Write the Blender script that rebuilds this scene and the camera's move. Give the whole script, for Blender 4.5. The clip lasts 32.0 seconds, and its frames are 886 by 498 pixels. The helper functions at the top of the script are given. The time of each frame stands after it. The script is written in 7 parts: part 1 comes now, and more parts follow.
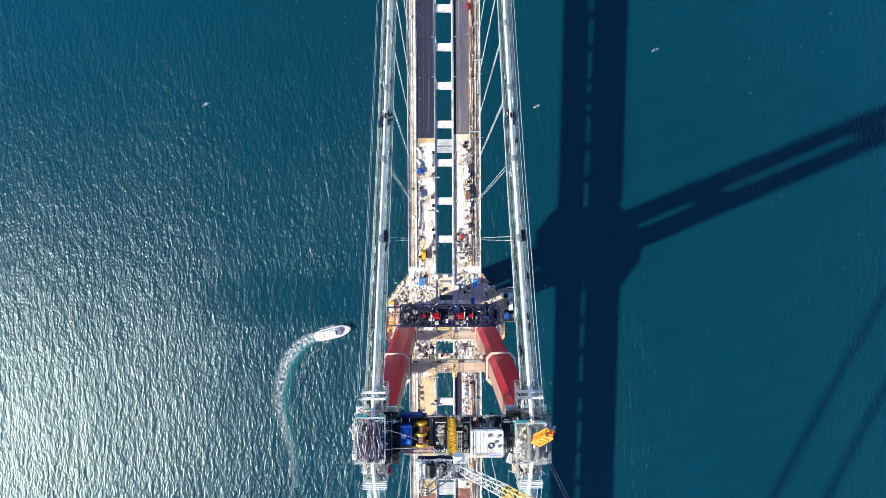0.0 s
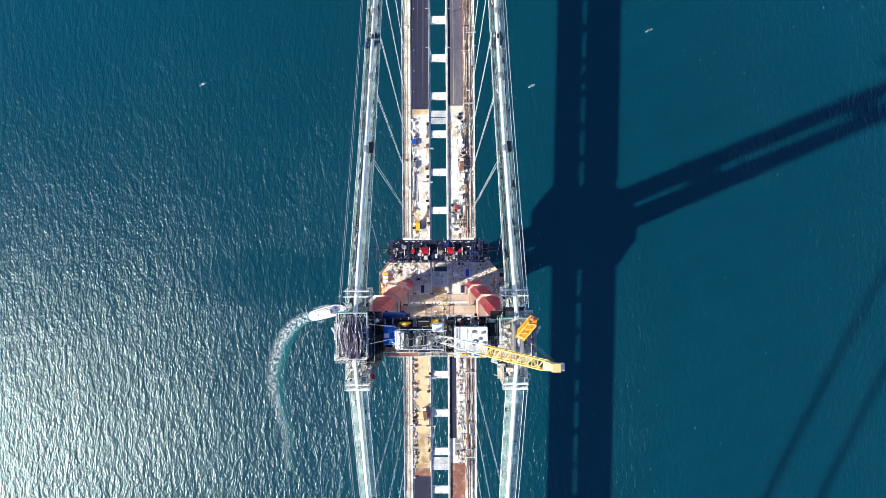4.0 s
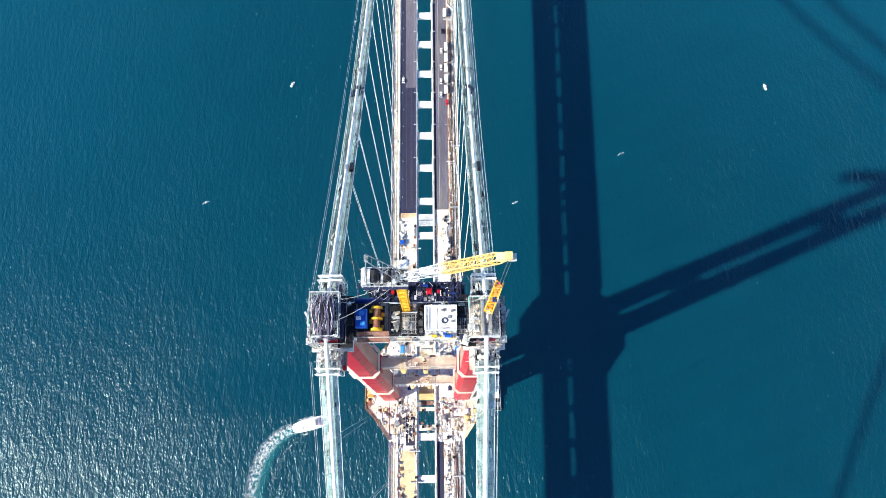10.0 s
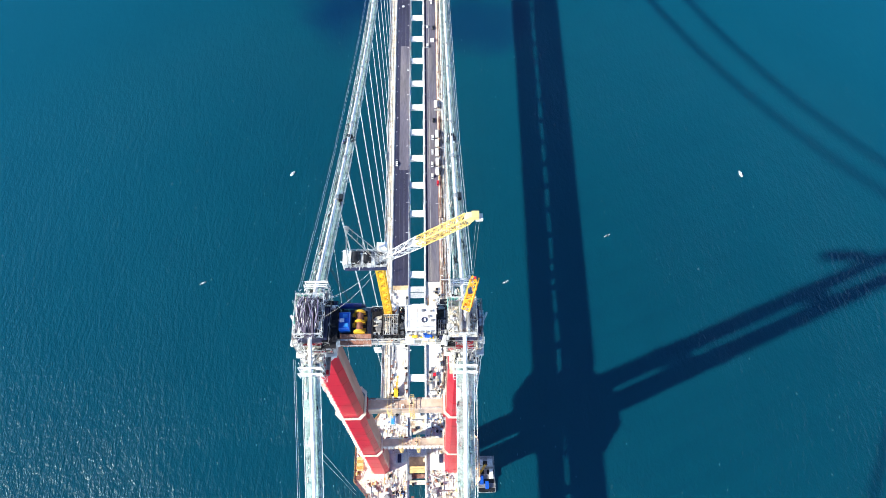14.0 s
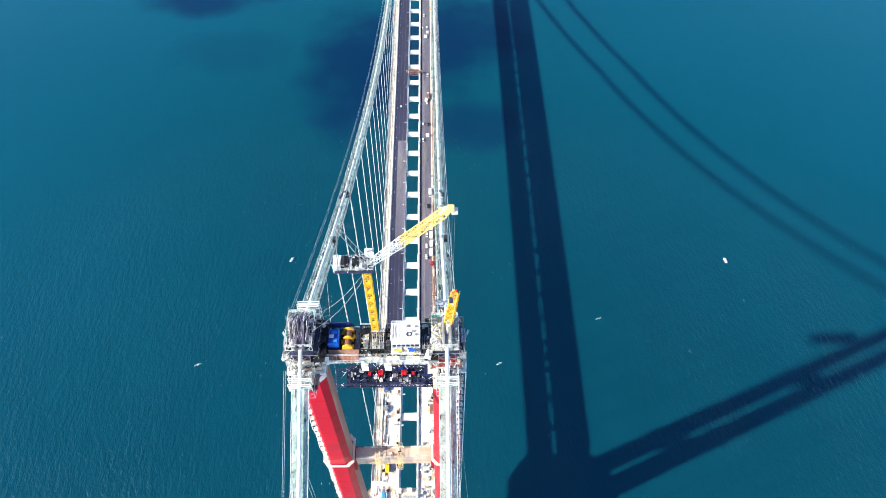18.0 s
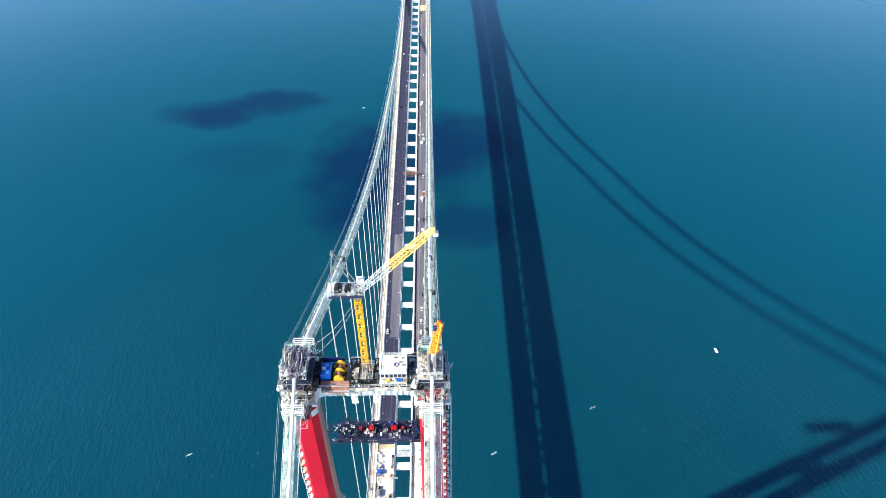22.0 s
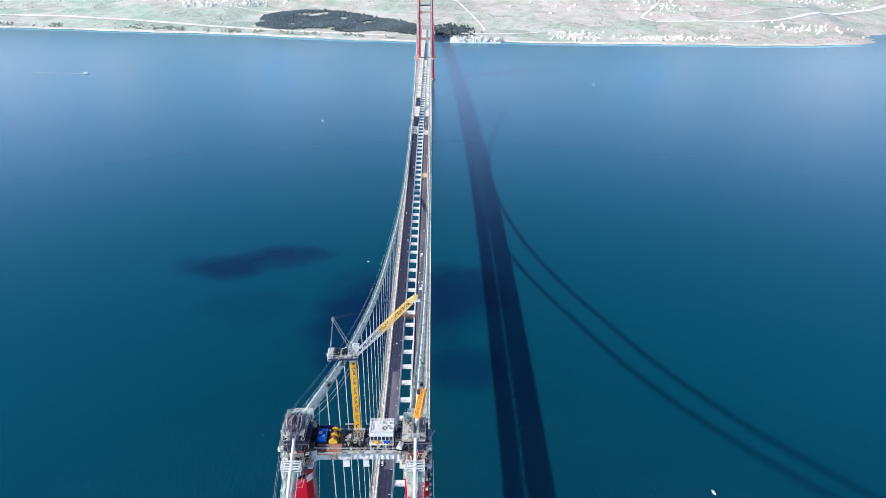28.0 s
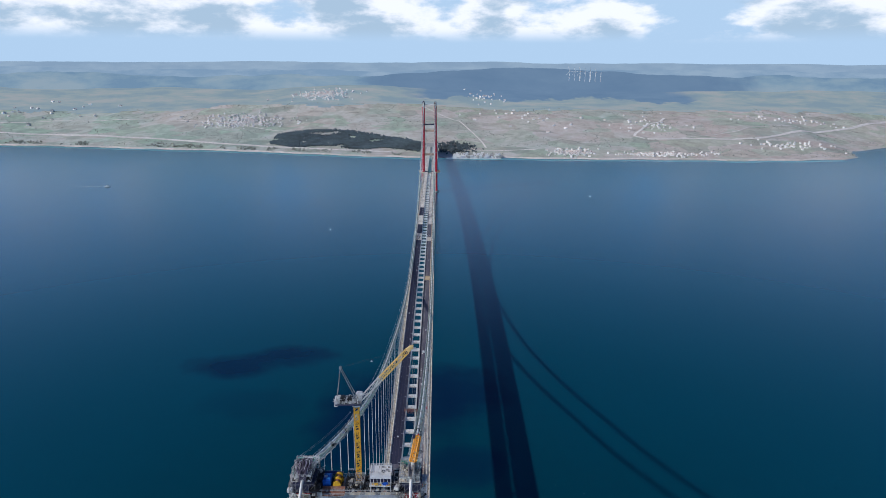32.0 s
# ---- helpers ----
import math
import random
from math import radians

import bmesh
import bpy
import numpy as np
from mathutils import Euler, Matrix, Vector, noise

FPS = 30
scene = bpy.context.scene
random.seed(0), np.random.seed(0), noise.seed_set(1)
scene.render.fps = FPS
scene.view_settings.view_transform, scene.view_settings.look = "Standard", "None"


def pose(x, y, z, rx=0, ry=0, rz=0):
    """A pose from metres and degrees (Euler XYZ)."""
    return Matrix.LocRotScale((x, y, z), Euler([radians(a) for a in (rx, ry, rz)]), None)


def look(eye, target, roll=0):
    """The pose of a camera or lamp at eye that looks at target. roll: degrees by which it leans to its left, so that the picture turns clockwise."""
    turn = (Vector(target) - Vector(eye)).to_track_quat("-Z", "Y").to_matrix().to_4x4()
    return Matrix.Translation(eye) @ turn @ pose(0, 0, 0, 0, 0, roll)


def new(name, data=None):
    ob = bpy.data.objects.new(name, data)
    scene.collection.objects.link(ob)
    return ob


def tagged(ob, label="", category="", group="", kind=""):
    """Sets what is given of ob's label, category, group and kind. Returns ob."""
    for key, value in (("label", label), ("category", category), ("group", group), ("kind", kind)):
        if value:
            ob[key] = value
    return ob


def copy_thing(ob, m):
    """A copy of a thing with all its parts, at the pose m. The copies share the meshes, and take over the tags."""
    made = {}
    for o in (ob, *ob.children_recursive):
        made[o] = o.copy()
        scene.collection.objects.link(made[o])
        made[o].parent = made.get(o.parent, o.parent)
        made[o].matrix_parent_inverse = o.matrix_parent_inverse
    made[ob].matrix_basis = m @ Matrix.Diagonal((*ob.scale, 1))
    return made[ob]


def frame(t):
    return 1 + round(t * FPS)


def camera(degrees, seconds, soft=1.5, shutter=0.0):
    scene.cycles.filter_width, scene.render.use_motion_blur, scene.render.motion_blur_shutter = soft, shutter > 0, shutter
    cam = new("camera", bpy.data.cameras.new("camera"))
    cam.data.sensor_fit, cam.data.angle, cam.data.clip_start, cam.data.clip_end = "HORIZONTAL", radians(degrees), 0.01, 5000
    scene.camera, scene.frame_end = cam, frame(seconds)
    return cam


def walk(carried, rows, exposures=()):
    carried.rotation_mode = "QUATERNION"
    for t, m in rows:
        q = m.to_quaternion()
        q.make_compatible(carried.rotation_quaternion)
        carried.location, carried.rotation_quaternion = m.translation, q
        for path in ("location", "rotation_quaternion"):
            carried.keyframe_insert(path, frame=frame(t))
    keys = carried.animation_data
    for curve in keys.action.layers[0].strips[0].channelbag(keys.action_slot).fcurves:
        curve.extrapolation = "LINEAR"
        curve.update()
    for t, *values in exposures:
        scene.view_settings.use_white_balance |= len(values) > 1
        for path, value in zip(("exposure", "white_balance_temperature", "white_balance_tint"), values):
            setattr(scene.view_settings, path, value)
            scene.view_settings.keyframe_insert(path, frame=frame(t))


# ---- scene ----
# ---- camera ----
LENS = 70.16
cam = camera(LENS, 32.0, soft=0.3)
WAY = [
    (0, -2.78, 51.23, 471.79, -0.870, -0.252, -0.355),
    (1, -1.86, 42.85, 471.43, -0.687, -0.264, -0.277),
    (2, -0.86, 35.02, 470.75, -0.577, -0.244, -0.222),
    (2.5, -0.32, 31.31, 470.40, -0.516, -0.202, -0.237),
    (4.5, 2.07, 15.82, 470.52, 2.137, -0.107, -0.431),
    (5, 2.52, 11.85, 470.61, 3.473, -0.098, -0.467),
    (6, 3.50, 3.69, 470.69, 6.117, -0.184, -0.501),
    (9, 6.93, -20.71, 471.29, 14.041, -0.246, -0.663),
    (11, 9.48, -36.33, 470.85, 19.230, -0.215, -0.845),
    (13, 11.83, -51.71, 470.17, 24.501, -0.166, -1.047),
    (14.5, 13.11, -62.66, 469.56, 28.356, -0.315, -1.056),
    (16.5, 14.97, -77.03, 468.49, 33.476, -0.370, -1.050),
    (19, 17.44, -94.99, 467.52, 39.934, -0.332, -1.070),
    (21, 19.16, -109.34, 466.50, 45.227, -0.357, -1.173),
    (23, 21.04, -123.38, 465.49, 50.362, -0.303, -1.205),
    (25, 22.54, -138.34, 465.04, 55.723, -0.291, -1.190),
    (27.5, 25.22, -158.05, 465.58, 61.689, -0.404, -0.834),
    (28, 25.91, -162.60, 465.33, 62.936, -0.435, -0.781),
    (29, 26.94, -172.32, 464.99, 65.552, -0.438, -0.708),
    (30.5, 28.19, -187.53, 464.52, 69.409, -0.370, -0.526),
    (32, 29.77, -203.02, 463.88, 73.035, -0.276, -0.420),
]
walk(cam, [(t, pose(x, y, z, rx, ry, rz)) for t, x, y, z, rx, ry, rz in WAY],
     [(0, 0.58, 6600, 8), (6, 0.66, 6600, 7), (9, 0.86, 6550, 7), (13, 1.0, 6500, 7), (19, 1.08, 6700, 5), (25, 0.76, 6700, 6), (28, 0.28, 6200, 9), (30, -0.26, 6100, 11), (32, -0.82, 6000, 12)])

# ---- light ----
# shadows fall along (1.48, 0.607) for each metre of height
SUN_EL = math.atan2(1.0, math.hypot(1.48, 0.607))
SUN_AZ = math.atan2(-1.48, -0.607)          # from +y towards +x
world = bpy.data.worlds.new("sky")
scene.world = world
world.use_nodes = True
wn, wl = world.node_tree.nodes, world.node_tree.links
wn.clear()
sky = wn.new("ShaderNodeTexSky")
sky.sky_type = "NISHITA"
sky.sun_disc = False
sky.sun_elevation = SUN_EL
sky.sun_rotation = SUN_AZ
sky.air_density, sky.dust_density, sky.ozone_density = 1.0, 0.2, 6.0
back = wn.new("ShaderNodeBackground")
back.inputs["Strength"].default_value = 0.052
wout = wn.new("ShaderNodeOutputWorld")
tc = wn.new("ShaderNodeTexCoord")
sep = wn.new("ShaderNodeSeparateXYZ")
wl.new(tc.outputs["Generated"], sep.inputs[0])
def band(z0, z1, top=1.0):
    """A share that grows from 0 at height z0 to its top at height z1."""
    r = wn.new("ShaderNodeMapRange"); r.interpolation_type = "SMOOTHSTEP"
    for i, v in zip((1, 2, 3, 4), (z0, z1, 0.0, top)):
        r.inputs[i].default_value = v
    wl.new(sep.outputs["Z"], r.inputs[0])
    return r.outputs[0]
def blend(fac, a, colour):
    m = wn.new("ShaderNodeMixRGB")
    wl.new(fac, m.inputs[0]); wl.new(a, m.inputs[1])
    if isinstance(colour, tuple):
        m.inputs[2].default_value = (*colour, 1)
    else:
        wl.new(colour, m.inputs[2])
    return m.outputs[0]
def cloud(shift):
    mp = wn.new("ShaderNodeMapping"); mp.inputs["Scale"].default_value = (1, 1, 2.5); mp.inputs["Location"].default_value = (0.35, 0.1, shift)
    wl.new(tc.outputs["Generated"], mp.inputs[0])
    t = wn.new("ShaderNodeTexNoise")
    t.inputs["Scale"].default_value, t.inputs["Detail"].default_value, t.inputs["Roughness"].default_value = 6.4, 9, 0.58
    wl.new(mp.outputs[0], t.inputs["Vector"])
    return t.outputs["Fac"]
def step_(v, lo, hi):
    r = wn.new("ShaderNodeMapRange"); r.interpolation_type = "SMOOTHSTEP"
    r.inputs[1].default_value, r.inputs[2].default_value = lo, hi
    wl.new(v, r.inputs[0])
    return r.outputs[0]
def times_(a, b):
    m = wn.new("ShaderNodeMath"); m.operation = "MULTIPLY"
    wl.new(a, m.inputs[0]); wl.new(b, m.inputs[1])
    return m.outputs[0]
# bright blue air low down, paler still at the horizon
deep = wn.new("ShaderNodeMixRGB"); deep.blend_type = "MULTIPLY"; deep.inputs[0].default_value = 1.0; deep.inputs[2].default_value = (0.60, 0.72, 1.22, 1)
wl.new(sky.outputs[0], deep.inputs[1])
air = blend(band(0.46, 0.10, 0.94), deep.outputs[0], (8.6, 26.0, 54.0))
air = blend(band(0.135, 0.075, 0.97), air, (16.2, 21.6, 26.6))
# a broken bank of cloud: grey undersides, white tops
white = wn.new("ShaderNodeMixRGB"); white.inputs[1].default_value = (33, 33.5, 34, 1); white.inputs[2].default_value = (14.6, 19.2, 23.2, 1)
wl.new(step_(cloud(0.05), 0.46, 0.60), white.inputs[0])
cover = times_(times_(step_(cloud(0.0), 0.38, 0.50), band(0.018, 0.042)), band(0.34, 0.12))
wl.new(blend(cover, air, white.outputs[0]), back.inputs[0]); wl.new(back.outputs[0], wout.inputs[0])

sun = new("sun", bpy.data.lights.new("sun", "SUN"))
sun.data.energy, sun.data.angle, sun.data.color = 5.0, radians(1.0), (1.0, 0.95, 0.87)
sun.matrix_world = look((0, 0, 0), (1.48, 0.607, -1.0))

# ---- materials ----
def material(name, colour, rough=0.6, metal=0.0, grain=0.15, size=3.0, stain=0.0, stain_colour=(0.2, 0.15, 0.1), stain_size=0.15, bump=0.0, spec=0.5, vary=0.0, stretch=(1, 1, 1)):
    """Paint or stone: a colour that wavers at two scales, with stains of another colour, grain relief and a random tone for each piece."""
    ma = bpy.data.materials.new(name)
    ma.use_nodes = True
    n, l = ma.node_tree.nodes, ma.node_tree.links
    b = n["Principled BSDF"]
    b.inputs["Roughness"].default_value, b.inputs["Metallic"].default_value = rough, metal
    b.inputs["Specular IOR Level"].default_value = spec
    co = n.new("ShaderNodeTexCoord")
    mp = n.new("ShaderNodeMapping"); mp.inputs["Scale"].default_value = stretch
    l.new(co.outputs["Object"], mp.inputs[0])
    def noise_tex(scale, detail=4):
        t = n.new("ShaderNodeTexNoise"); t.inputs["Scale"].default_value, t.inputs["Detail"].default_value = scale, detail
        l.new(mp.outputs[0], t.inputs["Vector"])
        return t.outputs["Fac"]
    def mult(a, value_socket, lo, hi):
        r = n.new("ShaderNodeMapRange"); r.inputs["From Min"].default_value, r.inputs["From Max"].default_value = 0.3, 0.7
        r.inputs["To Min"].default_value, r.inputs["To Max"].default_value = lo, hi
        l.new(value_socket, r.inputs[0])
        x = n.new("ShaderNodeMixRGB"); x.blend_type = "MULTIPLY"; x.inputs[0].default_value = 1
        l.new(a, x.inputs[1]); l.new(r.outputs[0], x.inputs[2])
        return x.outputs[0]
    base = n.new("ShaderNodeRGB"); base.outputs[0].default_value = (*colour, 1)
    c = base.outputs[0]
    if stain:
        s = noise_tex(stain_size, 6)
        r = n.new("ShaderNodeValToRGB")
        r.color_ramp.elements[0].position, r.color_ramp.elements[1].position = 0.62 - stain * 0.25, 0.70
        l.new(s, r.inputs[0])
        x = n.new("ShaderNodeMixRGB"); x.inputs[2].default_value = (*stain_colour, 1)
        l.new(r.outputs[0], x.inputs[0]); l.new(c, x.inputs[1])
        c = x.outputs[0]
    if grain:
        c = mult(c, noise_tex(size, 5), 1 - grain, 1 + grain)
        c = mult(c, noise_tex(size * 0.13, 3), 1 - grain, 1 + grain)
    if vary:
        oi = n.new("ShaderNodeObjectInfo")
        r = n.new("ShaderNodeMapRange"); r.inputs["To Min"].default_value, r.inputs["To Max"].default_value = 1 - vary, 1 + vary
        l.new(oi.outputs["Random"], r.inputs[0])
        x = n.new("ShaderNodeMixRGB"); x.blend_type = "MULTIPLY"; x.inputs[0].default_value = 1
        l.new(c, x.inputs[1]); l.new(r.outputs[0], x.inputs[2]); c = x.outputs[0]
    l.new(c, b.inputs["Base Color"])
    if bump:
        bp_ = n.new("ShaderNodeBump"); bp_.inputs["Strength"].default_value = bump; bp_.inputs["Distance"].default_value = 0.1
        l.new(noise_tex(size * 2, 4), bp_.inputs["Height"]); l.new(bp_.outputs[0], b.inputs["Normal"])
    return ma

M = {}
M["white_steel"] = material("white_steel", (0.80, 0.80, 0.78), 0.45, 0, 0.10, 1.2, 0.25, (0.45, 0.38, 0.28), 0.2)
M["cream_deck"] = material("cream_deck", (0.74, 0.66, 0.52), 0.75, 0, 0.18, 0.6, 0.5, (0.42, 0.30, 0.19), 0.22)
M["bare_deck"] = material("bare_deck", (0.80, 0.75, 0.66), 0.7, 0, 0.16, 0.5, 0.4, (0.45, 0.36, 0.26), 0.15)
M["sand_deck"] = material("sand_deck", (0.68, 0.52, 0.30), 0.8, 0, 0.14, 0.4, 0.4, (0.40, 0.27, 0.14), 0.12)
M["asphalt"] = material("asphalt", (0.020, 0.021, 0.050), 0.75, 0, 0.22, 2.0, 0.3, (0.034, 0.034, 0.068), 0.06, 0.2, stretch=(1, 0.08, 1))
M["asphalt_old"] = material("asphalt_old", (0.115, 0.105, 0.135), 0.75, 0, 0.2, 1.4, 0.5, (0.19, 0.17, 0.17), 0.10, 0.2, stretch=(1, 0.12, 1))
M["red_paint"] = material("red_paint", (0.50, 0.007, 0.026), 0.36, 0, 0.08, 0.2, 0.15, (0.38, 0.02, 0.03), 0.08, spec=0.35)
M["pale_paint"] = material("pale_paint", (0.78, 0.68, 0.54), 0.55, 0, 0.12, 0.4, 0.4, (0.45, 0.22, 0.18), 0.1)
M["beam_tan"] = material("beam_tan", (0.64, 0.49, 0.37), 0.6, 0, 0.15, 0.4, 0.6, (0.36, 0.21, 0.15), 0.12)
M["cable_wrap"] = material("cable_wrap", (0.80, 0.80, 0.77), 0.65, 0.0, 0.12, 0.8)
M["catwalk_mesh"] = material("catwalk_mesh", (0.38, 0.52, 0.47), 0.7, 0.1, 0.35, 2.0, 0.5, (0.60, 0.68, 0.63), 0.3)
M["catwalk_mesh"].node_tree.nodes["Principled BSDF"].inputs["Alpha"].default_value = 0.5
M["steel"] = material("steel", (0.38, 0.38, 0.37), 0.45, 0.5, 0.25, 1.5, 0.3, (0.25, 0.17, 0.10), 0.4)
M["galv"] = material("galv", (0.66, 0.67, 0.65), 0.45, 0.2, 0.2, 1.5)
M["dark_steel"] = material("dark_steel", (0.030, 0.037, 0.085), 0.5, 0.2, 0.4, 0.9)
M["black_mech"] = material("black_mech", (0.015, 0.015, 0.017), 0.5, 0.2, 0.4, 0.9)
M["yellow_paint"] = material("yellow_paint", (0.80, 0.46, 0.03), 0.45, 0, 0.1, 0.8, 0.2, (0.4, 0.2, 0.04), 0.3)
M["pale_yellow"] = material("pale_yellow", (0.72, 0.53, 0.22), 0.5, 0, 0.1, 0.8)
M["blue_paint"] = material("blue_paint", (0.010, 0.085, 0.42), 0.4, 0, 0.1, 0.8)
M["white_paint"] = material("white_paint", (0.80, 0.80, 0.79), 0.45, 0, 0.10, 0.9, 0.25, (0.50, 0.46, 0.40), 0.5)
M["orange_net"] = material("orange_net", (0.62, 0.30, 0.06), 0.7, 0, 0.15, 1.0)
M["green_net"] = material("green_net", (0.10, 0.46, 0.40), 0.8, 0, 0.2, 1.0)
M["rust"] = material("rust", (0.24, 0.10, 0.065), 0.8, 0, 0.25, 0.8, 0.5, (0.38, 0.24, 0.18), 0.3)
M["concrete"] = material("concrete", (0.42, 0.40, 0.37), 0.8, 0, 0.15, 0.5, 0.3, (0.3, 0.28, 0.24), 0.1)
M["bright_red"] = material("bright_red", (0.62, 0.012, 0.03), 0.4, 0, 0.08, 0.8)
M["navy"] = material("navy", (0.008, 0.04, 0.22), 0.4, 0, 0.15, 0.8)
M["orange"] = material("orange", (0.82, 0.36, 0.03), 0.5, 0, 0.15, 0.8)
M["glare_tan"] = material("glare_tan", (0.30, 0.17, 0.13), 0.5, 0, 0.2, 0.5, 0.4, (0.40, 0.28, 0.22), 0.12, stretch=(1, 1, 0.15))
M["lilac"] = material("lilac", (0.30, 0.25, 0.36), 0.5, 0, 0.2, 0.8)
M["purple_grey"] = material("purple_grey", (0.10, 0.085, 0.12), 0.5, 0.2, 0.3, 1.2)

def sea_material():
    ma = bpy.data.materials.new("sea_water")
    ma.use_nodes = True
    n, l = ma.node_tree.nodes, ma.node_tree.links
    for node in list(n):
        n.remove(node)
    out = n.new("ShaderNodeOutputMaterial")
    body = n.new("ShaderNodeBsdfDiffuse")
    gloss = n.new("ShaderNodeBsdfGlossy"); gloss.inputs["Roughness"].default_value = 0.385; gloss.inputs["Color"].default_value = (0.80, 1.0, 1.0, 1); gloss.distribution = "BECKMANN"
    sheen = n.new("ShaderNodeBsdfGlossy"); sheen.inputs["Roughness"].default_value = 0.22
    fres = n.new("ShaderNodeFresnel"); fres.inputs["IOR"].default_value = 1.5
    # seen steeply the wave facets glitter, seen flatly they merge into a smooth sheen
    flat = n.new("ShaderNodeMapRange"); flat.interpolation_type = "SMOOTHSTEP"; flat.inputs[1].default_value, flat.inputs[2].default_value = 0.042, 0.062
    l.new(fres.outputs[0], flat.inputs[0])
    both = n.new("ShaderNodeMixShader")
    l.new(flat.outputs[0], both.inputs[0]); l.new(gloss.outputs[0], both.inputs[1]); l.new(sheen.outputs[0], both.inputs[2])
    mixs = n.new("ShaderNodeMixShader")
    least = n.new("ShaderNodeMath"); least.operation = "MAXIMUM"; least.inputs[1].default_value = 0.064
    l.new(fres.outputs[0], least.inputs[0])
    l.new(least.outputs[0], mixs.inputs[0]); l.new(body.outputs[0], mixs.inputs[1]); l.new(both.outputs[0], mixs.inputs[2])
    l.new(mixs.outputs[0], out.inputs[0])
    co = n.new("ShaderNodeTexCoord")
    def noise_tex(scale, detail, stretch=(1, 1, 1), turn=0.0, rough=0.5):
        mp = n.new("ShaderNodeMapping"); mp.inputs["Scale"].default_value = stretch; mp.inputs["Rotation"].default_value = (0, 0, turn)
        l.new(co.outputs["Object"], mp.inputs[0])
        t = n.new("ShaderNodeTexNoise")
        t.inputs["Scale"].default_value, t.inputs["Detail"].default_value, t.inputs["Roughness"].default_value = scale, detail, rough
        l.new(mp.outputs[0], t.inputs["Vector"])
        return t.outputs["Fac"]
    def math_node(op, a, bb):
        x = n.new("ShaderNodeMath"); x.operation = op
        for i, s in enumerate((a, bb)):
            if isinstance(s, (int, float)):
                x.inputs[i].default_value = s
            else:
                l.new(s, x.inputs[i])
        return x.outputs[0]
    swell = noise_tex(0.07, 2, (1.0, 0.42, 1), 0.35, 0.5)
    chop = noise_tex(0.32, 3, (1.0, 0.38, 1), 0.28, 0.5)
    fine = noise_tex(0.85, 2, (1.0, 0.5, 1), 0.15, 0.5)
    h = math_node("ADD", math_node("ADD", math_node("MULTIPLY", swell, 0.9), math_node("MULTIPLY", chop, 1.0)), math_node("MULTIPLY", fine, 0.42))
    # a slick of calmer water in the lee of the caissons, and gusts elsewhere
    place = n.new("ShaderNodeSeparateXYZ"); l.new(co.outputs["Object"], place.inputs[0])
    ex = math_node("DIVIDE", math_node("ADD", place.outputs[0], 118.0), 70.0)
    ey = math_node("DIVIDE", math_node("SUBTRACT", place.outputs[1], 8.0), 19.0)
    ring2 = math_node("ADD", math_node("ADD", math_node("MULTIPLY", ex, ex), math_node("MULTIPLY", ey, ey)), math_node("MULTIPLY", math_node("SUBTRACT", noise_tex(0.02, 3), 0.5), 2.2))
    calm = n.new("ShaderNodeMapRange"); calm.interpolation_type = "SMOOTHSTEP"
    for i_, v_ in zip((1, 2, 3, 4), (0.4, 1.7, 0.62, 1.0)):
        calm.inputs[i_].default_value = v_
    l.new(ring2, calm.inputs[0])
    gust = n.new("ShaderNodeMapRange")
    for i_, v_ in zip((1, 2, 3, 4), (0.36, 0.64, 0.78, 1.15)):
        gust.inputs[i_].default_value = v_
    l.new(noise_tex(0.011, 3, (1.0, 0.5, 1), 0.3), gust.inputs[0])
    bp_ = n.new("ShaderNodeBump"); bp_.inputs["Strength"].default_value, bp_.inputs["Distance"].default_value = 1.0, 0.85
    l.new(math_node("MULTIPLY", calm.outputs[0], gust.outputs[0]), bp_.inputs["Strength"])
    l.new(h, bp_.inputs["Height"]); l.new(bp_.outputs[0], gloss.inputs["Normal"]); 
    soft_ = n.new("ShaderNodeBump"); soft_.inputs["Strength"].default_value, soft_.inputs["Distance"].default_value = 0.4, 0.85
    l.new(h, soft_.inputs["Height"]); l.new(soft_.outputs[0], body.inputs["Normal"])
    big = noise_tex(0.0035, 4, (1, 0.6, 1))
    mid = noise_tex(0.03, 4)
    r = n.new("ShaderNodeValToRGB")
    e = r.color_ramp.elements
    e[0].position, e[0].color = 0.3, (0.0010, 0.038, 0.060, 1)
    e[1].position, e[1].color = 0.72, (0.0014, 0.051, 0.076, 1)
    l.new(math_node("ADD", math_node("MULTIPLY", big, 0.7), math_node("MULTIPLY", mid, 0.3)), r.inputs[0])
    # green water by the near tower; haze painted in as paler colour further out
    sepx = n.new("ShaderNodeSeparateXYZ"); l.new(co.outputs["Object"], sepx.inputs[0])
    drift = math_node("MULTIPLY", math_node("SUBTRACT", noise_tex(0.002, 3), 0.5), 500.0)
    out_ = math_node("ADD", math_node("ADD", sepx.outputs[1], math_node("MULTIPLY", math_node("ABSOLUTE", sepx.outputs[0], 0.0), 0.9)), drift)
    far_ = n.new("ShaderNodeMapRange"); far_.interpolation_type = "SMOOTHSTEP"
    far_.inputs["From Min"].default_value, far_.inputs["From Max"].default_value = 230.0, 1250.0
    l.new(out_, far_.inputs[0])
    hazed = n.new("ShaderNodeMixRGB"); hazed.inputs[2].default_value = (0.0018, 0.078, 0.130, 1)
    l.new(far_.outputs[0], hazed.inputs[0]); l.new(r.outputs[0], hazed.inputs[1])
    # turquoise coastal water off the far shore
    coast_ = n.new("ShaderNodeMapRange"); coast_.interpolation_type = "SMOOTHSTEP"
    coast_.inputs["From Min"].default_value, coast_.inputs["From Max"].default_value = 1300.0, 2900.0
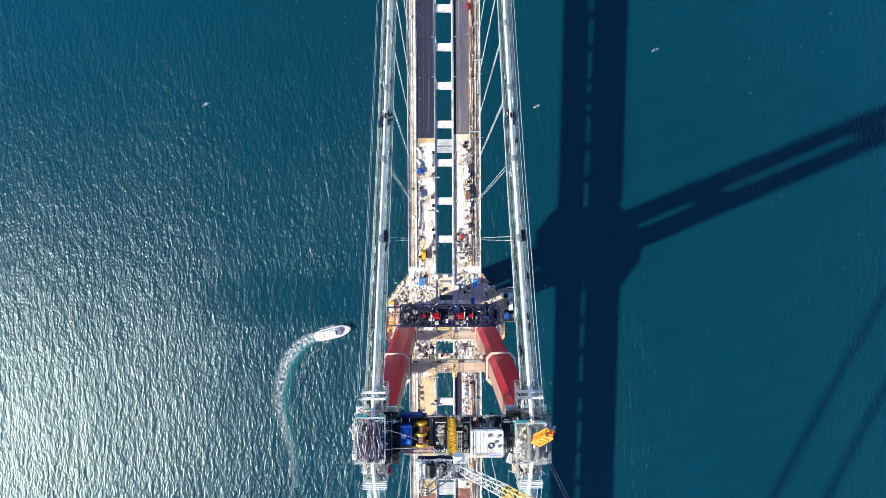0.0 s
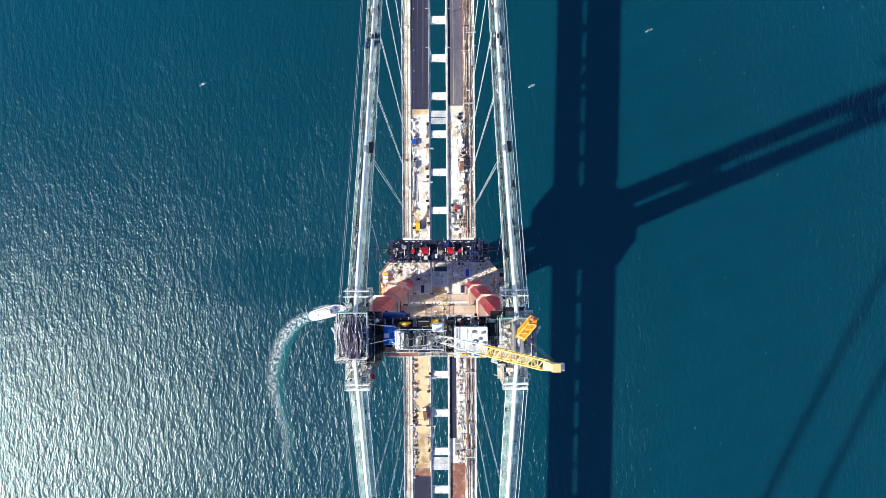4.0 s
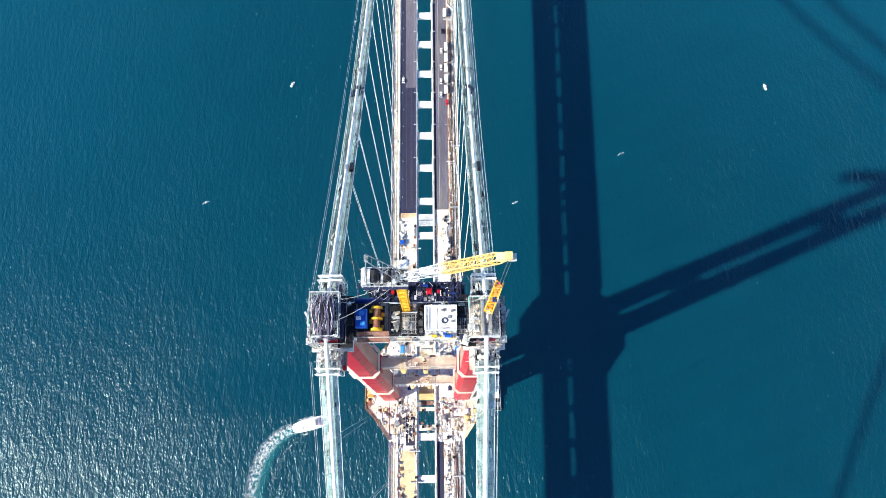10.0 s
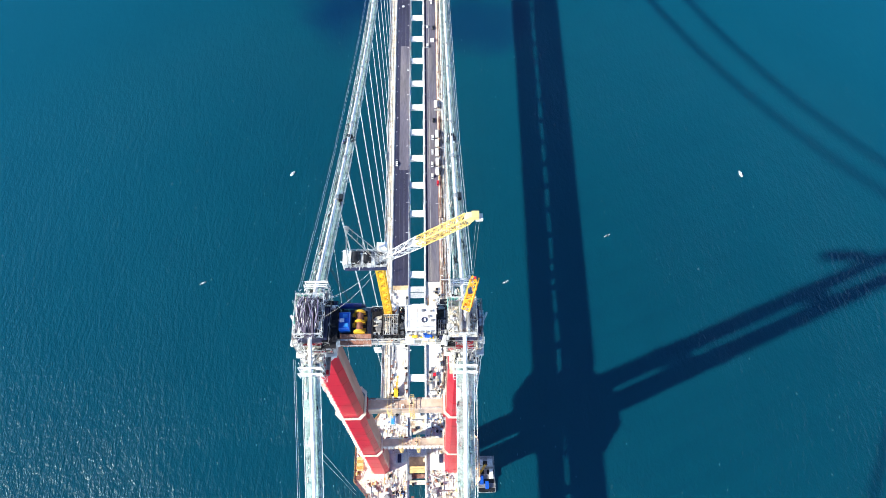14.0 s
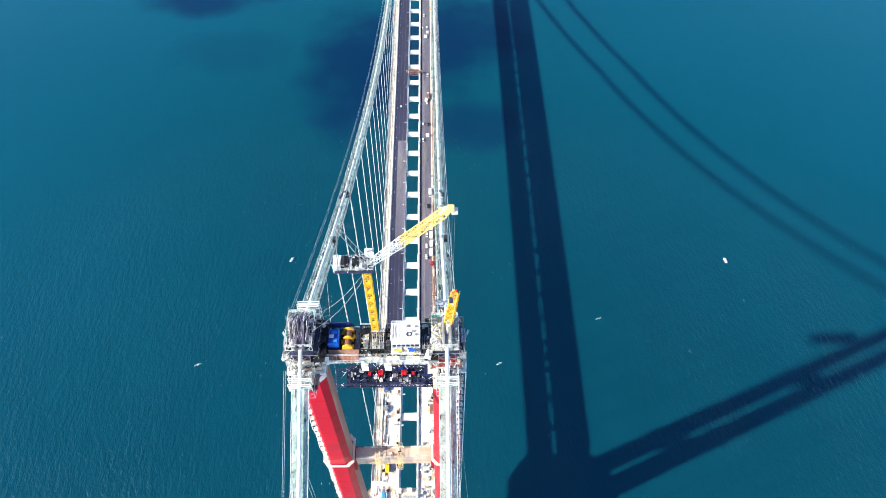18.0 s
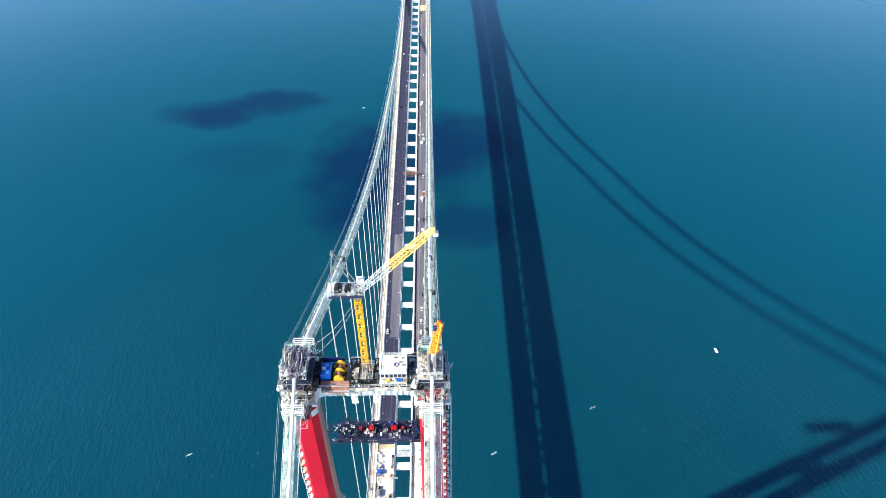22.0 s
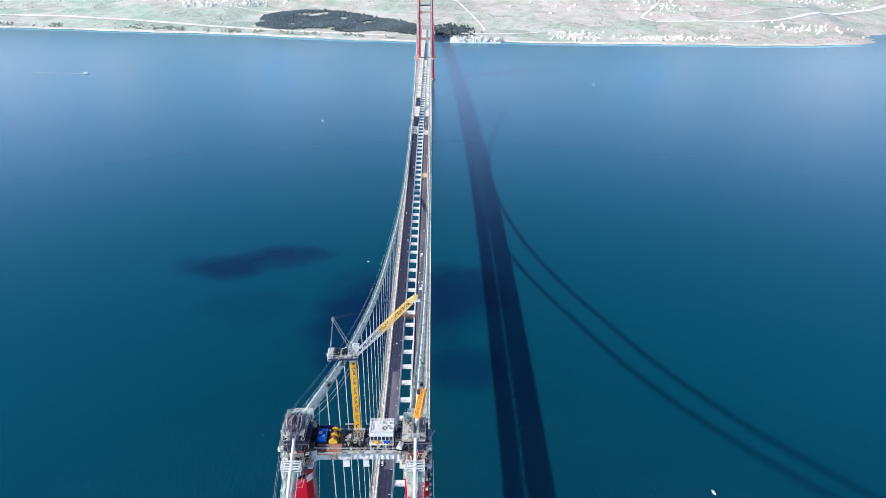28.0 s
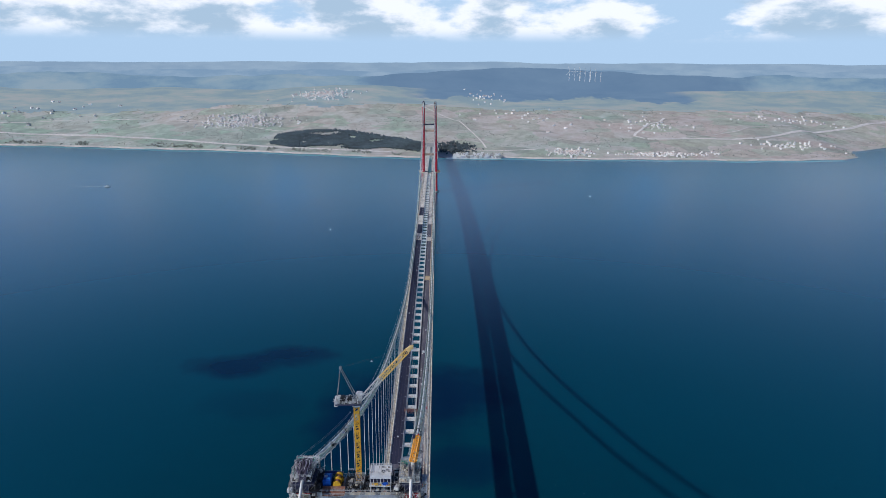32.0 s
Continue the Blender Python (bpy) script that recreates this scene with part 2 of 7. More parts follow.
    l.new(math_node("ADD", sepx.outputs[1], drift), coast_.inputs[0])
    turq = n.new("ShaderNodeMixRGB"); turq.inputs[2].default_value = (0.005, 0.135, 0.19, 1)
    l.new(coast_.outputs[0], turq.inputs[0]); l.new(hazed.outputs[0], turq.inputs[1])
    # beds of sea grass that darken the water
    # darker bluish patches in the water
    c = turq.outputs[0]
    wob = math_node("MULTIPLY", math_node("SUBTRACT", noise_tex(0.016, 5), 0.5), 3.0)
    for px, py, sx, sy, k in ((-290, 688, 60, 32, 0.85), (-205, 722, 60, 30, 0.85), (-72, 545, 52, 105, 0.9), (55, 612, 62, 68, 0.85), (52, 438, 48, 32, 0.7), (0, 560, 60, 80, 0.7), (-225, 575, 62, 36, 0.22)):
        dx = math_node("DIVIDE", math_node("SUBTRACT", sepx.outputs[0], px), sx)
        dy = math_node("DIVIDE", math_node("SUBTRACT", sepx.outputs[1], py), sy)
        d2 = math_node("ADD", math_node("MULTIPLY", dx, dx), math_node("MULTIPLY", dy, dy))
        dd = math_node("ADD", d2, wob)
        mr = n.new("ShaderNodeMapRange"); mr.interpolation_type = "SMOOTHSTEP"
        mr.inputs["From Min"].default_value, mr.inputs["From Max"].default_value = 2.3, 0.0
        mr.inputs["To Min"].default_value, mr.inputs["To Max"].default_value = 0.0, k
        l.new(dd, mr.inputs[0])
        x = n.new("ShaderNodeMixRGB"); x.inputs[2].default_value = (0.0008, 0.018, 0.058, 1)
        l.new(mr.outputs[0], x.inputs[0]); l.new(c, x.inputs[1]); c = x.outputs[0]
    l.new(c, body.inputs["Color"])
    return ma
M["sea"] = sea_material()

# ---- mesh helpers ----
def link(name, bm, mat, parent=None, label="", smooth=False):
    me = bpy.data.meshes.new(name)
    bm.to_mesh(me); bm.free()
    me.materials.append(mat)
    if smooth:
        for p in me.polygons:
            p.use_smooth = True
    ob = new(name, me)
    if parent is not None:
        ob.parent = parent
    if label:
        ob["label"] = label
    return ob

def part(name, bm, mat, parent, label="", smooth=False):
    return link(name, bm, mat, parent, label, smooth)

def thing(name, at, label, category, group="", kind=""):
    ob = new(name)
    ob.location = at
    return tagged(ob, label, category, group, kind)

def BM():
    return bmesh.new()

def box(bm, x0, x1, y0, y1, z0, z1):
    v = [bm.verts.new(p) for p in ((x0, y0, z0), (x1, y0, z0), (x1, y1, z0), (x0, y1, z0), (x0, y0, z1), (x1, y0, z1), (x1, y1, z1), (x0, y1, z1))]
    for f in ((3, 2, 1, 0), (4, 5, 6, 7), (0, 1, 5, 4), (1, 2, 6, 5), (2, 3, 7, 6), (3, 0, 4, 7)):
        bm.faces.new([v[i] for i in f])
    return bm

def prism(bm, outline, z0, z1):
    a = [bm.verts.new((x, y, z0)) for x, y in outline]
    b = [bm.verts.new((x, y, z1)) for x, y in outline]
    k = len(a)
    bm.faces.new(a[::-1]); bm.faces.new(b)
    for i in range(k):
        bm.faces.new((a[i], a[(i + 1) % k], b[(i + 1) % k], b[i]))
    return bm

def loft(bm, rings, cap=True):
    """Rings of the same number of points, joined one after another."""
    vs = [[bm.verts.new(p) for p in r] for r in rings]
    k = len(vs[0])
    for a, b in zip(vs, vs[1:]):
        for i in range(k):
            bm.faces.new((a[i], a[(i + 1) % k], b[(i + 1) % k], b[i]))
    if cap:
        bm.faces.new(vs[0][::-1]); bm.faces.new(vs[-1])
    return bm

def bar(bm, a, b, r, k=4):
    """A straight bar with k sides between two points."""
    a, b = Vector(a), Vector(b)
    d = (b - a)
    if d.length < 1e-6:
        return bm
    d.normalize()
    u = d.cross(Vector((0, 0, 1)))
    if u.length < 1e-3:
        u = Vector((1, 0, 0))
    u.normalize()
    w = d.cross(u)
    ring = lambda c: [c + (u * math.cos(2 * math.pi * (i + 0.5) / k) + w * math.sin(2 * math.pi * (i + 0.5) / k)) * r for i in range(k)]
    return loft(bm, [ring(a), ring(b)])

def tube(bm, pts, r, k=8):
    rings = []
    pts = [Vector(p) for p in pts]
    for i, p in enumerate(pts):
        d = (pts[min(i + 1, len(pts) - 1)] - pts[max(i - 1, 0)]).normalized()
        u = d.cross(Vector((0, 0, 1)))
        if u.length < 1e-3:
            u = Vector((1, 0, 0))
        u.normalize(); w = u.cross(d)
        rings.append([p + (u * math.cos(2 * math.pi * j / k) + w * math.sin(2 * math.pi * j / k)) * r for j in range(k)])
    return loft(bm, rings)

def cyl(bm, c, axis, r, half, k=16):
    c, a = Vector(c), Vector(axis).normalized() * half
    return bar(bm, c - a, c + a, r, k)

def truss(bm, a, b, side0, side1, bays, r, up=(0, 0, 1)):
    """A square lattice girder from a to b."""
    a, b = Vector(a), Vector(b)
    d = (b - a).normalized()
    u = d.cross(Vector(up))
    if u.length < 1e-3:
        u = Vector((1, 0, 0))
    u.normalize(); w = u.cross(d)
    rows = []
    for i in range(bays + 1):
        t = i / bays
        s = (side0 * (1 - t) + side1 * t) / 2
        c = a.lerp(b, t)
        rows.append([c + u * s + w * s, c - u * s + w * s, c - u * s - w * s, c + u * s - w * s])
    for k in range(4):
        bar(bm, rows[0][k], rows[-1][k], r * 1.5)
    for i in range(bays):
        for k in range(4):
            k2 = (k + 1) % 4
            bar(bm, rows[i][k], rows[i][k2], r)
            if i % 2:
                bar(bm, rows[i][k], rows[i + 1][k2], r)
            else:
                bar(bm, rows[i][k2], rows[i + 1][k], r)
    return bm

def deck_z(y):
    """Height of the road along the bridge."""
    if 0 <= y <= 2023:
        return 73.0 + 12.0 * (1 - ((y - 1011.5) / 1011.5) ** 2)
    return 73.0 - 0.022 * (-y if y < 0 else y - 2023)

def cable_z(y):
    if 0 <= y <= 2023:
        e = min(y, 2023 - y)
        dip = 5.8 * math.sin(math.pi * e / 440.0) if e < 440 else 0.0
        return 87.0 + 229.5 * ((y - 1011.5) / 1011.5) ** 2 - dip
    s = -y if y < 0 else y - 2023
    return 316.5 - 0.62 * s + 0.000362 * s * s

def sweep(bm, profile, y0, y1, step=24.0):
    """A closed profile (x, dz) carried along the road."""
    k = max(1, int(math.ceil((y1 - y0) / step)))
    ys = [y0 + (y1 - y0) * i / k for i in range(k + 1)]
    return loft(bm, [[(x, y, deck_z(y) + dz) for x, dz in profile] for y in ys])

# ---- sea and land ----
def grid_mesh(name, xs, ys, height, mat, smooth=True):
    nx, ny = len(xs), len(ys)
    verts = [(x, y, height(x, y)) for y in ys for x in xs]
    faces = [(j * nx + i, j * nx + i + 1, (j + 1) * nx + i + 1, (j + 1) * nx + i) for j in range(ny - 1) for i in range(nx - 1)]
    me = bpy.data.meshes.new(name)
    me.from_pydata(verts, [], faces)
    me.materials.append(mat)
    if smooth:
        for p in me.polygons:
            p.use_smooth = True
    return new(name, me)

bm = BM()
bm.faces.new([bm.verts.new((x, y, 0)) for x, y in ((-9000, -4000), (9000, -4000), (9000, 9000), (-9000, 9000))])
sea = tagged(link("water", bm, M["sea"]), "deep blue-green strait with small wind waves", "sea", kind="structure")

def shore_y(x):
    """The line of the far shore."""
    knots = ((-5000, 3420), (-2300, 3185), (-1660, 3112), (-1040, 3005), (-450, 2888), (-65, 2806), (310, 2812), (900, 2776), (1430, 2752), (1990, 2800), (2080, 2850), (2180, 3050), (2500, 3250), (2800, 3300), (5000, 3300))
    for (a, ya), (b, yb) in zip(knots, knots[1:]):
        if a <= x <= b:
            t = (x - a) / (b - a)
            return ya + (yb - ya) * t
    return 3300

FAR_Y = 4300.0
def land_z(x, y):
    """A coast that climbs gently inland."""
    s0 = shore_y(x) + 6 * math.sin(x * 0.021) + 10 * math.sin(x * 0.006 + 1)
    t = max(-0.05, (y - s0) / (FAR_Y - s0))
    if t <= 0:
        return -3.0 + 60 * t
    z = 3.0 + 228.0 * t ** 1.25
    n1 = noise.noise(Vector((x * 0.0011, y * 0.0016, 0.3)))
    n2 = noise.noise(Vector((x * 0.004, y * 0.006, 4.3)))
    hill = 38.0 * math.exp(-((x + 560) / 420) ** 2 - ((y - 4130) / 260) ** 2)
    return z + hill + (26 * n1 + 8 * n2) * min(1.0, t * 2.2)

def land_material():
    ma = bpy.data.materials.new("farmland")
    ma.use_nodes = True
    n, l = ma.node_tree.nodes, ma.node_tree.links
    b = n["Principled BSDF"]; b.inputs["Roughness"].default_value = 0.95; b.inputs["Specular IOR Level"].default_value = 0.1
    co = n.new("ShaderNodeTexCoord")
    mp = n.new("ShaderNodeMapping"); mp.inputs["Scale"].default_value = (0.0045, 0.006, 0); mp.inputs["Rotation"].default_value = (0, 0, 0.25)
    l.new(co.outputs["Object"], mp.inputs[0])
    wob = n.new("ShaderNodeTexNoise"); wob.inputs["Scale"].default_value = 0.004
    l.new(co.outputs["Object"], wob.inputs["Vector"])
    ad = n.new("ShaderNodeVectorMath"); ad.operation = "ADD"
    l.new(mp.outputs[0], ad.inputs[0]); l.new(wob.outputs["Color"], ad.inputs[1])
    vo = n.new("ShaderNodeTexVoronoi"); vo.inputs["Scale"].default_value = 1.6
    l.new(ad.outputs[0], vo.inputs["Vector"])
    sp = n.new("ShaderNodeSeparateColor"); l.new(vo.outputs["Color"], sp.inputs[0])
    r = n.new("ShaderNodeValToRGB"); r.color_ramp.interpolation = "LINEAR"
    cols = ((0.0, (0.56, 0.49, 0.44)), (0.2, (0.70, 0.67, 0.60)), (0.4, (0.48, 0.57, 0.46)), (0.58, (0.36, 0.49, 0.36)), (0.75, (0.61, 0.53, 0.47)), (0.9, (0.27, 0.36, 0.30)), (1.0, (0.67, 0.60, 0.54)))
    while len(r.color_ramp.elements) < len(cols):
        r.color_ramp.elements.new(0.5)
    for e, (p, c) in zip(r.color_ramp.elements, cols):
        e.position, e.color = p, (*c, 1)
    l.new(sp.outputs[0], r.inputs[0])
    nz = n.new("ShaderNodeTexNoise"); nz.inputs["Scale"].default_value, nz.inputs["Detail"].default_value = 0.016, 9
    nz.inputs["Roughness"].default_value = 0.78
    l.new(co.outputs["Object"], nz.inputs["Vector"])
    x = n.new("ShaderNodeMixRGB"); x.blend_type = "OVERLAY"; x.inputs[0].default_value = 0.8
    nc = n.new("ShaderNodeMapRange"); nc.inputs["From Min"].default_value, nc.inputs["From Max"].default_value = 0.32, 0.68
    nc.inputs["To Min"].default_value = 0.20
    l.new(nz.outputs["Fac"], nc.inputs[0])
    l.new(r.outputs[0], x.inputs[1]); l.new(nc.outputs[0], x.inputs[2])
    # hedges and ditches between the fields
    ve = n.new("ShaderNodeTexVoronoi"); ve.feature = "DISTANCE_TO_EDGE"; ve.inputs["Scale"].default_value = 2.3
    l.new(ad.outputs[0], ve.inputs["Vector"])
    he = n.new("ShaderNodeMapRange"); he.inputs["From Min"].default_value, he.inputs["From Max"].default_value = 0.030, 0.0
    l.new(ve.outputs["Distance"], he.inputs[0])
    hn = n.new("ShaderNodeTexNoise"); hn.inputs["Scale"].default_value, hn.inputs["Detail"].default_value = 0.01, 4
    l.new(co.outputs["Object"], hn.inputs["Vector"])
    hr = n.new("ShaderNodeMapRange"); hr.inputs["From Min"].default_value, hr.inputs["From Max"].default_value = 0.50, 0.66
    l.new(hn.outputs["Fac"], hr.inputs[0])
    hm_ = n.new("ShaderNodeMath"); hm_.operation = "MULTIPLY"; l.new(he.outputs[0], hm_.inputs[0]); l.new(hr.outputs[0], hm_.inputs[1])
    # broad sweeps of pasture and ploughed earth
    nb = n.new("ShaderNodeTexNoise"); nb.inputs["Scale"].default_value, nb.inputs["Detail"].default_value = 0.0016, 3
    l.new(co.outputs["Object"], nb.inputs["Vector"])
    rb = n.new("ShaderNodeValToRGB")
    rb.color_ramp.elements[0].position, rb.color_ramp.elements[0].color = 0.40, (0.41, 0.50, 0.42, 1)
    rb.color_ramp.elements[1].position, rb.color_ramp.elements[1].color = 0.60, (0.61, 0.51, 0.45, 1)
    # greener to the west, more ploughed land to the east
    se = n.new("ShaderNodeSeparateXYZ"); l.new(co.outputs["Object"], se.inputs[0])
    we = n.new("ShaderNodeMapRange"); we.inputs["From Min"].default_value, we.inputs["From Max"].default_value = -1900.0, 900.0
    we.inputs["To Min"].default_value, we.inputs["To Max"].default_value = -0.09, 0.085
    l.new(se.outputs[0], we.inputs[0])
    wa = n.new("ShaderNodeMath"); l.new(nb.outputs["Fac"], wa.inputs[0]); l.new(we.outputs[0], wa.inputs[1])
    l.new(wa.outputs[0], rb.inputs[0])
    y = n.new("ShaderNodeMixRGB"); y.inputs[0].default_value = 0.48
    l.new(x.outputs[0], y.inputs[1]); l.new(rb.outputs[0], y.inputs[2])
    w = n.new("ShaderNodeMixRGB"); w.inputs[2].default_value = (0.20, 0.23, 0.19, 1)
    l.new(hm_.outputs[0], w.inputs[0]); l.new(y.outputs[0], w.inputs[1])
    l.new(w.outputs[0], b.inputs["Base Color"])
    return ma
M["land"] = land_material()
xs = [-4600 + 40 * i for i in range(231)]
ys = [2700 + 25 * i for i in range(72)]
def far_edge(x):
    """Where the near fields give way to the hazy upland."""
    return 3880 + 170 * noise.noise(Vector((x * 0.0016, 1.7, 0))) + 60 * noise.noise(Vector((x * 0.006, 8.7, 0)))
def part_of_land(name, mat, far, label):
    ob = grid_mesh(name, xs, ys, land_z, mat)
    me, nx = ob.data, len(xs)
    bm = BM(); bm.from_mesh(me)
    gone = [f for f in bm.faces if (f.calc_center_median().y > far_edge(f.calc_center_median().x)) != far]
    bmesh.ops.delete(bm, geom=gone, context="FACES")
    bm.to_mesh(me); bm.free()
    return tagged(ob, label, "land", kind="structure")
part_of_land("ground", M["land"], False, "brown and green fields on the far coast")

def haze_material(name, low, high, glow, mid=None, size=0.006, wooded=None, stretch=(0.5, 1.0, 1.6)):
    """Backdrop hills of dull woods and grass, with miles of haze painted as glow."""
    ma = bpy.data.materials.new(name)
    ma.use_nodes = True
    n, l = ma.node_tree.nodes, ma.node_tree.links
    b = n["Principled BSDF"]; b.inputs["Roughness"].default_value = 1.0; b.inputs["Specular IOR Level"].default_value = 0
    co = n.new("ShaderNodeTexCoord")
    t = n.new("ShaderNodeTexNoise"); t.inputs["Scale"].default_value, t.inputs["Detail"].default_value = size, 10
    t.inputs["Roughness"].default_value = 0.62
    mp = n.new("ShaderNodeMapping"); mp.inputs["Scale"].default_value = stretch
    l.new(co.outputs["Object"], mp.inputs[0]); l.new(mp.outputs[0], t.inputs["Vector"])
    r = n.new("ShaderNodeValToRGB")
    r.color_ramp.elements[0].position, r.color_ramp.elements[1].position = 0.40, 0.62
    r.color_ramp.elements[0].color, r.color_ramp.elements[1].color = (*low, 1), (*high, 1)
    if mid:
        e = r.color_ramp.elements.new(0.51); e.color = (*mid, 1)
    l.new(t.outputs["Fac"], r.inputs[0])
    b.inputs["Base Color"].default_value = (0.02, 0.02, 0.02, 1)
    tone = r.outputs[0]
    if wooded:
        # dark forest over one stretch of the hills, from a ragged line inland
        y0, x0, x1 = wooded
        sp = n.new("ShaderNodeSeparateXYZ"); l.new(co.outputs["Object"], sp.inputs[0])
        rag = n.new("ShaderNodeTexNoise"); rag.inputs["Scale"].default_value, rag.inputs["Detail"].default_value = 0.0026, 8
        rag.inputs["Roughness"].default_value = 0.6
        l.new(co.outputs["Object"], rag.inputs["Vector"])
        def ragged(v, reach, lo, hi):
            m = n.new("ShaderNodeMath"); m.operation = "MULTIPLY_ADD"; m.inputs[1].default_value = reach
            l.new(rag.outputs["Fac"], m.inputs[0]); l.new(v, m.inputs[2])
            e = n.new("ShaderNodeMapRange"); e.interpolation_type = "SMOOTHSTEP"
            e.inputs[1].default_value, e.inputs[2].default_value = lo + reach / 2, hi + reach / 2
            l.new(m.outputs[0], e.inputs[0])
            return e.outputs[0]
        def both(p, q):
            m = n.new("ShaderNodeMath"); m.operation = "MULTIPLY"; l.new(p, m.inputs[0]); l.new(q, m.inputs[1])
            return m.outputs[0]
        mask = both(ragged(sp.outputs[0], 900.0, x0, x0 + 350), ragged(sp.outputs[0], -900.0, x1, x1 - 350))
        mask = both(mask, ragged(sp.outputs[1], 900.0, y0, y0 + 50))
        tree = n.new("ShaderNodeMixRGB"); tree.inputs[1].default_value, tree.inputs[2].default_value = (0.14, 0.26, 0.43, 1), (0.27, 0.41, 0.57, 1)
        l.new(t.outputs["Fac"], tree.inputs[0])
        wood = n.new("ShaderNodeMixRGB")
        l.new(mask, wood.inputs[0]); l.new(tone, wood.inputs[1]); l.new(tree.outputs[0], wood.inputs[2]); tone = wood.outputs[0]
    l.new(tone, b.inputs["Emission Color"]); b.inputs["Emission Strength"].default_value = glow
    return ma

def ridge_height(x, top, amp, seed, rough, x0, x1, hump):
    v = Vector((x * rough, seed, 0))
    rise = hump * math.exp(-((x - 650) / 800) ** 2)
    return top + rise + amp * (noise.noise(v) + 0.45 * noise.noise(v * 2.7) + 0.2 * noise.noise(v * 7.1) + 0.1 * noise.noise(v * 23.0))

def ridge(name, y, top, amp, seed, mat, rough=0.0011, x0=-4700.0, x1=4700.0, hump=0.0, label="hazy blue-grey wooded hills far inland"):
    """A range of hills, with one broad summit if it has a hump."""
    nx = 300
    def h(x):
        return ridge_height(x, top, amp, seed, rough, x0, x1, hump)
    xs_ = [x0 + (x1 - x0) * i / (nx - 1) for i in range(nx)]
    rows = 10
    verts, faces = [], []
    for j in range(rows):
        t = j / (rows - 1)
        for x in xs_:
            verts.append((x, y - 150 * (1 - t), 90 + (h(x) - 90) * math.sin(t * math.pi / 2)))
    for j in range(rows - 1):
        for i in range(nx - 1):
            faces.append((j * nx + i, j * nx + i + 1, (j + 1) * nx + i + 1, (j + 1) * nx + i))
    me = bpy.data.meshes.new(name)
    me.from_pydata(verts, [], faces); me.materials.append(mat)
    for p in me.polygons:
        p.use_smooth = True
    return tagged(new(name, me), label, "hills", kind="structure")

# each range further back glows paler and bluer, haze put into its colour
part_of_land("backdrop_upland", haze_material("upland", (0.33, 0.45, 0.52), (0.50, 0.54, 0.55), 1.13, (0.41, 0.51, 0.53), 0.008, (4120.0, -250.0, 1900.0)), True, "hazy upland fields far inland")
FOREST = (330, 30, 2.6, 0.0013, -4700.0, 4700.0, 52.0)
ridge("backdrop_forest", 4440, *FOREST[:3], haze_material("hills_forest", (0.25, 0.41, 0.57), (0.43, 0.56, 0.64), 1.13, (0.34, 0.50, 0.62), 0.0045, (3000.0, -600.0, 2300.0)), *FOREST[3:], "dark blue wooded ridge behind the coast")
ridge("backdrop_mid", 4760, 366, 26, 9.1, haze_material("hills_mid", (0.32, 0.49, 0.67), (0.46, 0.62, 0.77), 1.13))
ridge("backdrop_far", 4920, 418, 14, 5.2, haze_material("hills_far", (0.42, 0.60, 0.79), (0.52, 0.70, 0.87), 1.0), label="skyline hills painted pale blue with haze")

# ---- road deck ----
SPAN = 2023.0
BEAMS = [51.4 + 24 * i for i in range(81)]
deck = thing("bridge_deck", (0, 0, 0), "twin steel box-girder road deck with an open middle gap", "bridge deck", kind="structure")
Y_A, Y_B = -420.0, 2800.0
for s in (-1, 1):
    # inner webs drawn too deep, unseen, to narrow the sunlit gap in the shadow
    pr = [(5.0, 0), (22.9, 0), (22.9, -0.6), (18.5, -3.4), (9.0, -4.8), (5.5, -4.9), (5.0, -4.6)]
    pr = [(s * x, z) for x, z in pr]
    if s < 0:
        pr = pr[::-1]
    part("box_girder", sweep(BM(), pr, Y_A, Y_B), M["bare_deck"], deck, "pale steel box girder")

def strip(name, x0, x1, y0, y1, lift, mat, label="", step=24.0):
    return part(name, sweep(BM(), [(x0, 0.0), (x1, 0.0), (x1, lift), (x0, lift)][::-1], y0, y1, step), mat, deck, label)

strip("asphalt_lane", -16.6, -5.9, 114.6, 2035, 0.10, M["asphalt"], "fresh dark asphalt")
strip("asphalt_lane", 6.3, 15.4, 116.5, 2035, 0.10, M["asphalt_old"], "grey dusty asphalt")
strip("walkway", -22.8, -16.9, 34, 2000, 0.25, M["cream_deck"], "cream service walkway")
strip("walkway", 15.8, 22.8, 34, 2000, 0.22, M["cream_deck"], "cream service walkway littered with gear")
strip("walkway", -22.8, -16.9, -420, -34, 0.25, M["cream_deck"], "cream service walkway")
strip("walkway", 15.8, 22.8, -420, -34, 0.22, M["bare_deck"], "pale service walkway")
strip("sand_lane", -16.0, -6.4, -420, -36, 0.08, M["sand_deck"], "tan primed deck plate")
strip("asphalt_lane", 6.2, 10.2, -92, -31, 0.10, M["asphalt"], "strip of new asphalt")
for s in (-1, 1):
    strip("edge_kerb", s * 5.05 - 0.2, s * 5.05 + 0.35, Y_A, Y_B, 0.5, M["white_steel"], "white steel edge kerb")
    strip("safety_barrier", s * 5.9 - 0.12, s * 5.9 + 0.12, Y_A, Y_B, 1.25, M["galv"], "steel safety barrier")

def crossbeam():
    b = box(BM(), -5.0, 5.0, -2.2, 2.2, -2.6, -0.25)
    return b
first = None
near = [y for y in [-28 - 24.2 * i for i in range(16)]]
for y in BEAMS + near:
    if first is None:
        first = part("crossbeam", crossbeam(), M["white_steel"], deck, "white steel crossbeam")
        ob = first
    else:
        ob = new("crossbeam", first.data); ob.parent = deck
    ob.location = (0, y, deck_z(y))

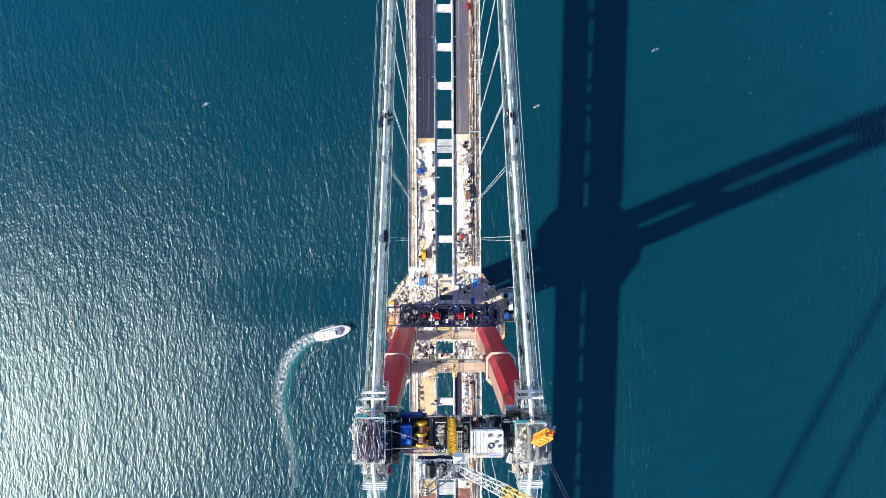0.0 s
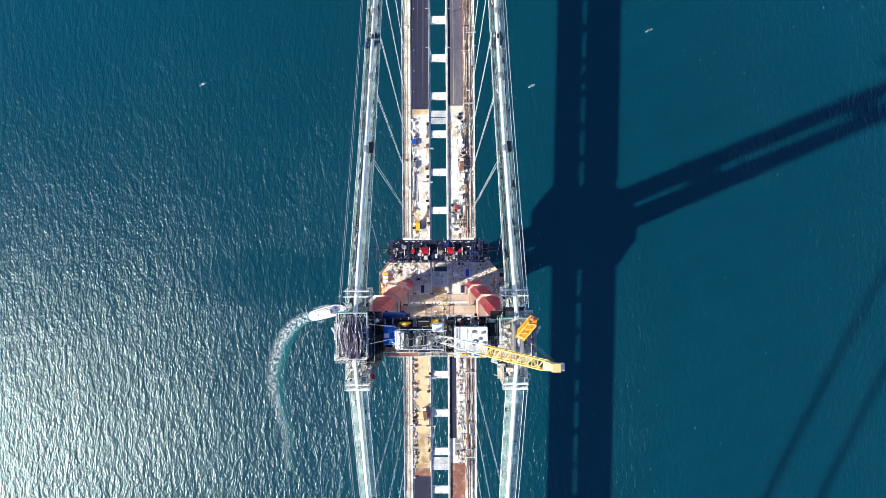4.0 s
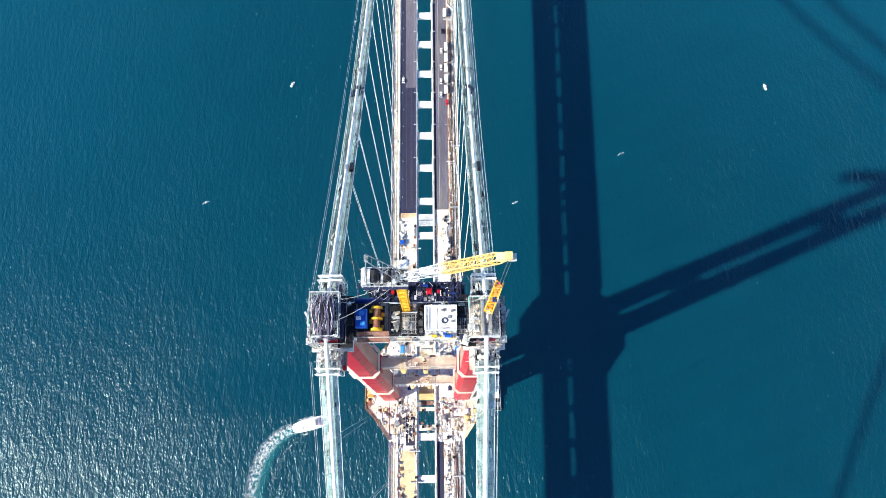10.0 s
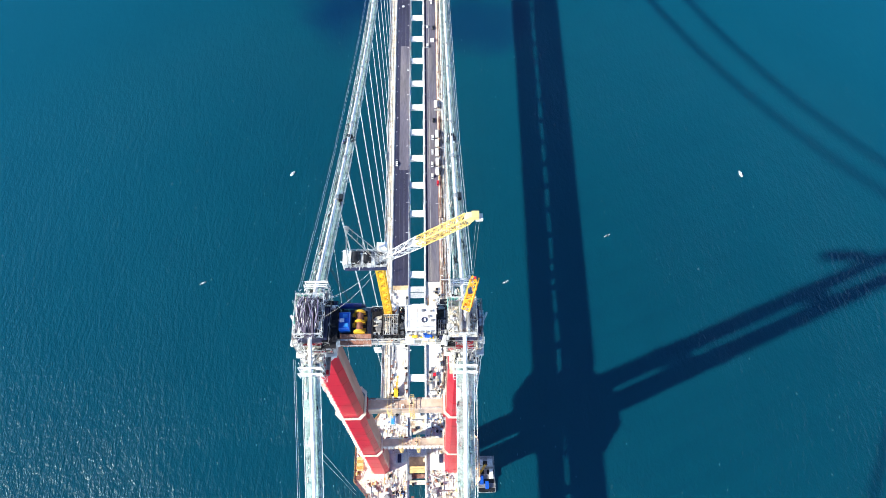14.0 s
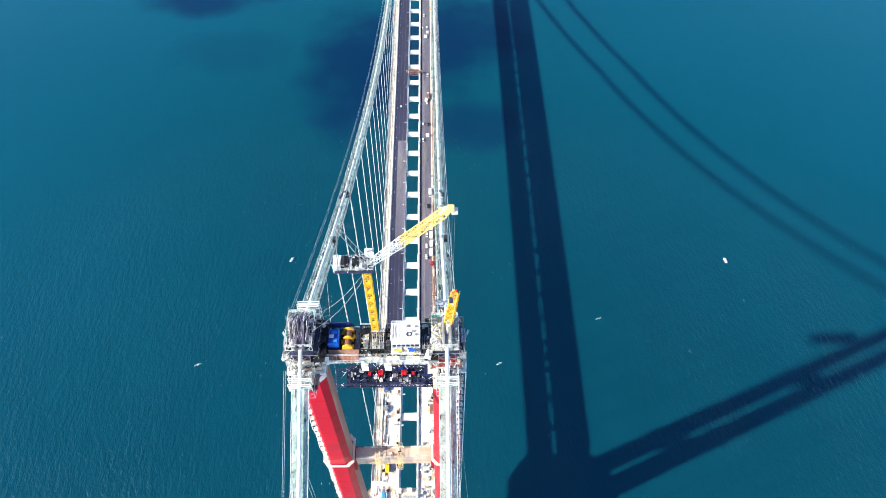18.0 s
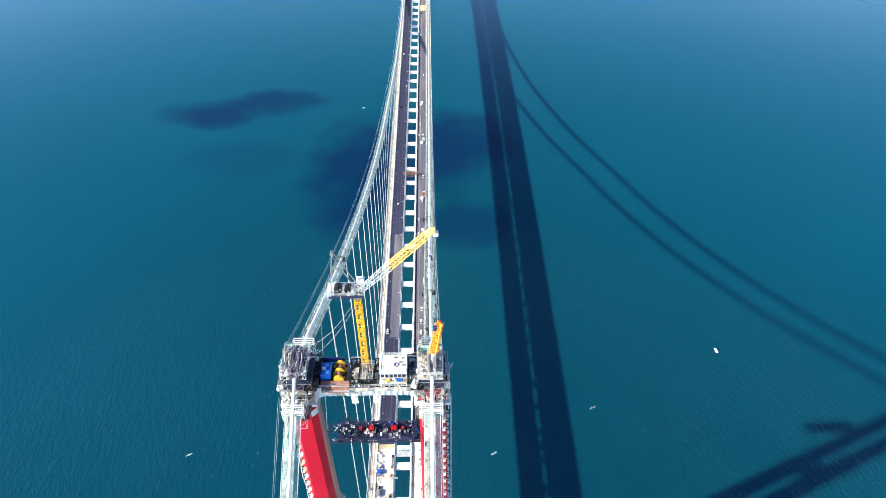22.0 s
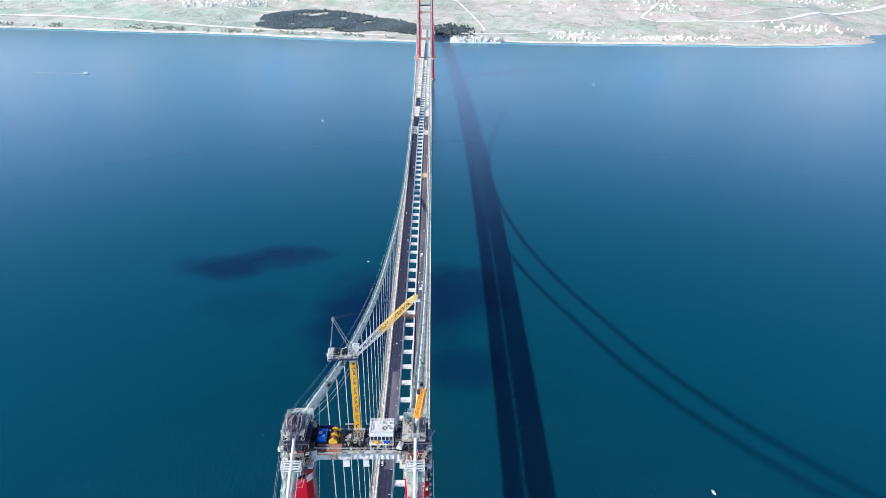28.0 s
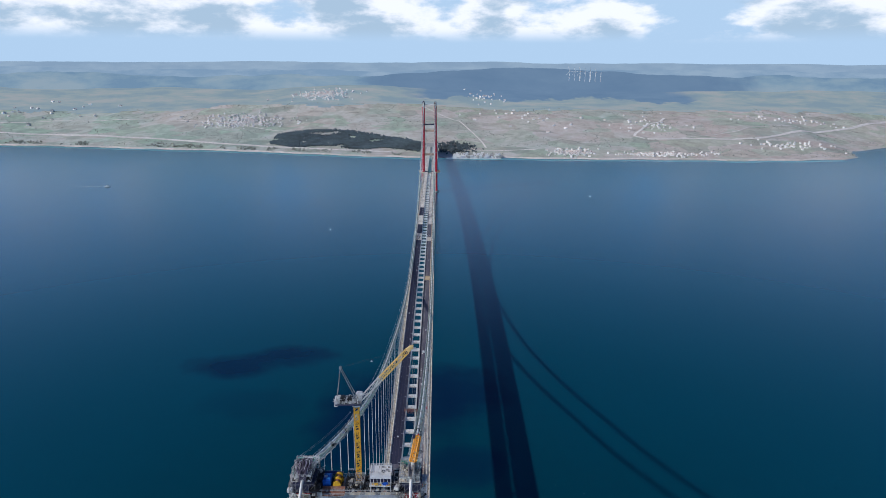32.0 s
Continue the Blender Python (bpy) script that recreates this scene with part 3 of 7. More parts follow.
# ---- towers ----
def leg_x(z):
    return 20.1 + 2.6 * (317 - z) / 313
def leg_ring(s, z, g=0.0):
    t = (317 - z) / 313
    hx, hy = 4.1 + 1.9 * t + g, 4.3 + 2.9 * t + g
    c = 1.9 + 0.4 * t
    x0 = s * leg_x(z)
    return [(x0 + px, py, z) for px, py in ((-hx + c, -hy), (hx - c, -hy), (hx, -hy + c), (hx, hy - c), (hx - c, hy), (-hx + c, hy), (-hx, hy - c), (-hx, -hy + c))]

def tower(name, label):
    tw = thing(name, (0, 0, 0), label, "bridge tower", "suspension bridge towers")
    for s in (-1, 1):
        leg = part("leg", loft(BM(), [leg_ring(s, z) for z in (4, 40, 76, 110, 150, 190, 230, 270, 304, 308)]), M["red_paint"], tw, "glossy red chamfered steel leg")
    # tan panels put the glare on the inner faces into colour
    for s in (-1, 1):
        i, j = (2, 3) if s < 0 else (6, 7)
        rings = []
        for z in (76, 110, 150, 190, 230, 270, 302):
            a, c = leg_ring(s, z)[i], leg_ring(s, z)[j]
            rings.append([a, c, (c[0] - s * 0.05, c[1], z), (a[0] - s * 0.05, a[1], z)])
        part("inner_face", loft(BM(), rings), M["glare_tan"], tw, "inner face of the red leg with its glare painted tan")
    for z0, z1, hy, nm in ((303.4, 307.5, 3.4, "crossbeam"), (212.5, 220.0, 1.9, "crossbeam"), (130.0, 138.0, 1.9, "crossbeam"), (60.0, 68.0, 4.5, "crossbeam")):
        xi = leg_x((z0 + z1) / 2) - 3.0
        part(nm, loft(BM(), [[(x, -hy, zz0), (x, hy, zz0), (x, hy, z1), (x, -hy, z1)] for x, zz0 in ((-xi, z0 - 2.2), (-xi + 4.5, z0), (xi - 4.5, z0), (xi, z0 - 2.2))]), M["beam_tan"] if z1 < 300 else M["white_steel"], tw, "pale steel crossbeam")
    for s in (-1, 1):
        cx = s * leg_x(0)
        part("caisson", loft(BM(), [[(cx + r * math.cos(a * math.pi / 12), r * math.sin(a * math.pi / 12), z) for a in range(24)] for r, z in ((10.5, -2), (10.5, 3.6), (9.8, 4.2))]), M["concrete"], tw, "round concrete caisson top")
    return tw

tower_near = tower("bridge_tower", "tall red steel bridge tower crowned with construction platforms")
tower_far = tower("bridge_tower", "distant red steel bridge tower by the far shore")
tower_far.location = (0, SPAN, 0)

# ---- main cables ----
def cab(y):
    """Half the distance between the cables: a little less out in the span than on the saddles."""
    e = min(max(y, 0.0), max(2023 - y, 0.0), 70.0) / 70.0
    return 20.1 - 0.5 * e
for s in (-1, 1):
    mc = thing("main_cable", (0, 0, 0), "white wrapped main suspension cable with paired hanger ropes", "cable", "main cables")
    ys = [i * 20.0 for i in range(-20, 0)] + [i * SPAN / 100 for i in range(101)] + [SPAN + i * 20.0 for i in range(1, 39)]
    part("cable", tube(BM(), [(s * cab(y), y, cable_z(y)) for y in ys], 0.55, 10), M["cable_wrap"], mc, "", True)
    for y in BEAMS + near[1:]:
        top = cable_z(y)
        if top - deck_z(y) < 3:
            continue
        b = BM()
        for d in (-0.6, 0.6):
            bar(b, (s * cab(y), y + d, top), (s * (cab(y) + 1.1), y + d, deck_z(y) + 0.2), 0.085, 5)
        part("hanger", b, M["white_steel"], mc)

# ---- catwalks under the main cables ----
def cat_z(y):
    return cable_z(y) - 1.5
for s in (-1, 1):
    cw = thing("catwalk", (0, 0, 0), "green-grey wire-mesh catwalk slung below the main cable", "catwalk", "cable catwalks")
    spans = ([-i * 10.0 for i in range(40, 0, -1)], [8 + i * (SPAN - 16) / 120 for i in range(121)])
    for sp in spans:
        b = BM()
        loft(b, [[(s * cab(y) - 2.3, y, cat_z(y) - 0.06), (s * cab(y) + 2.3, y, cat_z(y) - 0.06), (s * cab(y) + 2.3, y, cat_z(y)), (s * cab(y) - 2.3, y, cat_z(y))] for y in sp])
        part("mesh_floor", b, M["catwalk_mesh"], cw, "wire-mesh walking floor")
        for d in (-2.35, 2.35):
            b = BM()
            tube(b, [(s * cab(y) + d, y, cat_z(y) + 1.25) for y in sp], 0.05, 4)
            tube(b, [(s * cab(y) + d, y, cat_z(y) + 0.65) for y in sp], 0.035, 4)
            part("hand_rope", b, M["galv"], cw)
            b = BM()
            tube(b, [(s * cab(y) + d * 0.9, y, cat_z(y) - 0.2) for y in sp], 0.09, 5)
            part("floor_rope", b, M["galv"], cw)
        b = BM()
        tube(b, [(s * (cab(y) + (3.9 if s < 0 else 2.75)), y, cat_z(y) + 4.0) for y in sp], 0.035, 4)
        tube(b, [(s * (cab(y) + (3.55 if s < 0 else 2.95)), y, cat_z(y) + 3.4) for y in sp], 0.03, 4)
        part("tramway_rope", b, M["galv"], cw)
    # cross frames
    fr = BM()
    box(fr, -2.6, 2.6, -0.12, 0.12, -0.3, -0.06)
    for d in (-2.5, 2.5):
        box(fr, d - 0.08, d + 0.08, -0.08, 0.08, -0.3, 1.4)
    first = None
    for y in [-10.0 - 14 * i for i in range(28)] + [14.0 + 12 * i for i in range(60)]:
        if first is None:
            first = part("cross_frame", fr, M["steel"], cw); ob = first
        else:
            ob = new("cross_frame", first.data); ob.parent = cw
        ob.location = (s * cab(y), y, cat_z(y))
    # gear trolleys standing on the catwalk
    rnd = random.Random(5 + s)
    for y in (89.0,):
        o = part("cable_trolley", box(BM(), -0.35, 0.35, -0.9, 0.9, 1.9, 2.1), M["black_mech"], cw, "dark cable-clamping trolley")
        for i in range(22):
            cx, cy = rnd.uniform(-2.1, 2.1), rnd.uniform(-2.8, 2.8)
            w, l, h = rnd.uniform(0.08, 0.25), rnd.uniform(0.15, 0.6), rnd.uniform(0.3, 1.0)
            part("trolley_unit", box(BM(), cx - w, cx + w, cy - l, cy + l, 0.0, h), M[("black_mech", "navy", "white_paint", "black_mech", "purple_grey")[i % 5]], o)
        for cx in (-0.8, 0.8):
            for cy in (-1.4, 1.4):
                part("trolley_leg", box(BM(), cx - 0.12, cx + 0.12, cy - 0.12, cy + 0.12, 0.0, 1.9), M["black_mech"], o)
        o.location = (s * cab(y), y, cat_z(y) + 0.02)
        o.rotation_euler = (math.atan2(cable_z(y + 1) - cable_z(y - 1), 2), 0, 0)
    o = part("clamp_box", box(BM(), -0.6, 0.6, -1.6, 1.6, 0.0, 1.2), M["black_mech"], cw, "dark clamp box beside the cable")
    o.location = (s * cab(52.0) + 1.3, 52.0, cat_z(52.0) + 0.02)
    o.rotation_euler = (math.atan2(cable_z(53) - cable_z(51), 2), 0, 0)
    # planks, tool bags and rope coils along the mesh, and the pull ropes that lie on it
    for k in range(110):
        y = (9 + 150 * rnd.random() ** 1.6) * (1 if rnd.random() < 0.75 else -1)
        w, l, h = rnd.uniform(0.06, 0.2), rnd.uniform(0.2, 1.4), rnd.uniform(0.08, 0.35)
        o = part("catwalk_gear", box(BM(), -w, w, -l, l, 0, h), M[("black_mech", "steel", "white_paint", "cream_deck", "black_mech", "galv")[rnd.randrange(6)]], cw)
        o.location = (s * cab(y) + rnd.choice((-1, 1)) * rnd.uniform(0.9, 2.1), y, cat_z(y) + 0.02)
        o.rotation_euler = (math.atan2(cable_z(y + 1) - cable_z(y - 1), 2), 0, rnd.uniform(-0.25, 0.25))
    for d in (-1.7, -1.1, 1.2, 1.9):
        part("pull_rope", tube(BM(), [(s * cab(y) + d + 0.12 * math.sin(y * 0.09 + d), y, cat_z(y) + 0.12) for y in [9 + 8.0 * i for i in range(120)]], 0.07, 4), M["black_mech"] if d < 0 else M["steel"], cw)
    # portals by the tower
    for y in (10.8, 12.2, -11.6, -13.0):
        b = BM()
        z0 = cat_z(y)
        for d in (-3.1, 3.1):
            box(b, d - 0.1, d + 0.1, -0.1, 0.1, -1.0, 3.2)
        for zz in (1.0, 2.1, 3.1):
            box(b, -3.1, 3.1, -0.1, 0.1, zz - 0.1, zz + 0.1)
        o = part("portal_frame", b, M["white_steel"], cw, "white tubular portal frame")
        o.location = (s * cab(y), y, z0)
    # storm ropes down to the deck
    for y0, y1 in ((-28, -16), (-30, -18), (38, 20)):
        b = BM()
        tube(b, [(s * cab(y0), y0, cat_z(y0)), (s * 36, y1, deck_z(y1) + 1)], 0.06, 4)
        part("storm_rope", b, M["galv"], cw)

# cable clamps above each hanger, near the tower
clamp = None
for s in (-1, 1):
    holder = [o for o in scene.objects if o.name.startswith("main_cable")][0 if s < 0 else 1]
    for y in BEAMS[:34] + near[1:6]:
        if clamp is None:
            b = BM(); cyl(b, (0, 0, 0), (0, 1, 0), 0.85, 1.1, 10)
            clamp = part("cable_clamp", b, M["steel"], holder); ob = clamp
        else:
            ob = new("cable_clamp", clamp.data); ob.parent = holder
        ob.location = (s * cab(y), y, cable_z(y))
        ob.rotation_euler = (math.atan2(cable_z(y + 1) - cable_z(y - 1), 2), 0, 0)

# ---- scaffolding ----
def scaffold(bm, x0, x1, y0, y1, z0, z1, nx, ny, nz, r=0.07, brace=True):
    X = [x0 + (x1 - x0) * i / nx for i in range(nx + 1)]
    Y = [y0 + (y1 - y0) * i / ny for i in range(ny + 1)]
    Z = [z0 + (z1 - z0) * i / nz for i in range(nz + 1)]
    for i, x in enumerate(X):
        for j, y in enumerate(Y):
            if i in (0, nx) or j in (0, ny):
                bar(bm, (x, y, z0), (x, y, z1), r)
    for z in Z:
        for y in (Y[0], Y[-1]):
            bar(bm, (x0, y, z), (x1, y, z), r)
        for x in (X[0], X[-1]):
            bar(bm, (x, y0, z), (x, y1, z), r)
    if brace:
        for k in range(nz):
            for i in range(nx):
                bar(bm, (X[i], y0, Z[k]), (X[i + 1], y0, Z[k + 1]), r * 0.8)
                bar(bm, (X[i + 1], y1, Z[k]), (X[i], y1, Z[k + 1]), r * 0.8)
            for j in range(ny):
                bar(bm, (x0, Y[j], Z[k]), (x0, Y[j + 1], Z[k + 1]), r * 0.8)
                bar(bm, (x1, Y[j + 1], Z[k]), (x1, Y[j], Z[k + 1]), r * 0.8)
    return bm

def railing(bm, pts, h=1.1, r=0.05, rails=2, post=2.0):
    for a, b in zip(pts, pts[1:]):
        a, b = Vector(a), Vector(b)
        k = max(1, int((b - a).length / post))
        for i in range(k + 1):
            p = a.lerp(b, i / k)
            bar(bm, p, p + Vector((0, 0, h)), r)
        for j in range(1, rails + 1):
            o = Vector((0, 0, h * j / rails))
            bar(bm, a + o, b + o, r)
    return bm

def clutter(parent, name, x0, x1, y0, y1, z, count, mats, seed, big=1.0):
    """Loose gear on a platform, each piece a small bevel-topped case, drum or beam."""
    rnd = random.Random(seed)
    for i in range(count):
        b = BM()
        w, l, h = rnd.uniform(0.25, 1.0) * big, rnd.uniform(0.3, 1.5) * big, rnd.uniform(0.3, 1.3) * big
        if rnd.random() < 0.3:
            cyl(b, (0, 0, w * 0.7), (1, 0.2, 0) if rnd.random() < 0.5 else (0.1, 1, 0), w * 0.7, l * 0.6, 10)
        else:
            loft(b, [[(-w, -l, 0), (w, -l, 0), (w, l, 0), (-w, l, 0)], [(-w, -l, h * 0.85), (w, -l, h * 0.85), (w, l, h * 0.85), (-w, l, h * 0.85)],
                     [(-w * 0.85, -l * 0.9, h), (w * 0.85, -l * 0.9, h), (w * 0.85, l * 0.9, h), (-w * 0.85, l * 0.9, h)]])
        o = part(name, b, mats[rnd.randrange(len(mats))], parent)
        o.location = (rnd.uniform(x0, x1), rnd.uniform(y0, y1), z)
        o.rotation_euler = (0, 0, rnd.choice((0, 0, math.pi / 2, rnd.uniform(0, 3))))

def tower_head(y0, full):
    """Saddle platforms and the scaffolds round both leg tops."""
    for s in (-1, 1):
        t = thing("saddle_platform", (s * 20.1, y0, 0), "scaffolded work platform round the cable saddle on the tower leg", "work platform", "saddle platforms")
        X0, X1, Y0, Y1 = (-4.2, 3.2, -4.2, 7.0) if s < 0 else (-4.3, 3.2, -4.7, 5.4)
        b = box(BM(), X0 + 0.1, X1 - 0.1, Y0 + 0.1, Y1 - 0.1, 312.6, 313.0)
        part("floor_plate", b, M["black_mech"] if s < 0 else M["cream_deck"], t, "steel grating floor")
        b = box(BM(), -4.0, 4.0, -4.2, 4.2, 308.0, 312.6)
        part("tower_cap", b, M["dark_steel"], t, "dark steel leg cap")
        # saddle: a curved trough that carries the cable over the top
        b = BM()
        rings = []
        for i in range(13):
            a = -1 + 2 * i / 12
            y = a * 4.6
            top = 317.2 - 1.6 * a * a
            rings.append([(-1.5, y, 313.0), (1.5, y, 313.0), (1.2, y, top), (0.7, y, top), (0.6, y, top - 0.9), (-0.6, y, top - 0.9), (-0.7, y, top), (-1.2, y, top)])
        loft(b, rings)
        part("cable_saddle", b, M["purple_grey"] if s < 0 else M["steel"], t, "cast-steel cable saddle")
        if s < 0:
            rh = random.Random(4)
            for k in range(46):
                b = BM()
                x = -3.4 + k * 0.123
                ph, sw = rh.uniform(0, 6), rh.uniform(0.15, 0.75)
                y0_, y1_ = rh.uniform(-3.9, -2.4), rh.uniform(4.6, 6.7)
                pts = [(x + sw * math.sin(ph + i * 0.4), y0_ + (y1_ - y0_) * i / 12, 317.6 - 0.07 * (y0_ + (y1_ - y0_) * i / 12 - 1.3) ** 2 - 0.25 * abs(x) + 0.15 * math.sin(i + k)) for i in range(13)]
                tube(b, pts, rh.uniform(0.04, 0.11), 6)
                part("hose", b, M[("lilac", "purple_grey", "black_mech", "purple_grey", "white_paint", "black_mech", "lilac")[k % 7]], t, "loose hose over the saddle")
        b = BM()
        scaffold(b, X0, X1, Y0, Y1, 313.0, 315.2, 4, 5, 1, 0.075)
        for xx in (X0 + 0.5, X0 + 1.0, X1 - 1.0, X1 - 0.5):
            bar(b, (xx, Y0, 315.25), (xx, Y1, 315.25), 0.06)
        for i in range(9):
            yy = Y0 + 0.4 + i * 1.2
            for xx, d in ((X0, 1.2), (X1, -1.2)):
                bar(b, (xx, yy, 315.3), (xx + d, yy, 315.3), 0.06)
        part("upper_scaffold", b, M["galv"], t)
        b = BM()
        scaffold(b, -4.7, 4.7, -5.6, 5.8, 303.5, 312.6, 4, 4, 3, 0.085)
        part("lower_scaffold", b, M["steel"], t)
        b = BM()
        railing(b, [(X0, Y0, 315.2), (X1, Y0, 315.2), (X1, Y1, 315.2), (X0, Y1, 315.2), (X0, Y0, 315.2)], 1.0, 0.06)
        part("guard_rail", b, M["galv"], t, "tubular guard rail")
        # approach stages towards the side span and the main span
        for d in (-1, 1):
            b = box(BM(), -2.6, 2.6, min(d * 6.4, d * 12.4), max(d * 6.4, d * 12.4), 305.2, 305.5)
            part("approach_stage", b, M["steel"], t)
            b = BM()
            scaffold(b, -3.0, 3.0, min(d * 6.4, d * 12.6), max(d * 6.4, d * 12.6), 300.5, 309.0, 2, 3, 3, 0.06)
            part("approach_scaffold", b, M["galv"], t)
        b = BM()
        ring = [(-4.9, -5.8), (4.9, -5.8), (4.9, 5.8), (-4.9, 5.8)]
        for (ax, ay), (bx, by) in zip(ring, ring[1:] + ring[:1]):
            x0, x1, yy0, yy1 = min(ax, bx) - 0.6, max(ax, bx) + 0.6, min(ay, by) - 0.6, max(ay, by) + 0.6
            box(b, x0, x1, yy0, yy1, 302.2, 303.3) if ax == bx else box(b, x0 + 1.2, x1 - 1.2, yy0, yy1, 302.2, 303.3)
        part("collar_stage", b, M["white_steel"], t, "white collar stage round the leg")
        # brackets with white boxes on the outer side
        for yy in (-4.6, 0.6, 3.0):
            b = box(BM(), s * 3.6 if s > 0 else -5.7, 5.4 if s > 0 else -3.9, yy - 0.8, yy + 0.8, 309.0, 310.2)
            part("outrigger_box", b, M["white_paint"], t)
        b = BM()
        bar(b, (s * 4.4, -0.6, 309.5), (s * 6.3, 3.0, 310.5), 0.38)
        part("outrigger_beam", b, M["galv"], t)
        for px0, px1, py0, py1 in ((X0 - 0.12, X0 - 0.05, Y1 - 2.6, Y1), (X0 if s < 0 else X1 + 0.05, X0 + 0.07 if s < 0 else X1 + 0.12, -1.0, 2.2), (X0, X0 + 2.9, Y1 + 0.05, Y1 + 0.12), (X1 - 1.4, X1, Y1 + 0.05, Y1 + 0.12)):
            part("safety_net", box(BM(), px0, px1, py0, py1, 313.3, 315.4), M["green_net"], t, "torn green safety net")
        if full:
            mats = [M["galv"], M["white_paint"], M["purple_grey"], M["black_mech"], M["steel"], M["cream_deck"], M["white_steel"]] if s < 0 else \
                   [M["white_paint"], M["cream_deck"], M["galv"], M["pale_paint"], M["steel"], M["white_steel"], M["pale_yellow"]]
            clutter(t, "gear_case", X0 + 0.6, X1 - 0.6, Y0 + 0.6, Y1 - 0.6, 313.0, 46, mats, 21 + s, 0.75)
            clutter(t, "gear_case", -4.2, 4.2, -6.0, 6.0, 308.0, 14, mats, 31 + s, 0.9)
            clutter(t, "gear_case", -2.3, 2.3, -12.0, -6.8, 305.5, 34, [M["black_mech"], M["galv"], M["steel"], M["white_paint"], M["cream_deck"], M["white_steel"]], 41 + s, 0.6)
            clutter(t, "gear_case", -2.3, 2.3, 6.8, 12.0, 305.5, 14, [M["black_mech"], M["dark_steel"], M["steel"]], 51 + s, 0.7)
            clutter(t, "hydraulic_jack", -s * 4.6 - 1.4, -s * 4.6 + 1.4, -5.5, 6.0, 310.5, 16, [M["black_mech"], M["dark_steel"], M["galv"]], 61 + s, 0.9)
            part("lower_floor", box(BM(), -4.0, 4.0, -11.6, -5.4, 303.0, 303.2), M["cream_deck"] if s > 0 else M["steel"], t, "planked lower stage floor")
            clutter(t, "gear_case", -3.6, 3.6, -11.2, -5.8, 303.2, 30, [M["white_paint"], M["black_mech"], M["steel"], M["cream_deck"], M["bright_red"], M["white_steel"]], 141 + s, 0.55)
            rr = random.Random(90 + s)
            tones = ("white_paint", "galv", "black_mech", "white_paint") if s < 0 else ("white_paint", "cream_deck", "galv", "steel", "black_mech")
            for k in range(14):
                for i in range(18):
                    p = Vector((rr.uniform(X0, X1), rr.uniform(Y0, Y1), 313.3 + rr.uniform(0, 2.4))) if k < 9 else Vector((rr.uniform(-4.4, 4.4), rr.uniform(-11.6, 11.6), 306.0 + rr.uniform(0, 4.5)))
                    d = Vector((rr.uniform(-1, 1), rr.uniform(-1, 1) * 1.6, rr.uniform(-0.5, 0.5) if rr.random() < 0.7 else rr.uniform(0.5, 1.6)))
                    part("scaffold_tube", bar(BM(), p, p + d.normalized() * rr.uniform(0.7, 2.6), rr.uniform(0.04, 0.09)), M[tones[k % len(tones)]], t)
            # thickets of braces up the outer sides
            for d in (-1, 1):
                b = BM(); scaffold(b, d * 4.2 - 0.7, d * 4.2 + 0.7, -5.6, 6.0, 306.0, 313.0, 1, 7, 4, 0.06)
                part("side_scaffold", b, M["steel"] if d == s else M["black_mech"], t)
            clutter(t, "gear_case", s * 4.0, s * 5.0, -5.0, 5.0, 306.0, 14, [M["black_mech"], M["white_paint"], M["steel"], M["black_mech"]], 71 + s, 0.7)
            b = box(BM(), -s * 4.4 - 1.9, -s * 4.4 + 1.9, -6.4, 7.0, 310.2, 310.5)
            part("side_stage", b, M["black_mech"], t, "dark steel side stage")

tower_head(0.0, True)
tower_head(SPAN, False)

# ---- gear on the top crossbeam ----
TB = 308.0
top_stage = thing("crossbeam_stage", (0, 0, 0), "steel plank stage on top of the tower crossbeam", "work stage")
for i in range(15):
    x = -15 + 2.0 * i
    part("stage_plank", box(BM(), x, x + 1.8, -3.6, 5.4, TB - 0.25, TB), M["dark_steel"] if i % 4 else M["steel"], top_stage)
clutter(top_stage, "stage_gear", -13.5, 14.5, -3.4, -2.6, TB, 30, [M["black_mech"], M["steel"], M["cream_deck"], M["rust"], M["galv"]], 77, 0.5)
clutter(top_stage, "stage_gear", -5.0, 14.5, 3.4, 5.3, TB, 34, [M["black_mech"], M["black_mech"], M["steel"], M["galv"], M["rust"]], 78, 0.6)
bm = BM()
railing(bm, [(-15.5, 5.4, TB), (15.5, 5.4, TB)], 1.2, 0.06); railing(bm, [(-15.5, -3.6, TB), (15.5, -3.6, TB)], 1.2, 0.06)
part("guard_rail", bm, M["galv"], top_stage)

def winch(x, y, z):
    t = thing("winch", (x, y, z), "yellow twin-drum winch on the crossbeam stage", "winch")
    for yy in (-3.0, -0.25, 2.6):
        b = BM()
        prism(b, [(-1.5, yy - 0.22), (1.5, yy - 0.22), (1.5, yy + 0.22), (-1.5, yy + 0.22)], 0, 1.2)
        cyl(b, (0, yy, 1.6), (0, 1, 0), 1.5, 0.28, 18)
        part("drum_flange", b, M["yellow_paint"], t)
    for yy in (-1.6, 1.2):
        b = BM(); cyl(b, (0, yy, 1.5), (0, 1, 0), 0.95, 1.1, 18)
        part("drum", b, M["rust"], t, "drum wound with brown wire rope")
    b = BM(); box(b, -1.9, 1.9, -3.4, 3.4, 0, 0.35); box(b, 1.2, 2.0, -3.2, -1.8, 0.35, 1.4); box(b, -2.0, -1.3, 0.2, 1.4, 0.35, 1.2)
    part("winch_frame", b, M["black_mech"], t, "black winch frame")
    for px, py in ((1.5, -2.4), (1.5, 0.9), (-1.5, -0.9), (-1.6, 1.9)):
        b = BM(); cyl(b, (px, py, 1.0), (0, 1, 0), 0.5, 0.5, 12); part("drive_motor", b, M["yellow_paint"], t)
    return t
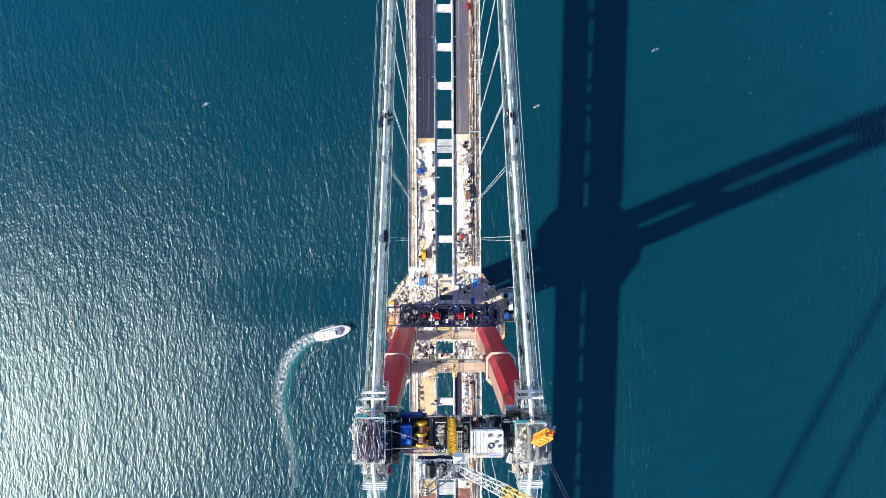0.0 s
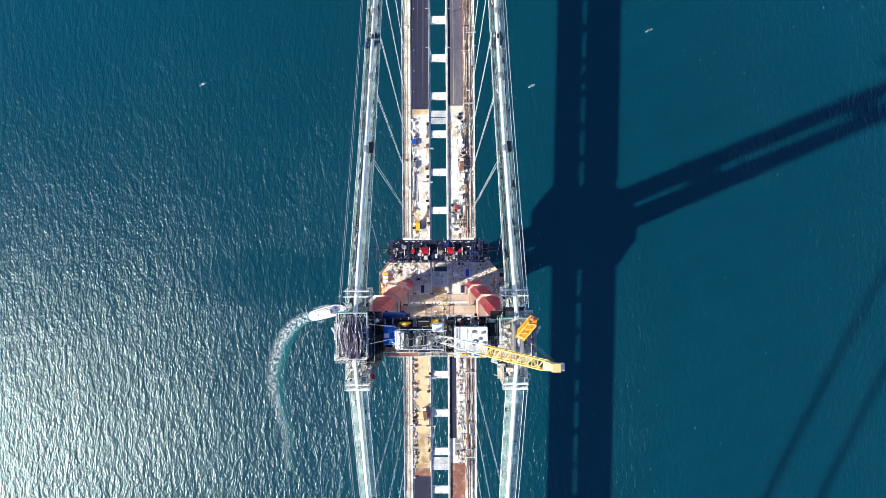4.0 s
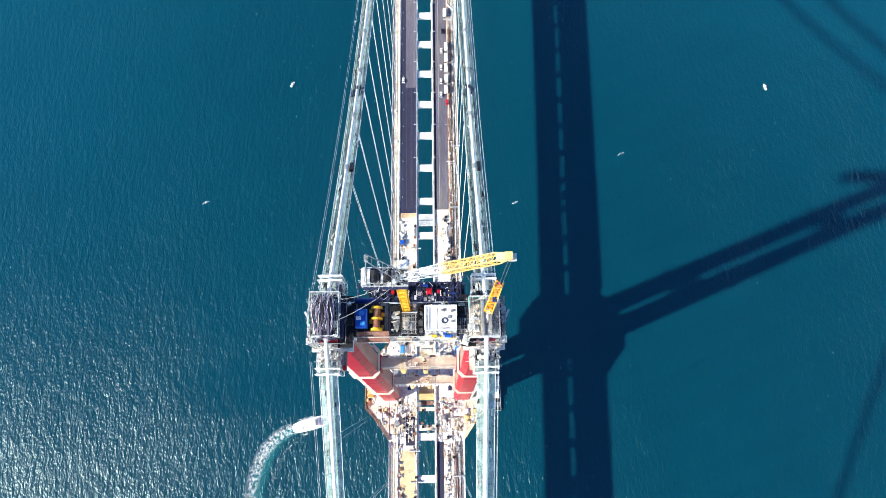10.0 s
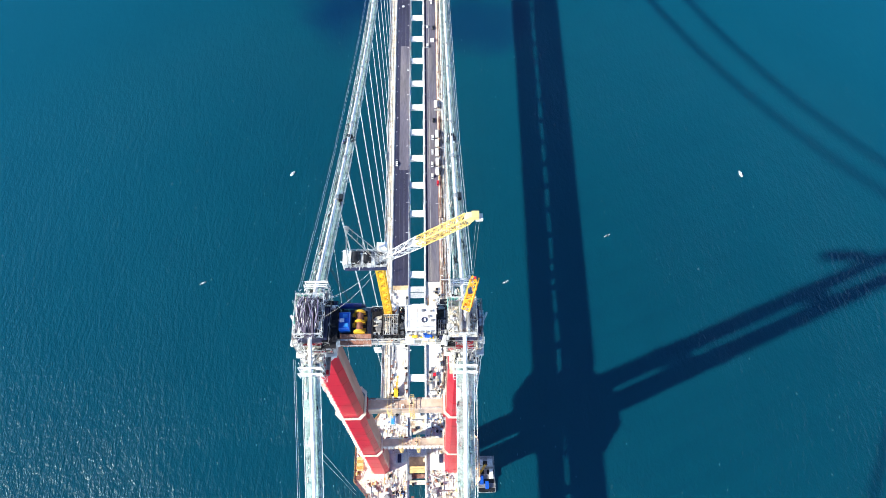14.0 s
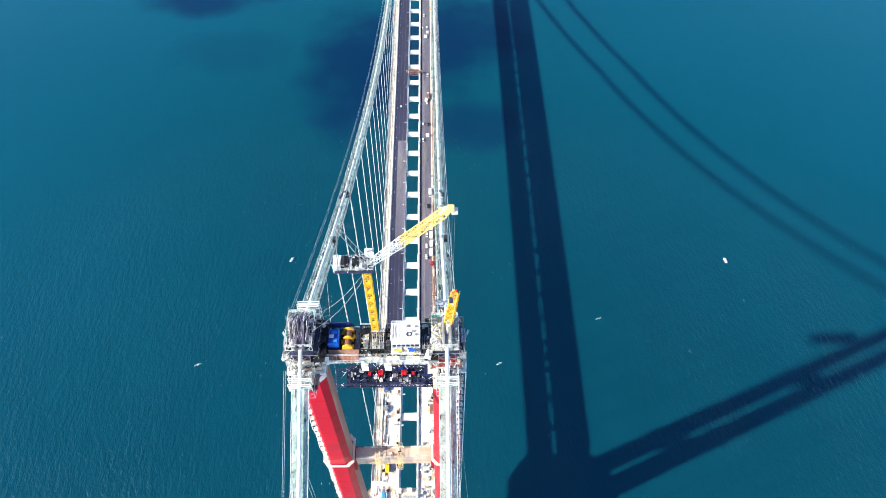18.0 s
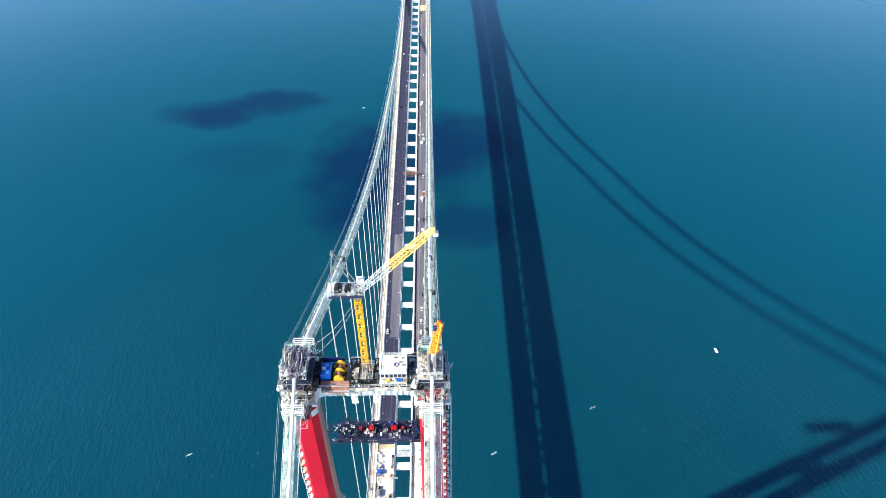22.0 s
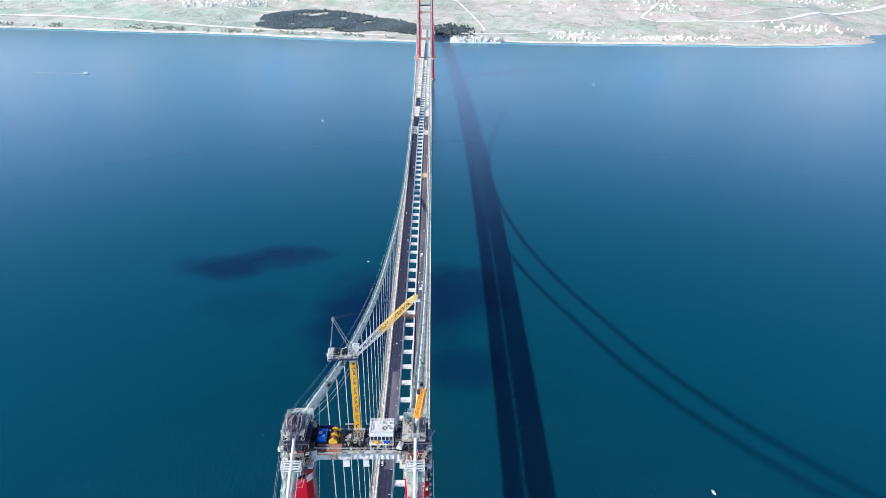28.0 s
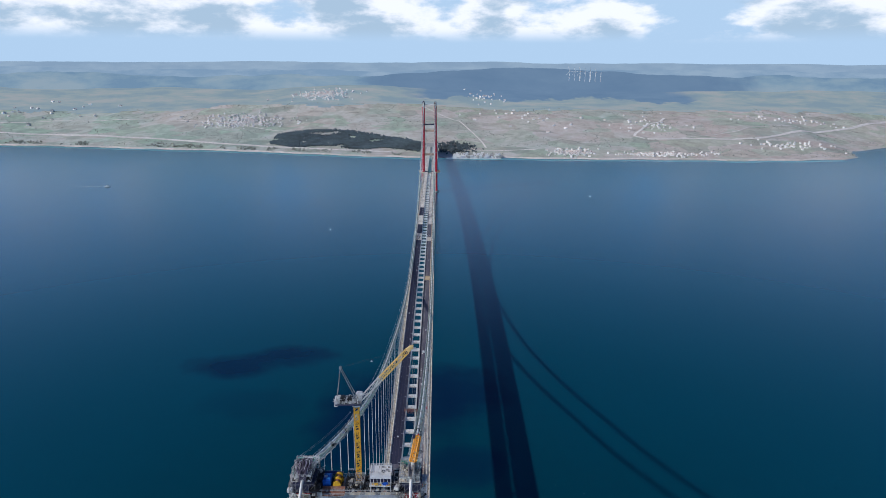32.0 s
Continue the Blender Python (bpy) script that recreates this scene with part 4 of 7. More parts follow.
winch(-7.9, 1.3, TB)

M["gen_blue"] = material("gen_blue", (0.012, 0.13, 0.58), 0.4, 0, 0.12, 0.8)
gen = thing("generator", (-11.8, 1.0, TB), "bright blue enclosed diesel generator", "generator")
bm = BM(); loft(bm, [[(-1.5, -2.4, 0.3), (1.5, -2.4, 0.3), (1.5, 2.4, 0.3), (-1.5, 2.4, 0.3)], [(-1.5, -2.4, 3.0), (1.5, -2.4, 3.0), (1.5, 2.4, 3.0), (-1.5, 2.4, 3.0)], [(-1.25, -2.2, 3.3), (1.25, -2.2, 3.3), (1.25, 2.2, 3.3), (-1.25, 2.2, 3.3)]])
part("housing", bm, M["gen_blue"], gen)
bm = box(BM(), -1.6, 1.6, -2.6, 2.6, 0, 0.3); part("skid", bm, M["black_mech"], gen)
M["light_blue"] = material("light_blue", (0.05, 0.30, 0.75), 0.4, 0, 0.1, 0.8)
for i, (px, py) in enumerate(((0.2, 1.2), (0.5, -1.3), (-0.6, 0))):
    bm = box(BM(), px - 0.6, px + 0.6, py - 0.5, py + 0.5, 3.3, 3.55); part("vent", bm, M["light_blue"] if i < 2 else M["white_paint"], gen)
tank = thing("fuel_tank", (-10.6, 5.9, TB), "dark blue lying cylindrical fuel tank", "tank")
bm = BM(); cyl(bm, (0, 0, 1.3), (1, 0, 0), 0.8, 3.0, 20); part("vessel", bm, M["navy"], tank, "", True)
bm = BM(); box(bm, -2.4, -1.8, -1.1, 1.1, 0, 0.8); box(bm, 1.8, 2.4, -1.1, 1.1, 0, 0.8); part("cradle", bm, M["black_mech"], tank)
bm = BM(); cyl(bm, (3.5, 0, 1.3), (1, 0, 0), 0.5, 0.6, 14); part("end_valve", bm, M["dark_steel"], tank)

house = thing("site_container", (8.6, 0.2, TB), "white flat-roofed site container with roof vents", "container")
bm = BM(); box(bm, -4.0, 4.0, -3.1, 3.1, 5.2, 6.6); part("body", bm, M["white_paint"], house)
# solid dark box puts in the shade of the gap under the roof unit
bm = BM(); box(bm, -3.7, 3.7, -2.6, 2.9, 3.2, 5.2); part("lower_bay", bm, M["dark_steel"], house, "solid dark box for the shade in the open bay")
for i in range(7):
    px = -3.8 + i * 1.27
    part("bay_post", box(BM(), px - 0.09, px + 0.09, -3.1, -2.9, 3.2, 5.2), M["white_steel"], house)
clutter(house, "bay_gear", -3.6, 3.6, -4.7, -3.3, 3.2, 26, [M["white_paint"], M["black_mech"], M["galv"], M["cream_deck"], M["blue_paint"], M["yellow_paint"], M["steel"]], 19, 0.4)
for i in range(5):
    bm = box(BM(), -3.9 + i * 0.85, -3.9 + i * 0.85 + 0.5, -3.0, 3.0, 6.6, 6.68); part("roof_rib", bm, M["white_steel"], house)
bm = BM(); railing(bm, [(-4, -3.1, 6.6), (4, -3.1, 6.6), (4, 3.1, 6.6), (-4, 3.1, 6.6), (-4, -3.1, 6.6)], 0.9, 0.06, 2, 1.3); part("roof_rail", bm, M["white_paint"], house)
bm = BM()
for r in (0.62,):
    pts = [(1.0 + r * math.cos(a * math.pi / 10), -0.7 + r * math.sin(a * math.pi / 10), 6.75) for a in range(21)]
    tube(bm, pts, 0.14, 6)
part("fan_ring", bm, M["dark_steel"], house, "dark round fan ring")
for px, py in ((0.6, 1.9), (2.9, 1.7), (3.0, -0.9), (2.2, 0.2)):
    bm = box(BM(), px - 0.35, px + 0.35, py - 0.3, py + 0.3, 6.6, 7.0); part("roof_vent", bm, M["steel"], house)
for px in (-3.8, -1.3, 1.3, 3.8):
    for py in (-3.6, 2.8):
        bm = box(BM(), px - 0.15, px + 0.15, py - 0.15, py + 0.15, 0, 3.2); part("stilt", bm, M["galv"], house)
bm = box(BM(), -4.1, 4.1, -4.9, 2.9, 3.0, 3.2); part("floor_deck", bm, M["galv"], house)
pump = thing("pump_set", (10.6, -3.9, TB + 3.2), "blue pump set on the container's landing", "pump")
bm = BM(); box(bm, -1.0, 1.0, -0.4, 0.4, 0, 0.6); cyl(bm, (0, 0, 0.8), (1, 0, 0), 0.35, 0.8, 10); part("pump_body", bm, M["blue_paint"], pump)
comp = thing("compressor", (7.0, -3.9, TB + 3.2), "yellow compressor on the container's landing", "compressor")
bm = BM(); loft(bm, [[(-1.2, -0.6, 0), (1.2, -0.6, 0), (1.2, 0.6, 0), (-1.2, 0.6, 0)], [(-1.2, -0.6, 0.8), (1.2, -0.6, 0.8), (1.2, 0.6, 0.8), (-1.2, 0.6, 0.8)], [(-1.0, -0.4, 1.1), (1.0, -0.4, 1.1), (1.0, 0.4, 1.1), (-1.0, 0.4, 1.1)]]); part("cover", bm, M["yellow_paint"], comp)
comp.scale = (0.6, 0.6, 0.6)

def machine_frame(x0, x1, y0, y1, seed, label):
    t = thing("hoist_frame", ((x0 + x1) / 2, (y0 + y1) / 2, TB), label, "machine frame", "hoist frames")
    hx, hy = (x1 - x0) / 2, (y1 - y0) / 2
    b = BM(); scaffold(b, -hx, hx, -hy, hy, 0, 3.2, 2, 3, 1, 0.13); part("frame", b, M["black_mech"], t)
    b = box(BM(), -hx, hx, -hy, hy, 0.05, 0.3); part("base", b, M["black_mech"], t)
    clutter(t, "machine_unit", -hx + 0.6, hx - 0.6, -hy + 0.8, hy - 0.8, 0.3, 16, [M["black_mech"], M["black_mech"], M["steel"], M["steel"], M["galv"], M["cream_deck"]], seed, 0.8)
    b = BM(); railing(b, [(-hx, hy, 3.2), (hx, hy, 3.2)], 0.9, 0.06); part("rail", b, M["galv"], t)
def grating(x0, x1, y0, y1, z):
    """An open grey bar grating laid over a hoist frame."""
    t = thing("grating", (0, 0, 0), "grey open bar grating over the hoist frame", "grating", "stage gratings")
    for i in range(int((x1 - x0) / 0.5) + 1):
        part("grating_bar", box(BM(), x0 + i * 0.5, x0 + i * 0.5 + 0.14, y0, y1, z, z + 0.12), M["galv"] if i % 2 else M["steel"], t)
    for i in range(int((y1 - y0) / 1.0) + 1):
        part("cross_rod", box(BM(), x0, x1, y0 + i, y0 + i + 0.1, z + 0.12, z + 0.2), M["steel"], t)
grating(-1.3, 2.6, -3.2, 2.2, TB + 3.34)
grating(13.2, 16.4, -3.4, 0.6, TB + 3.34)
machine_frame(-4.4, -1.7, -3.2, 4.6, 71, "black steel hoist frame with machine units")
machine_frame(-1.3, 2.6, -3.2, 2.2, 72, "black steel hoist frame with grey machine units")
machine_frame(2.8, 4.4, -3.3, 4.6, 73, "dark hoist frame beside the container")
machine_frame(13.0, 16.6, -3.5, 4.8, 74, "dark frame with cable reels by the saddle")
machine_frame(-17.6, -13.6, -3.5, 5.0, 75, "dark frame with hydraulic jacks by the saddle")

lip = thing("side_stage", (0, 0, 0), "rust-brown sheet stage along the crossbeam edge", "work stage")
for i in range(8):
    bm = BM()
    x = -13.1 + i * 1.05
    loft(bm, [[(x, -2.3, TB + 1.3), (x + 1.02, -2.3, TB + 1.3), (x + 1.02, -2.2, TB + 1.4), (x, -2.2, TB + 1.4)], [(x, -4.9, TB - 0.9), (x + 1.02, -4.9, TB - 0.9), (x + 1.02, -4.8, TB - 0.8), (x, -4.8, TB - 0.8)]])
    part("sheet", bm, M["rust"], lip)
for i in range(11):
    bm = BM()
    x = -4.6 + i * 1.9
    box(bm, x, x + 1.7, -4.7, -3.65, TB - 0.5, TB - 0.3)
    part("plank", bm, M["cream_deck"] if i % 3 else M["steel"], lip, "pale stage plank")
bm = BM(); railing(bm, [(-13, -4.9, TB - 0.8), (-4.8, -4.9, TB - 0.8)], 1.0, 0.06); railing(bm, [(-4.4, -4.7, TB - 0.3), (16, -4.7, TB - 0.3)], 1.0, 0.06); part("guard_rail", bm, M["galv"], lip)
# ribs on the face of the beam
for i in range(17):
    x = -14.4 + i * 1.8
    bm = box(BM(), x - 0.08, x + 0.08, -3.75, -3.4, 303.5, 307.4)
    part("web_stiffener", bm, M["white_steel"], tower_near)
for x in (-3.3, 3.3):
    t = thing("hanging_panel", (x, -5.0, 0), "white board hanging from the crossbeam stage", "panel", "hanging boards")
    bm = box(BM(), -1.0, 1.0, -0.08, 0.08, 301.8, 306.2); part("board", bm, M["white_paint"], t)
    bm = BM(); bar(bm, (-0.8, 0, 306.2), (-0.8, 0, 307.6), 0.05); bar(bm, (0.8, 0, 306.2), (0.8, 0, 307.6), 0.05); part("strap", bm, M["galv"], t)

# ---- tower crane ----
M["jib_yellow"] = material("jib_yellow", (0.80, 0.54, 0.15), 0.5, 0, 0.1, 0.8)
crane = thing("tower_crane", (-0.2, 3.85, TB), "yellow luffing tower crane with a grey machinery deck", "tower crane")
bm = BM(); truss(bm, (0, 0, -2.0), (0, 0, 32.2), 1.75, 1.75, 17, 0.12); part("mast", bm, M["yellow_paint"], crane, "yellow lattice mast")
for i in range(8):
    bm = box(BM(), -0.7, 0.7, -0.7, 0.7, 1 + i * 4.0, 1.12 + i * 4.0); part("mast_landing", bm, M["yellow_paint"], crane)
bm = BM(); cyl(bm, (0, 0, 32.8), (0, 0, 1), 1.7, 0.6, 18); part("slew_ring", bm, M["white_paint"], crane, "white slewing ring")
bm = BM(); box(bm, -7.5, 2.0, -1.6, 1.6, 33.4, 33.8); part("machinery_deck", bm, M["steel"], crane, "dark steel machinery deck")
bm = BM(); railing(bm, [(-7.5, -2.0, 33.8), (2.0, -2.0, 33.8), (2.0, 2.0, 33.8), (-7.5, 2.0, 33.8), (-7.5, -2.0, 33.8)], 1.2, 0.055, 2, 1.3); part("deck_rail", bm, M["galv"], crane)
for yy in (-2.0, 2.0):
    bm = box(BM(), -7.5, 2.0, yy - 0.45, yy + 0.45, 33.35, 33.5); part("side_walk", bm, M["dark_steel"], crane)
bm = BM()
for i in range(3):
    box(bm, -7.8 + i * 0.36, -7.5 + i * 0.36, -1.8, 1.8, 32.6, 35.2)
part("counterweight", bm, M["white_steel"], crane, "pale slab counterweights")
bm = BM(); cyl(bm, (-4.9, 0, 34.9), (0, 1, 0), 1.0, 1.2, 16); part("hoist_drum", bm, M["black_mech"], crane, "black rope drum")
bm = BM(); cyl(bm, (-2.4, 0.2, 34.8), (0, 1, 0), 0.9, 1.2, 16); part("luffing_drum", bm, M["black_mech"], crane, "black rope drum")
for q_ in ((-6.5, -5.9, -1.5, 1.5, 33.8, 35.6), (-3.7, -3.2, -1.4, 0.6, 33.8, 35.2), (-1.4, -0.6, -1.5, -0.3, 33.8, 35.0)):
    part("power_unit", box(BM(), *q_), M["galv"], crane)
clutter(crane, "deck_unit", -7.2, 1.2, -1.5, 1.5, 33.8, 60, [M["white_paint"], M["white_paint"], M["galv"], M["black_mech"], M["black_mech"], M["steel"]], 15, 0.5)
bm = BM()
rc = random.Random(8)
for i in range(90):
    p = Vector((rc.uniform(-7.8, 1.6), rc.uniform(-1.9, 1.9), 33.9 + rc.uniform(0, 1.8)))
    bar(bm, p, p + Vector((rc.uniform(-1, 1), rc.uniform(-1, 1), rc.uniform(-0.4, 0.5))).normalized() * rc.uniform(0.5, 1.5), rc.uniform(0.04, 0.08))
part("pipework", bm, M["galv"], crane, "grey pipes and rope guides")
bm = BM(); loft(bm, [[(-0.2, 1.7, 33.9), (1.8, 1.7, 33.9), (1.8, 3.3, 33.9), (-0.2, 3.3, 33.9)], [(-0.2, 1.7, 36.0), (2.1, 1.7, 36.0), (2.1, 3.3, 36.0), (-0.2, 3.3, 36.0)], [(0, 1.9, 36.3), (1.7, 1.9, 36.3), (1.7, 3.1, 36.3), (0, 3.1, 36.3)]]); part("cab", bm, M["white_paint"], crane, "white operator's cab")
bm = BM()
AP = Vector((-5.4, 0.6, 47.2))
for yy in (-1.3, 1.3):
    bar(bm, (0.8, yy, 33.8), AP + Vector((0, yy * 0.5, 0)), 0.12); bar(bm, (-7.2, yy, 33.8), AP + Vector((0, yy * 0.5, 0)), 0.10)
for k in range(1, 7):
    p = Vector((0.8, 0, 33.8)).lerp(AP, k / 7)
    bar(bm, p + Vector((0, -1.1, 0)), p + Vector((0, 1.1, 0)), 0.07)
for yy in (-0.55, -0.1, 0.4):
    cyl(bm, AP + Vector((0, yy, 0.1)), (0, 1, 0), 0.45, 0.12, 12)
part("a_frame", bm, M["steel"], crane, "grey steel A-frame")
TIP = Vector((20.6, -2.1, 57.0)); FOOT = Vector((1.6, 0, 34.6))
J1 = FOOT.lerp(TIP, 0.42)
bm = BM(); truss(bm, FOOT, J1, 1.3, 1.9, 8, 0.065); part("jib_inner", bm, M["galv"], crane, "grey lattice jib section")
bm = BM(); truss(bm, J1, FOOT.lerp(TIP, 0.93), 1.75, 1.6, 12, 0.085); part("jib_outer", bm, M["jib_yellow"], crane, "yellow lattice jib section")
bm = BM(); 
d_ = (TIP - FOOT).normalized(); u_ = d_.cross(Vector((0, 0, 1))).normalized(); w_ = u_.cross(d_)
loft(bm, [[c_ + u_ * (sx * h_) + w_ * (sy * h_) for sx, sy in ((-1, -1), (1, -1), (1, 1), (-1, 1))] for c_, h_ in ((FOOT.lerp(TIP, 0.93), 0.8), (FOOT.lerp(TIP, 0.97), 0.7), (TIP, 0.4))])
part("jib_head", bm, M["pale_yellow"], crane, "pale yellow jib head")
part("head_block", box(BM(), TIP.x - 0.6, TIP.x + 0.8, TIP.y - 0.7, TIP.y + 0.7, TIP.z - 0.7, TIP.z + 0.4), M["pale_yellow"], crane)
bm = box(BM(), TIP.x + 0.2, TIP.x + 1.6, TIP.y - 0.6, TIP.y + 0.6, TIP.z - 1.5, TIP.z - 0.5); part("head_sheave", bm, M["white_steel"], crane)
for yy in (-0.5, 0.5):
    bm = BM(); tube(bm, [AP + Vector((0, yy, 0.2)), FOOT.lerp(TIP, 0.90) + Vector((0, yy, 1.0))], 0.012, 4); part("pendant_rope", bm, M["black_mech"], crane)
for dx in (0.4, 1.0):
    bm = BM(); tube(bm, [TIP + Vector((dx, 0, -0.8)), TIP + Vector((dx, 0, -36.0))], 0.03, 4); part("hoist_rope", bm, M["steel"], crane)
bm = BM(); prism(bm, [(TIP.x + 0.2, TIP.y - 0.5), (TIP.x + 1.2, TIP.y - 0.5), (TIP.x + 1.2, TIP.y + 0.5), (TIP.x + 0.2, TIP.y + 0.5)], TIP.z - 37.4, TIP.z - 36.0); part("hook_block", bm, M["dark_steel"], crane, "dark hook block")
# stay ropes from the mast to the left saddle
for zz, yy in ((31.0, 4.0), (29.0, -1.0)):
    bm = BM()
    pts = []
    for i in range(9):
        t = i / 8
        pts.append((-t * 16.6, 0.5 + (yy - 3.85) * t, zz + (317.0 - TB - zz) * t - 5.0 * math.sin(math.pi * t) * 0.6))
    tube(bm, pts, 0.05, 4); part("stay_rope", bm, M["steel"], crane)

boom = thing("knuckle_crane", (20.6, 1.4, 313.0), "orange-yellow lattice boom of a small deck crane", "crane")
bm = BM(); cyl(bm, (0, 0, 2.2), (0, 0, 1), 0.8, 2.2, 12); part("pedestal", bm, M["white_steel"], boom)
bm = BM(); truss(bm, (0, 0.2, 4.5), (1.9, 4.6, 13.0), 2.0, 1.8, 7, 0.15)
part("boom", bm, M["orange"], boom, "orange-yellow lattice boom")
a_, b_ = Vector((0, 0.2, 4.5)), Vector((1.9, 4.6, 13.0))
for i in range(6):
    p = a_.lerp(b_, (i + 0.5) / 6)
    part("boom_plate", box(BM(), p.x - 0.7, p.x + 0.7, p.y - 0.25, p.y + 0.25, p.z + 0.55, p.z + 0.7), M["orange"], boom)
bm = BM(); cyl(bm, (2.0, 4.8, 13.2), (1, 0, 0), 0.3, 0.25, 12); part("sheave", bm, M["bright_red"], boom)

# ---- lifting gantry hung below the cables ----
def gantry(y0):
    t = thing("lifting_gantry", (0, y0, 240.0), "dark navy lifting gantry with red strand winches", "gantry", "lifting gantries")
    for yy in (-2.8, 2.8):
        b = BM(); truss(b, (-17.5, yy, 0), (17.5, yy, 0), 2.2, 2.2, 14, 0.20); part("main_truss", b, M["dark_steel"], t)
        b = box(BM(), -17.0, 17.0, yy - 0.6, yy + 0.6, -0.5, 0.6); part("box_chord", b, M["dark_steel"], t)
    for i in range(12):
        x = -16.5 + i * 3.0
        part("floor_plate", box(BM(), x - 1.35, x + 1.35, -2.4, 2.4, 0.65, 0.8), M["black_mech"], t)
        part("cross_bearer", box(BM(), x - 0.25, x + 0.25, -3.6, 3.6, 1.0, 1.4), M["dark_steel"], t)
    for x in (-15.8, -13.5, 13.2, 15.8):
        b = BM(); truss(b, (x, -3.4, 1.2), (x, 3.4, 1.2), 1.0, 1.0, 4, 0.1); part("end_truss", b, M["dark_steel"], t)
    for x, k in ((-8.8, 0.6), (-4.4, 1.2), (4.6, 1.2), (8.2, 0.6)):
        b = BM(); cyl(b, (x, 0.2, 2.4), (1, 0, 0), 0.95 * k, 0.7 * k, 16); box(b, x - 0.8 * k, x + 0.8 * k, -0.9 * k, 1.3 * k, 1.3, 1.7)
        for d in (-0.75, -0.25, 0.3, 0.75):
            cyl(b, (x + d * k, 0.2, 2.4), (1, 0, 0), 1.15 * k, 0.07, 16)
        part("strand_winch", b, M["bright_red"], t, "bright red strand winch")
        b = BM(); box(b, x - 0.35, x + 0.35, -1.7, -1.0, 1.3, 3.2); part("winch_motor", b, M["black_mech"], t)
    clutter(t, "gantry_unit", -16.0, 16.0, -3.4, 3.4, 1.3, 90, [M["dark_steel"], M["dark_steel"], M["black_mech"], M["navy"], M["steel"], M["galv"]], 81, 0.65)
    rg = random.Random(17)
    for k in range(4):
        for i in range(22):
            p = Vector((rg.uniform(-20, 17), rg.uniform(-3.8, 3.8), rg.uniform(0.5, 2.6)))
            part("loose_tube", bar(BM(), p, p + Vector((rg.uniform(-1, 1), rg.uniform(-1, 1), rg.uniform(-0.3, 0.8))).normalized() * rg.uniform(1, 3), rg.uniform(0.05, 0.1)), M[("black_mech", "dark_steel", "galv", "white_paint")[k]], t)
    b = BM(); scaffold(b, -22.2, -16.0, -3.6, 3.2, -2.2, 1.2, 4, 3, 2, 0.10); part("end_scaffold", b, M["dark_steel"], t)
    b = BM(); scaffold(b, 15.0, 18.6, -3.4, 3.2, -1.6, 1.6, 2, 3, 2, 0.10); part("end_scaffold", b, M["dark_steel"], t)
    b = BM(); railing(b, [(-16, -3.8, 1.4), (16, -3.8, 1.4)], 1.2, 0.07); railing(b, [(-16, 3.8, 1.4), (16, 3.8, 1.4)], 1.2, 0.07); part("gantry_rail", b, M["dark_steel"], t)
    for x in (-14.0, 14.0):
        b = BM(); truss(b, (x, 4.2, -2), (x, 4.2, 4.5), 0.9, 0.9, 3, 0.09); part("guide_post", b, M["black_mech"], t)
    for s in (-1, 1):
        b = BM()
        for d in (-0.5, 0.5):
            bar(b, (s * 14.5, d, 1.0), (s * 19.6, d, cable_z(23) - 240 - 0.8), 0.07)
        part("suspension_strand", b, M["black_mech"], t)
    return t
gantry(23.2)
gantry(SPAN - 23.2)

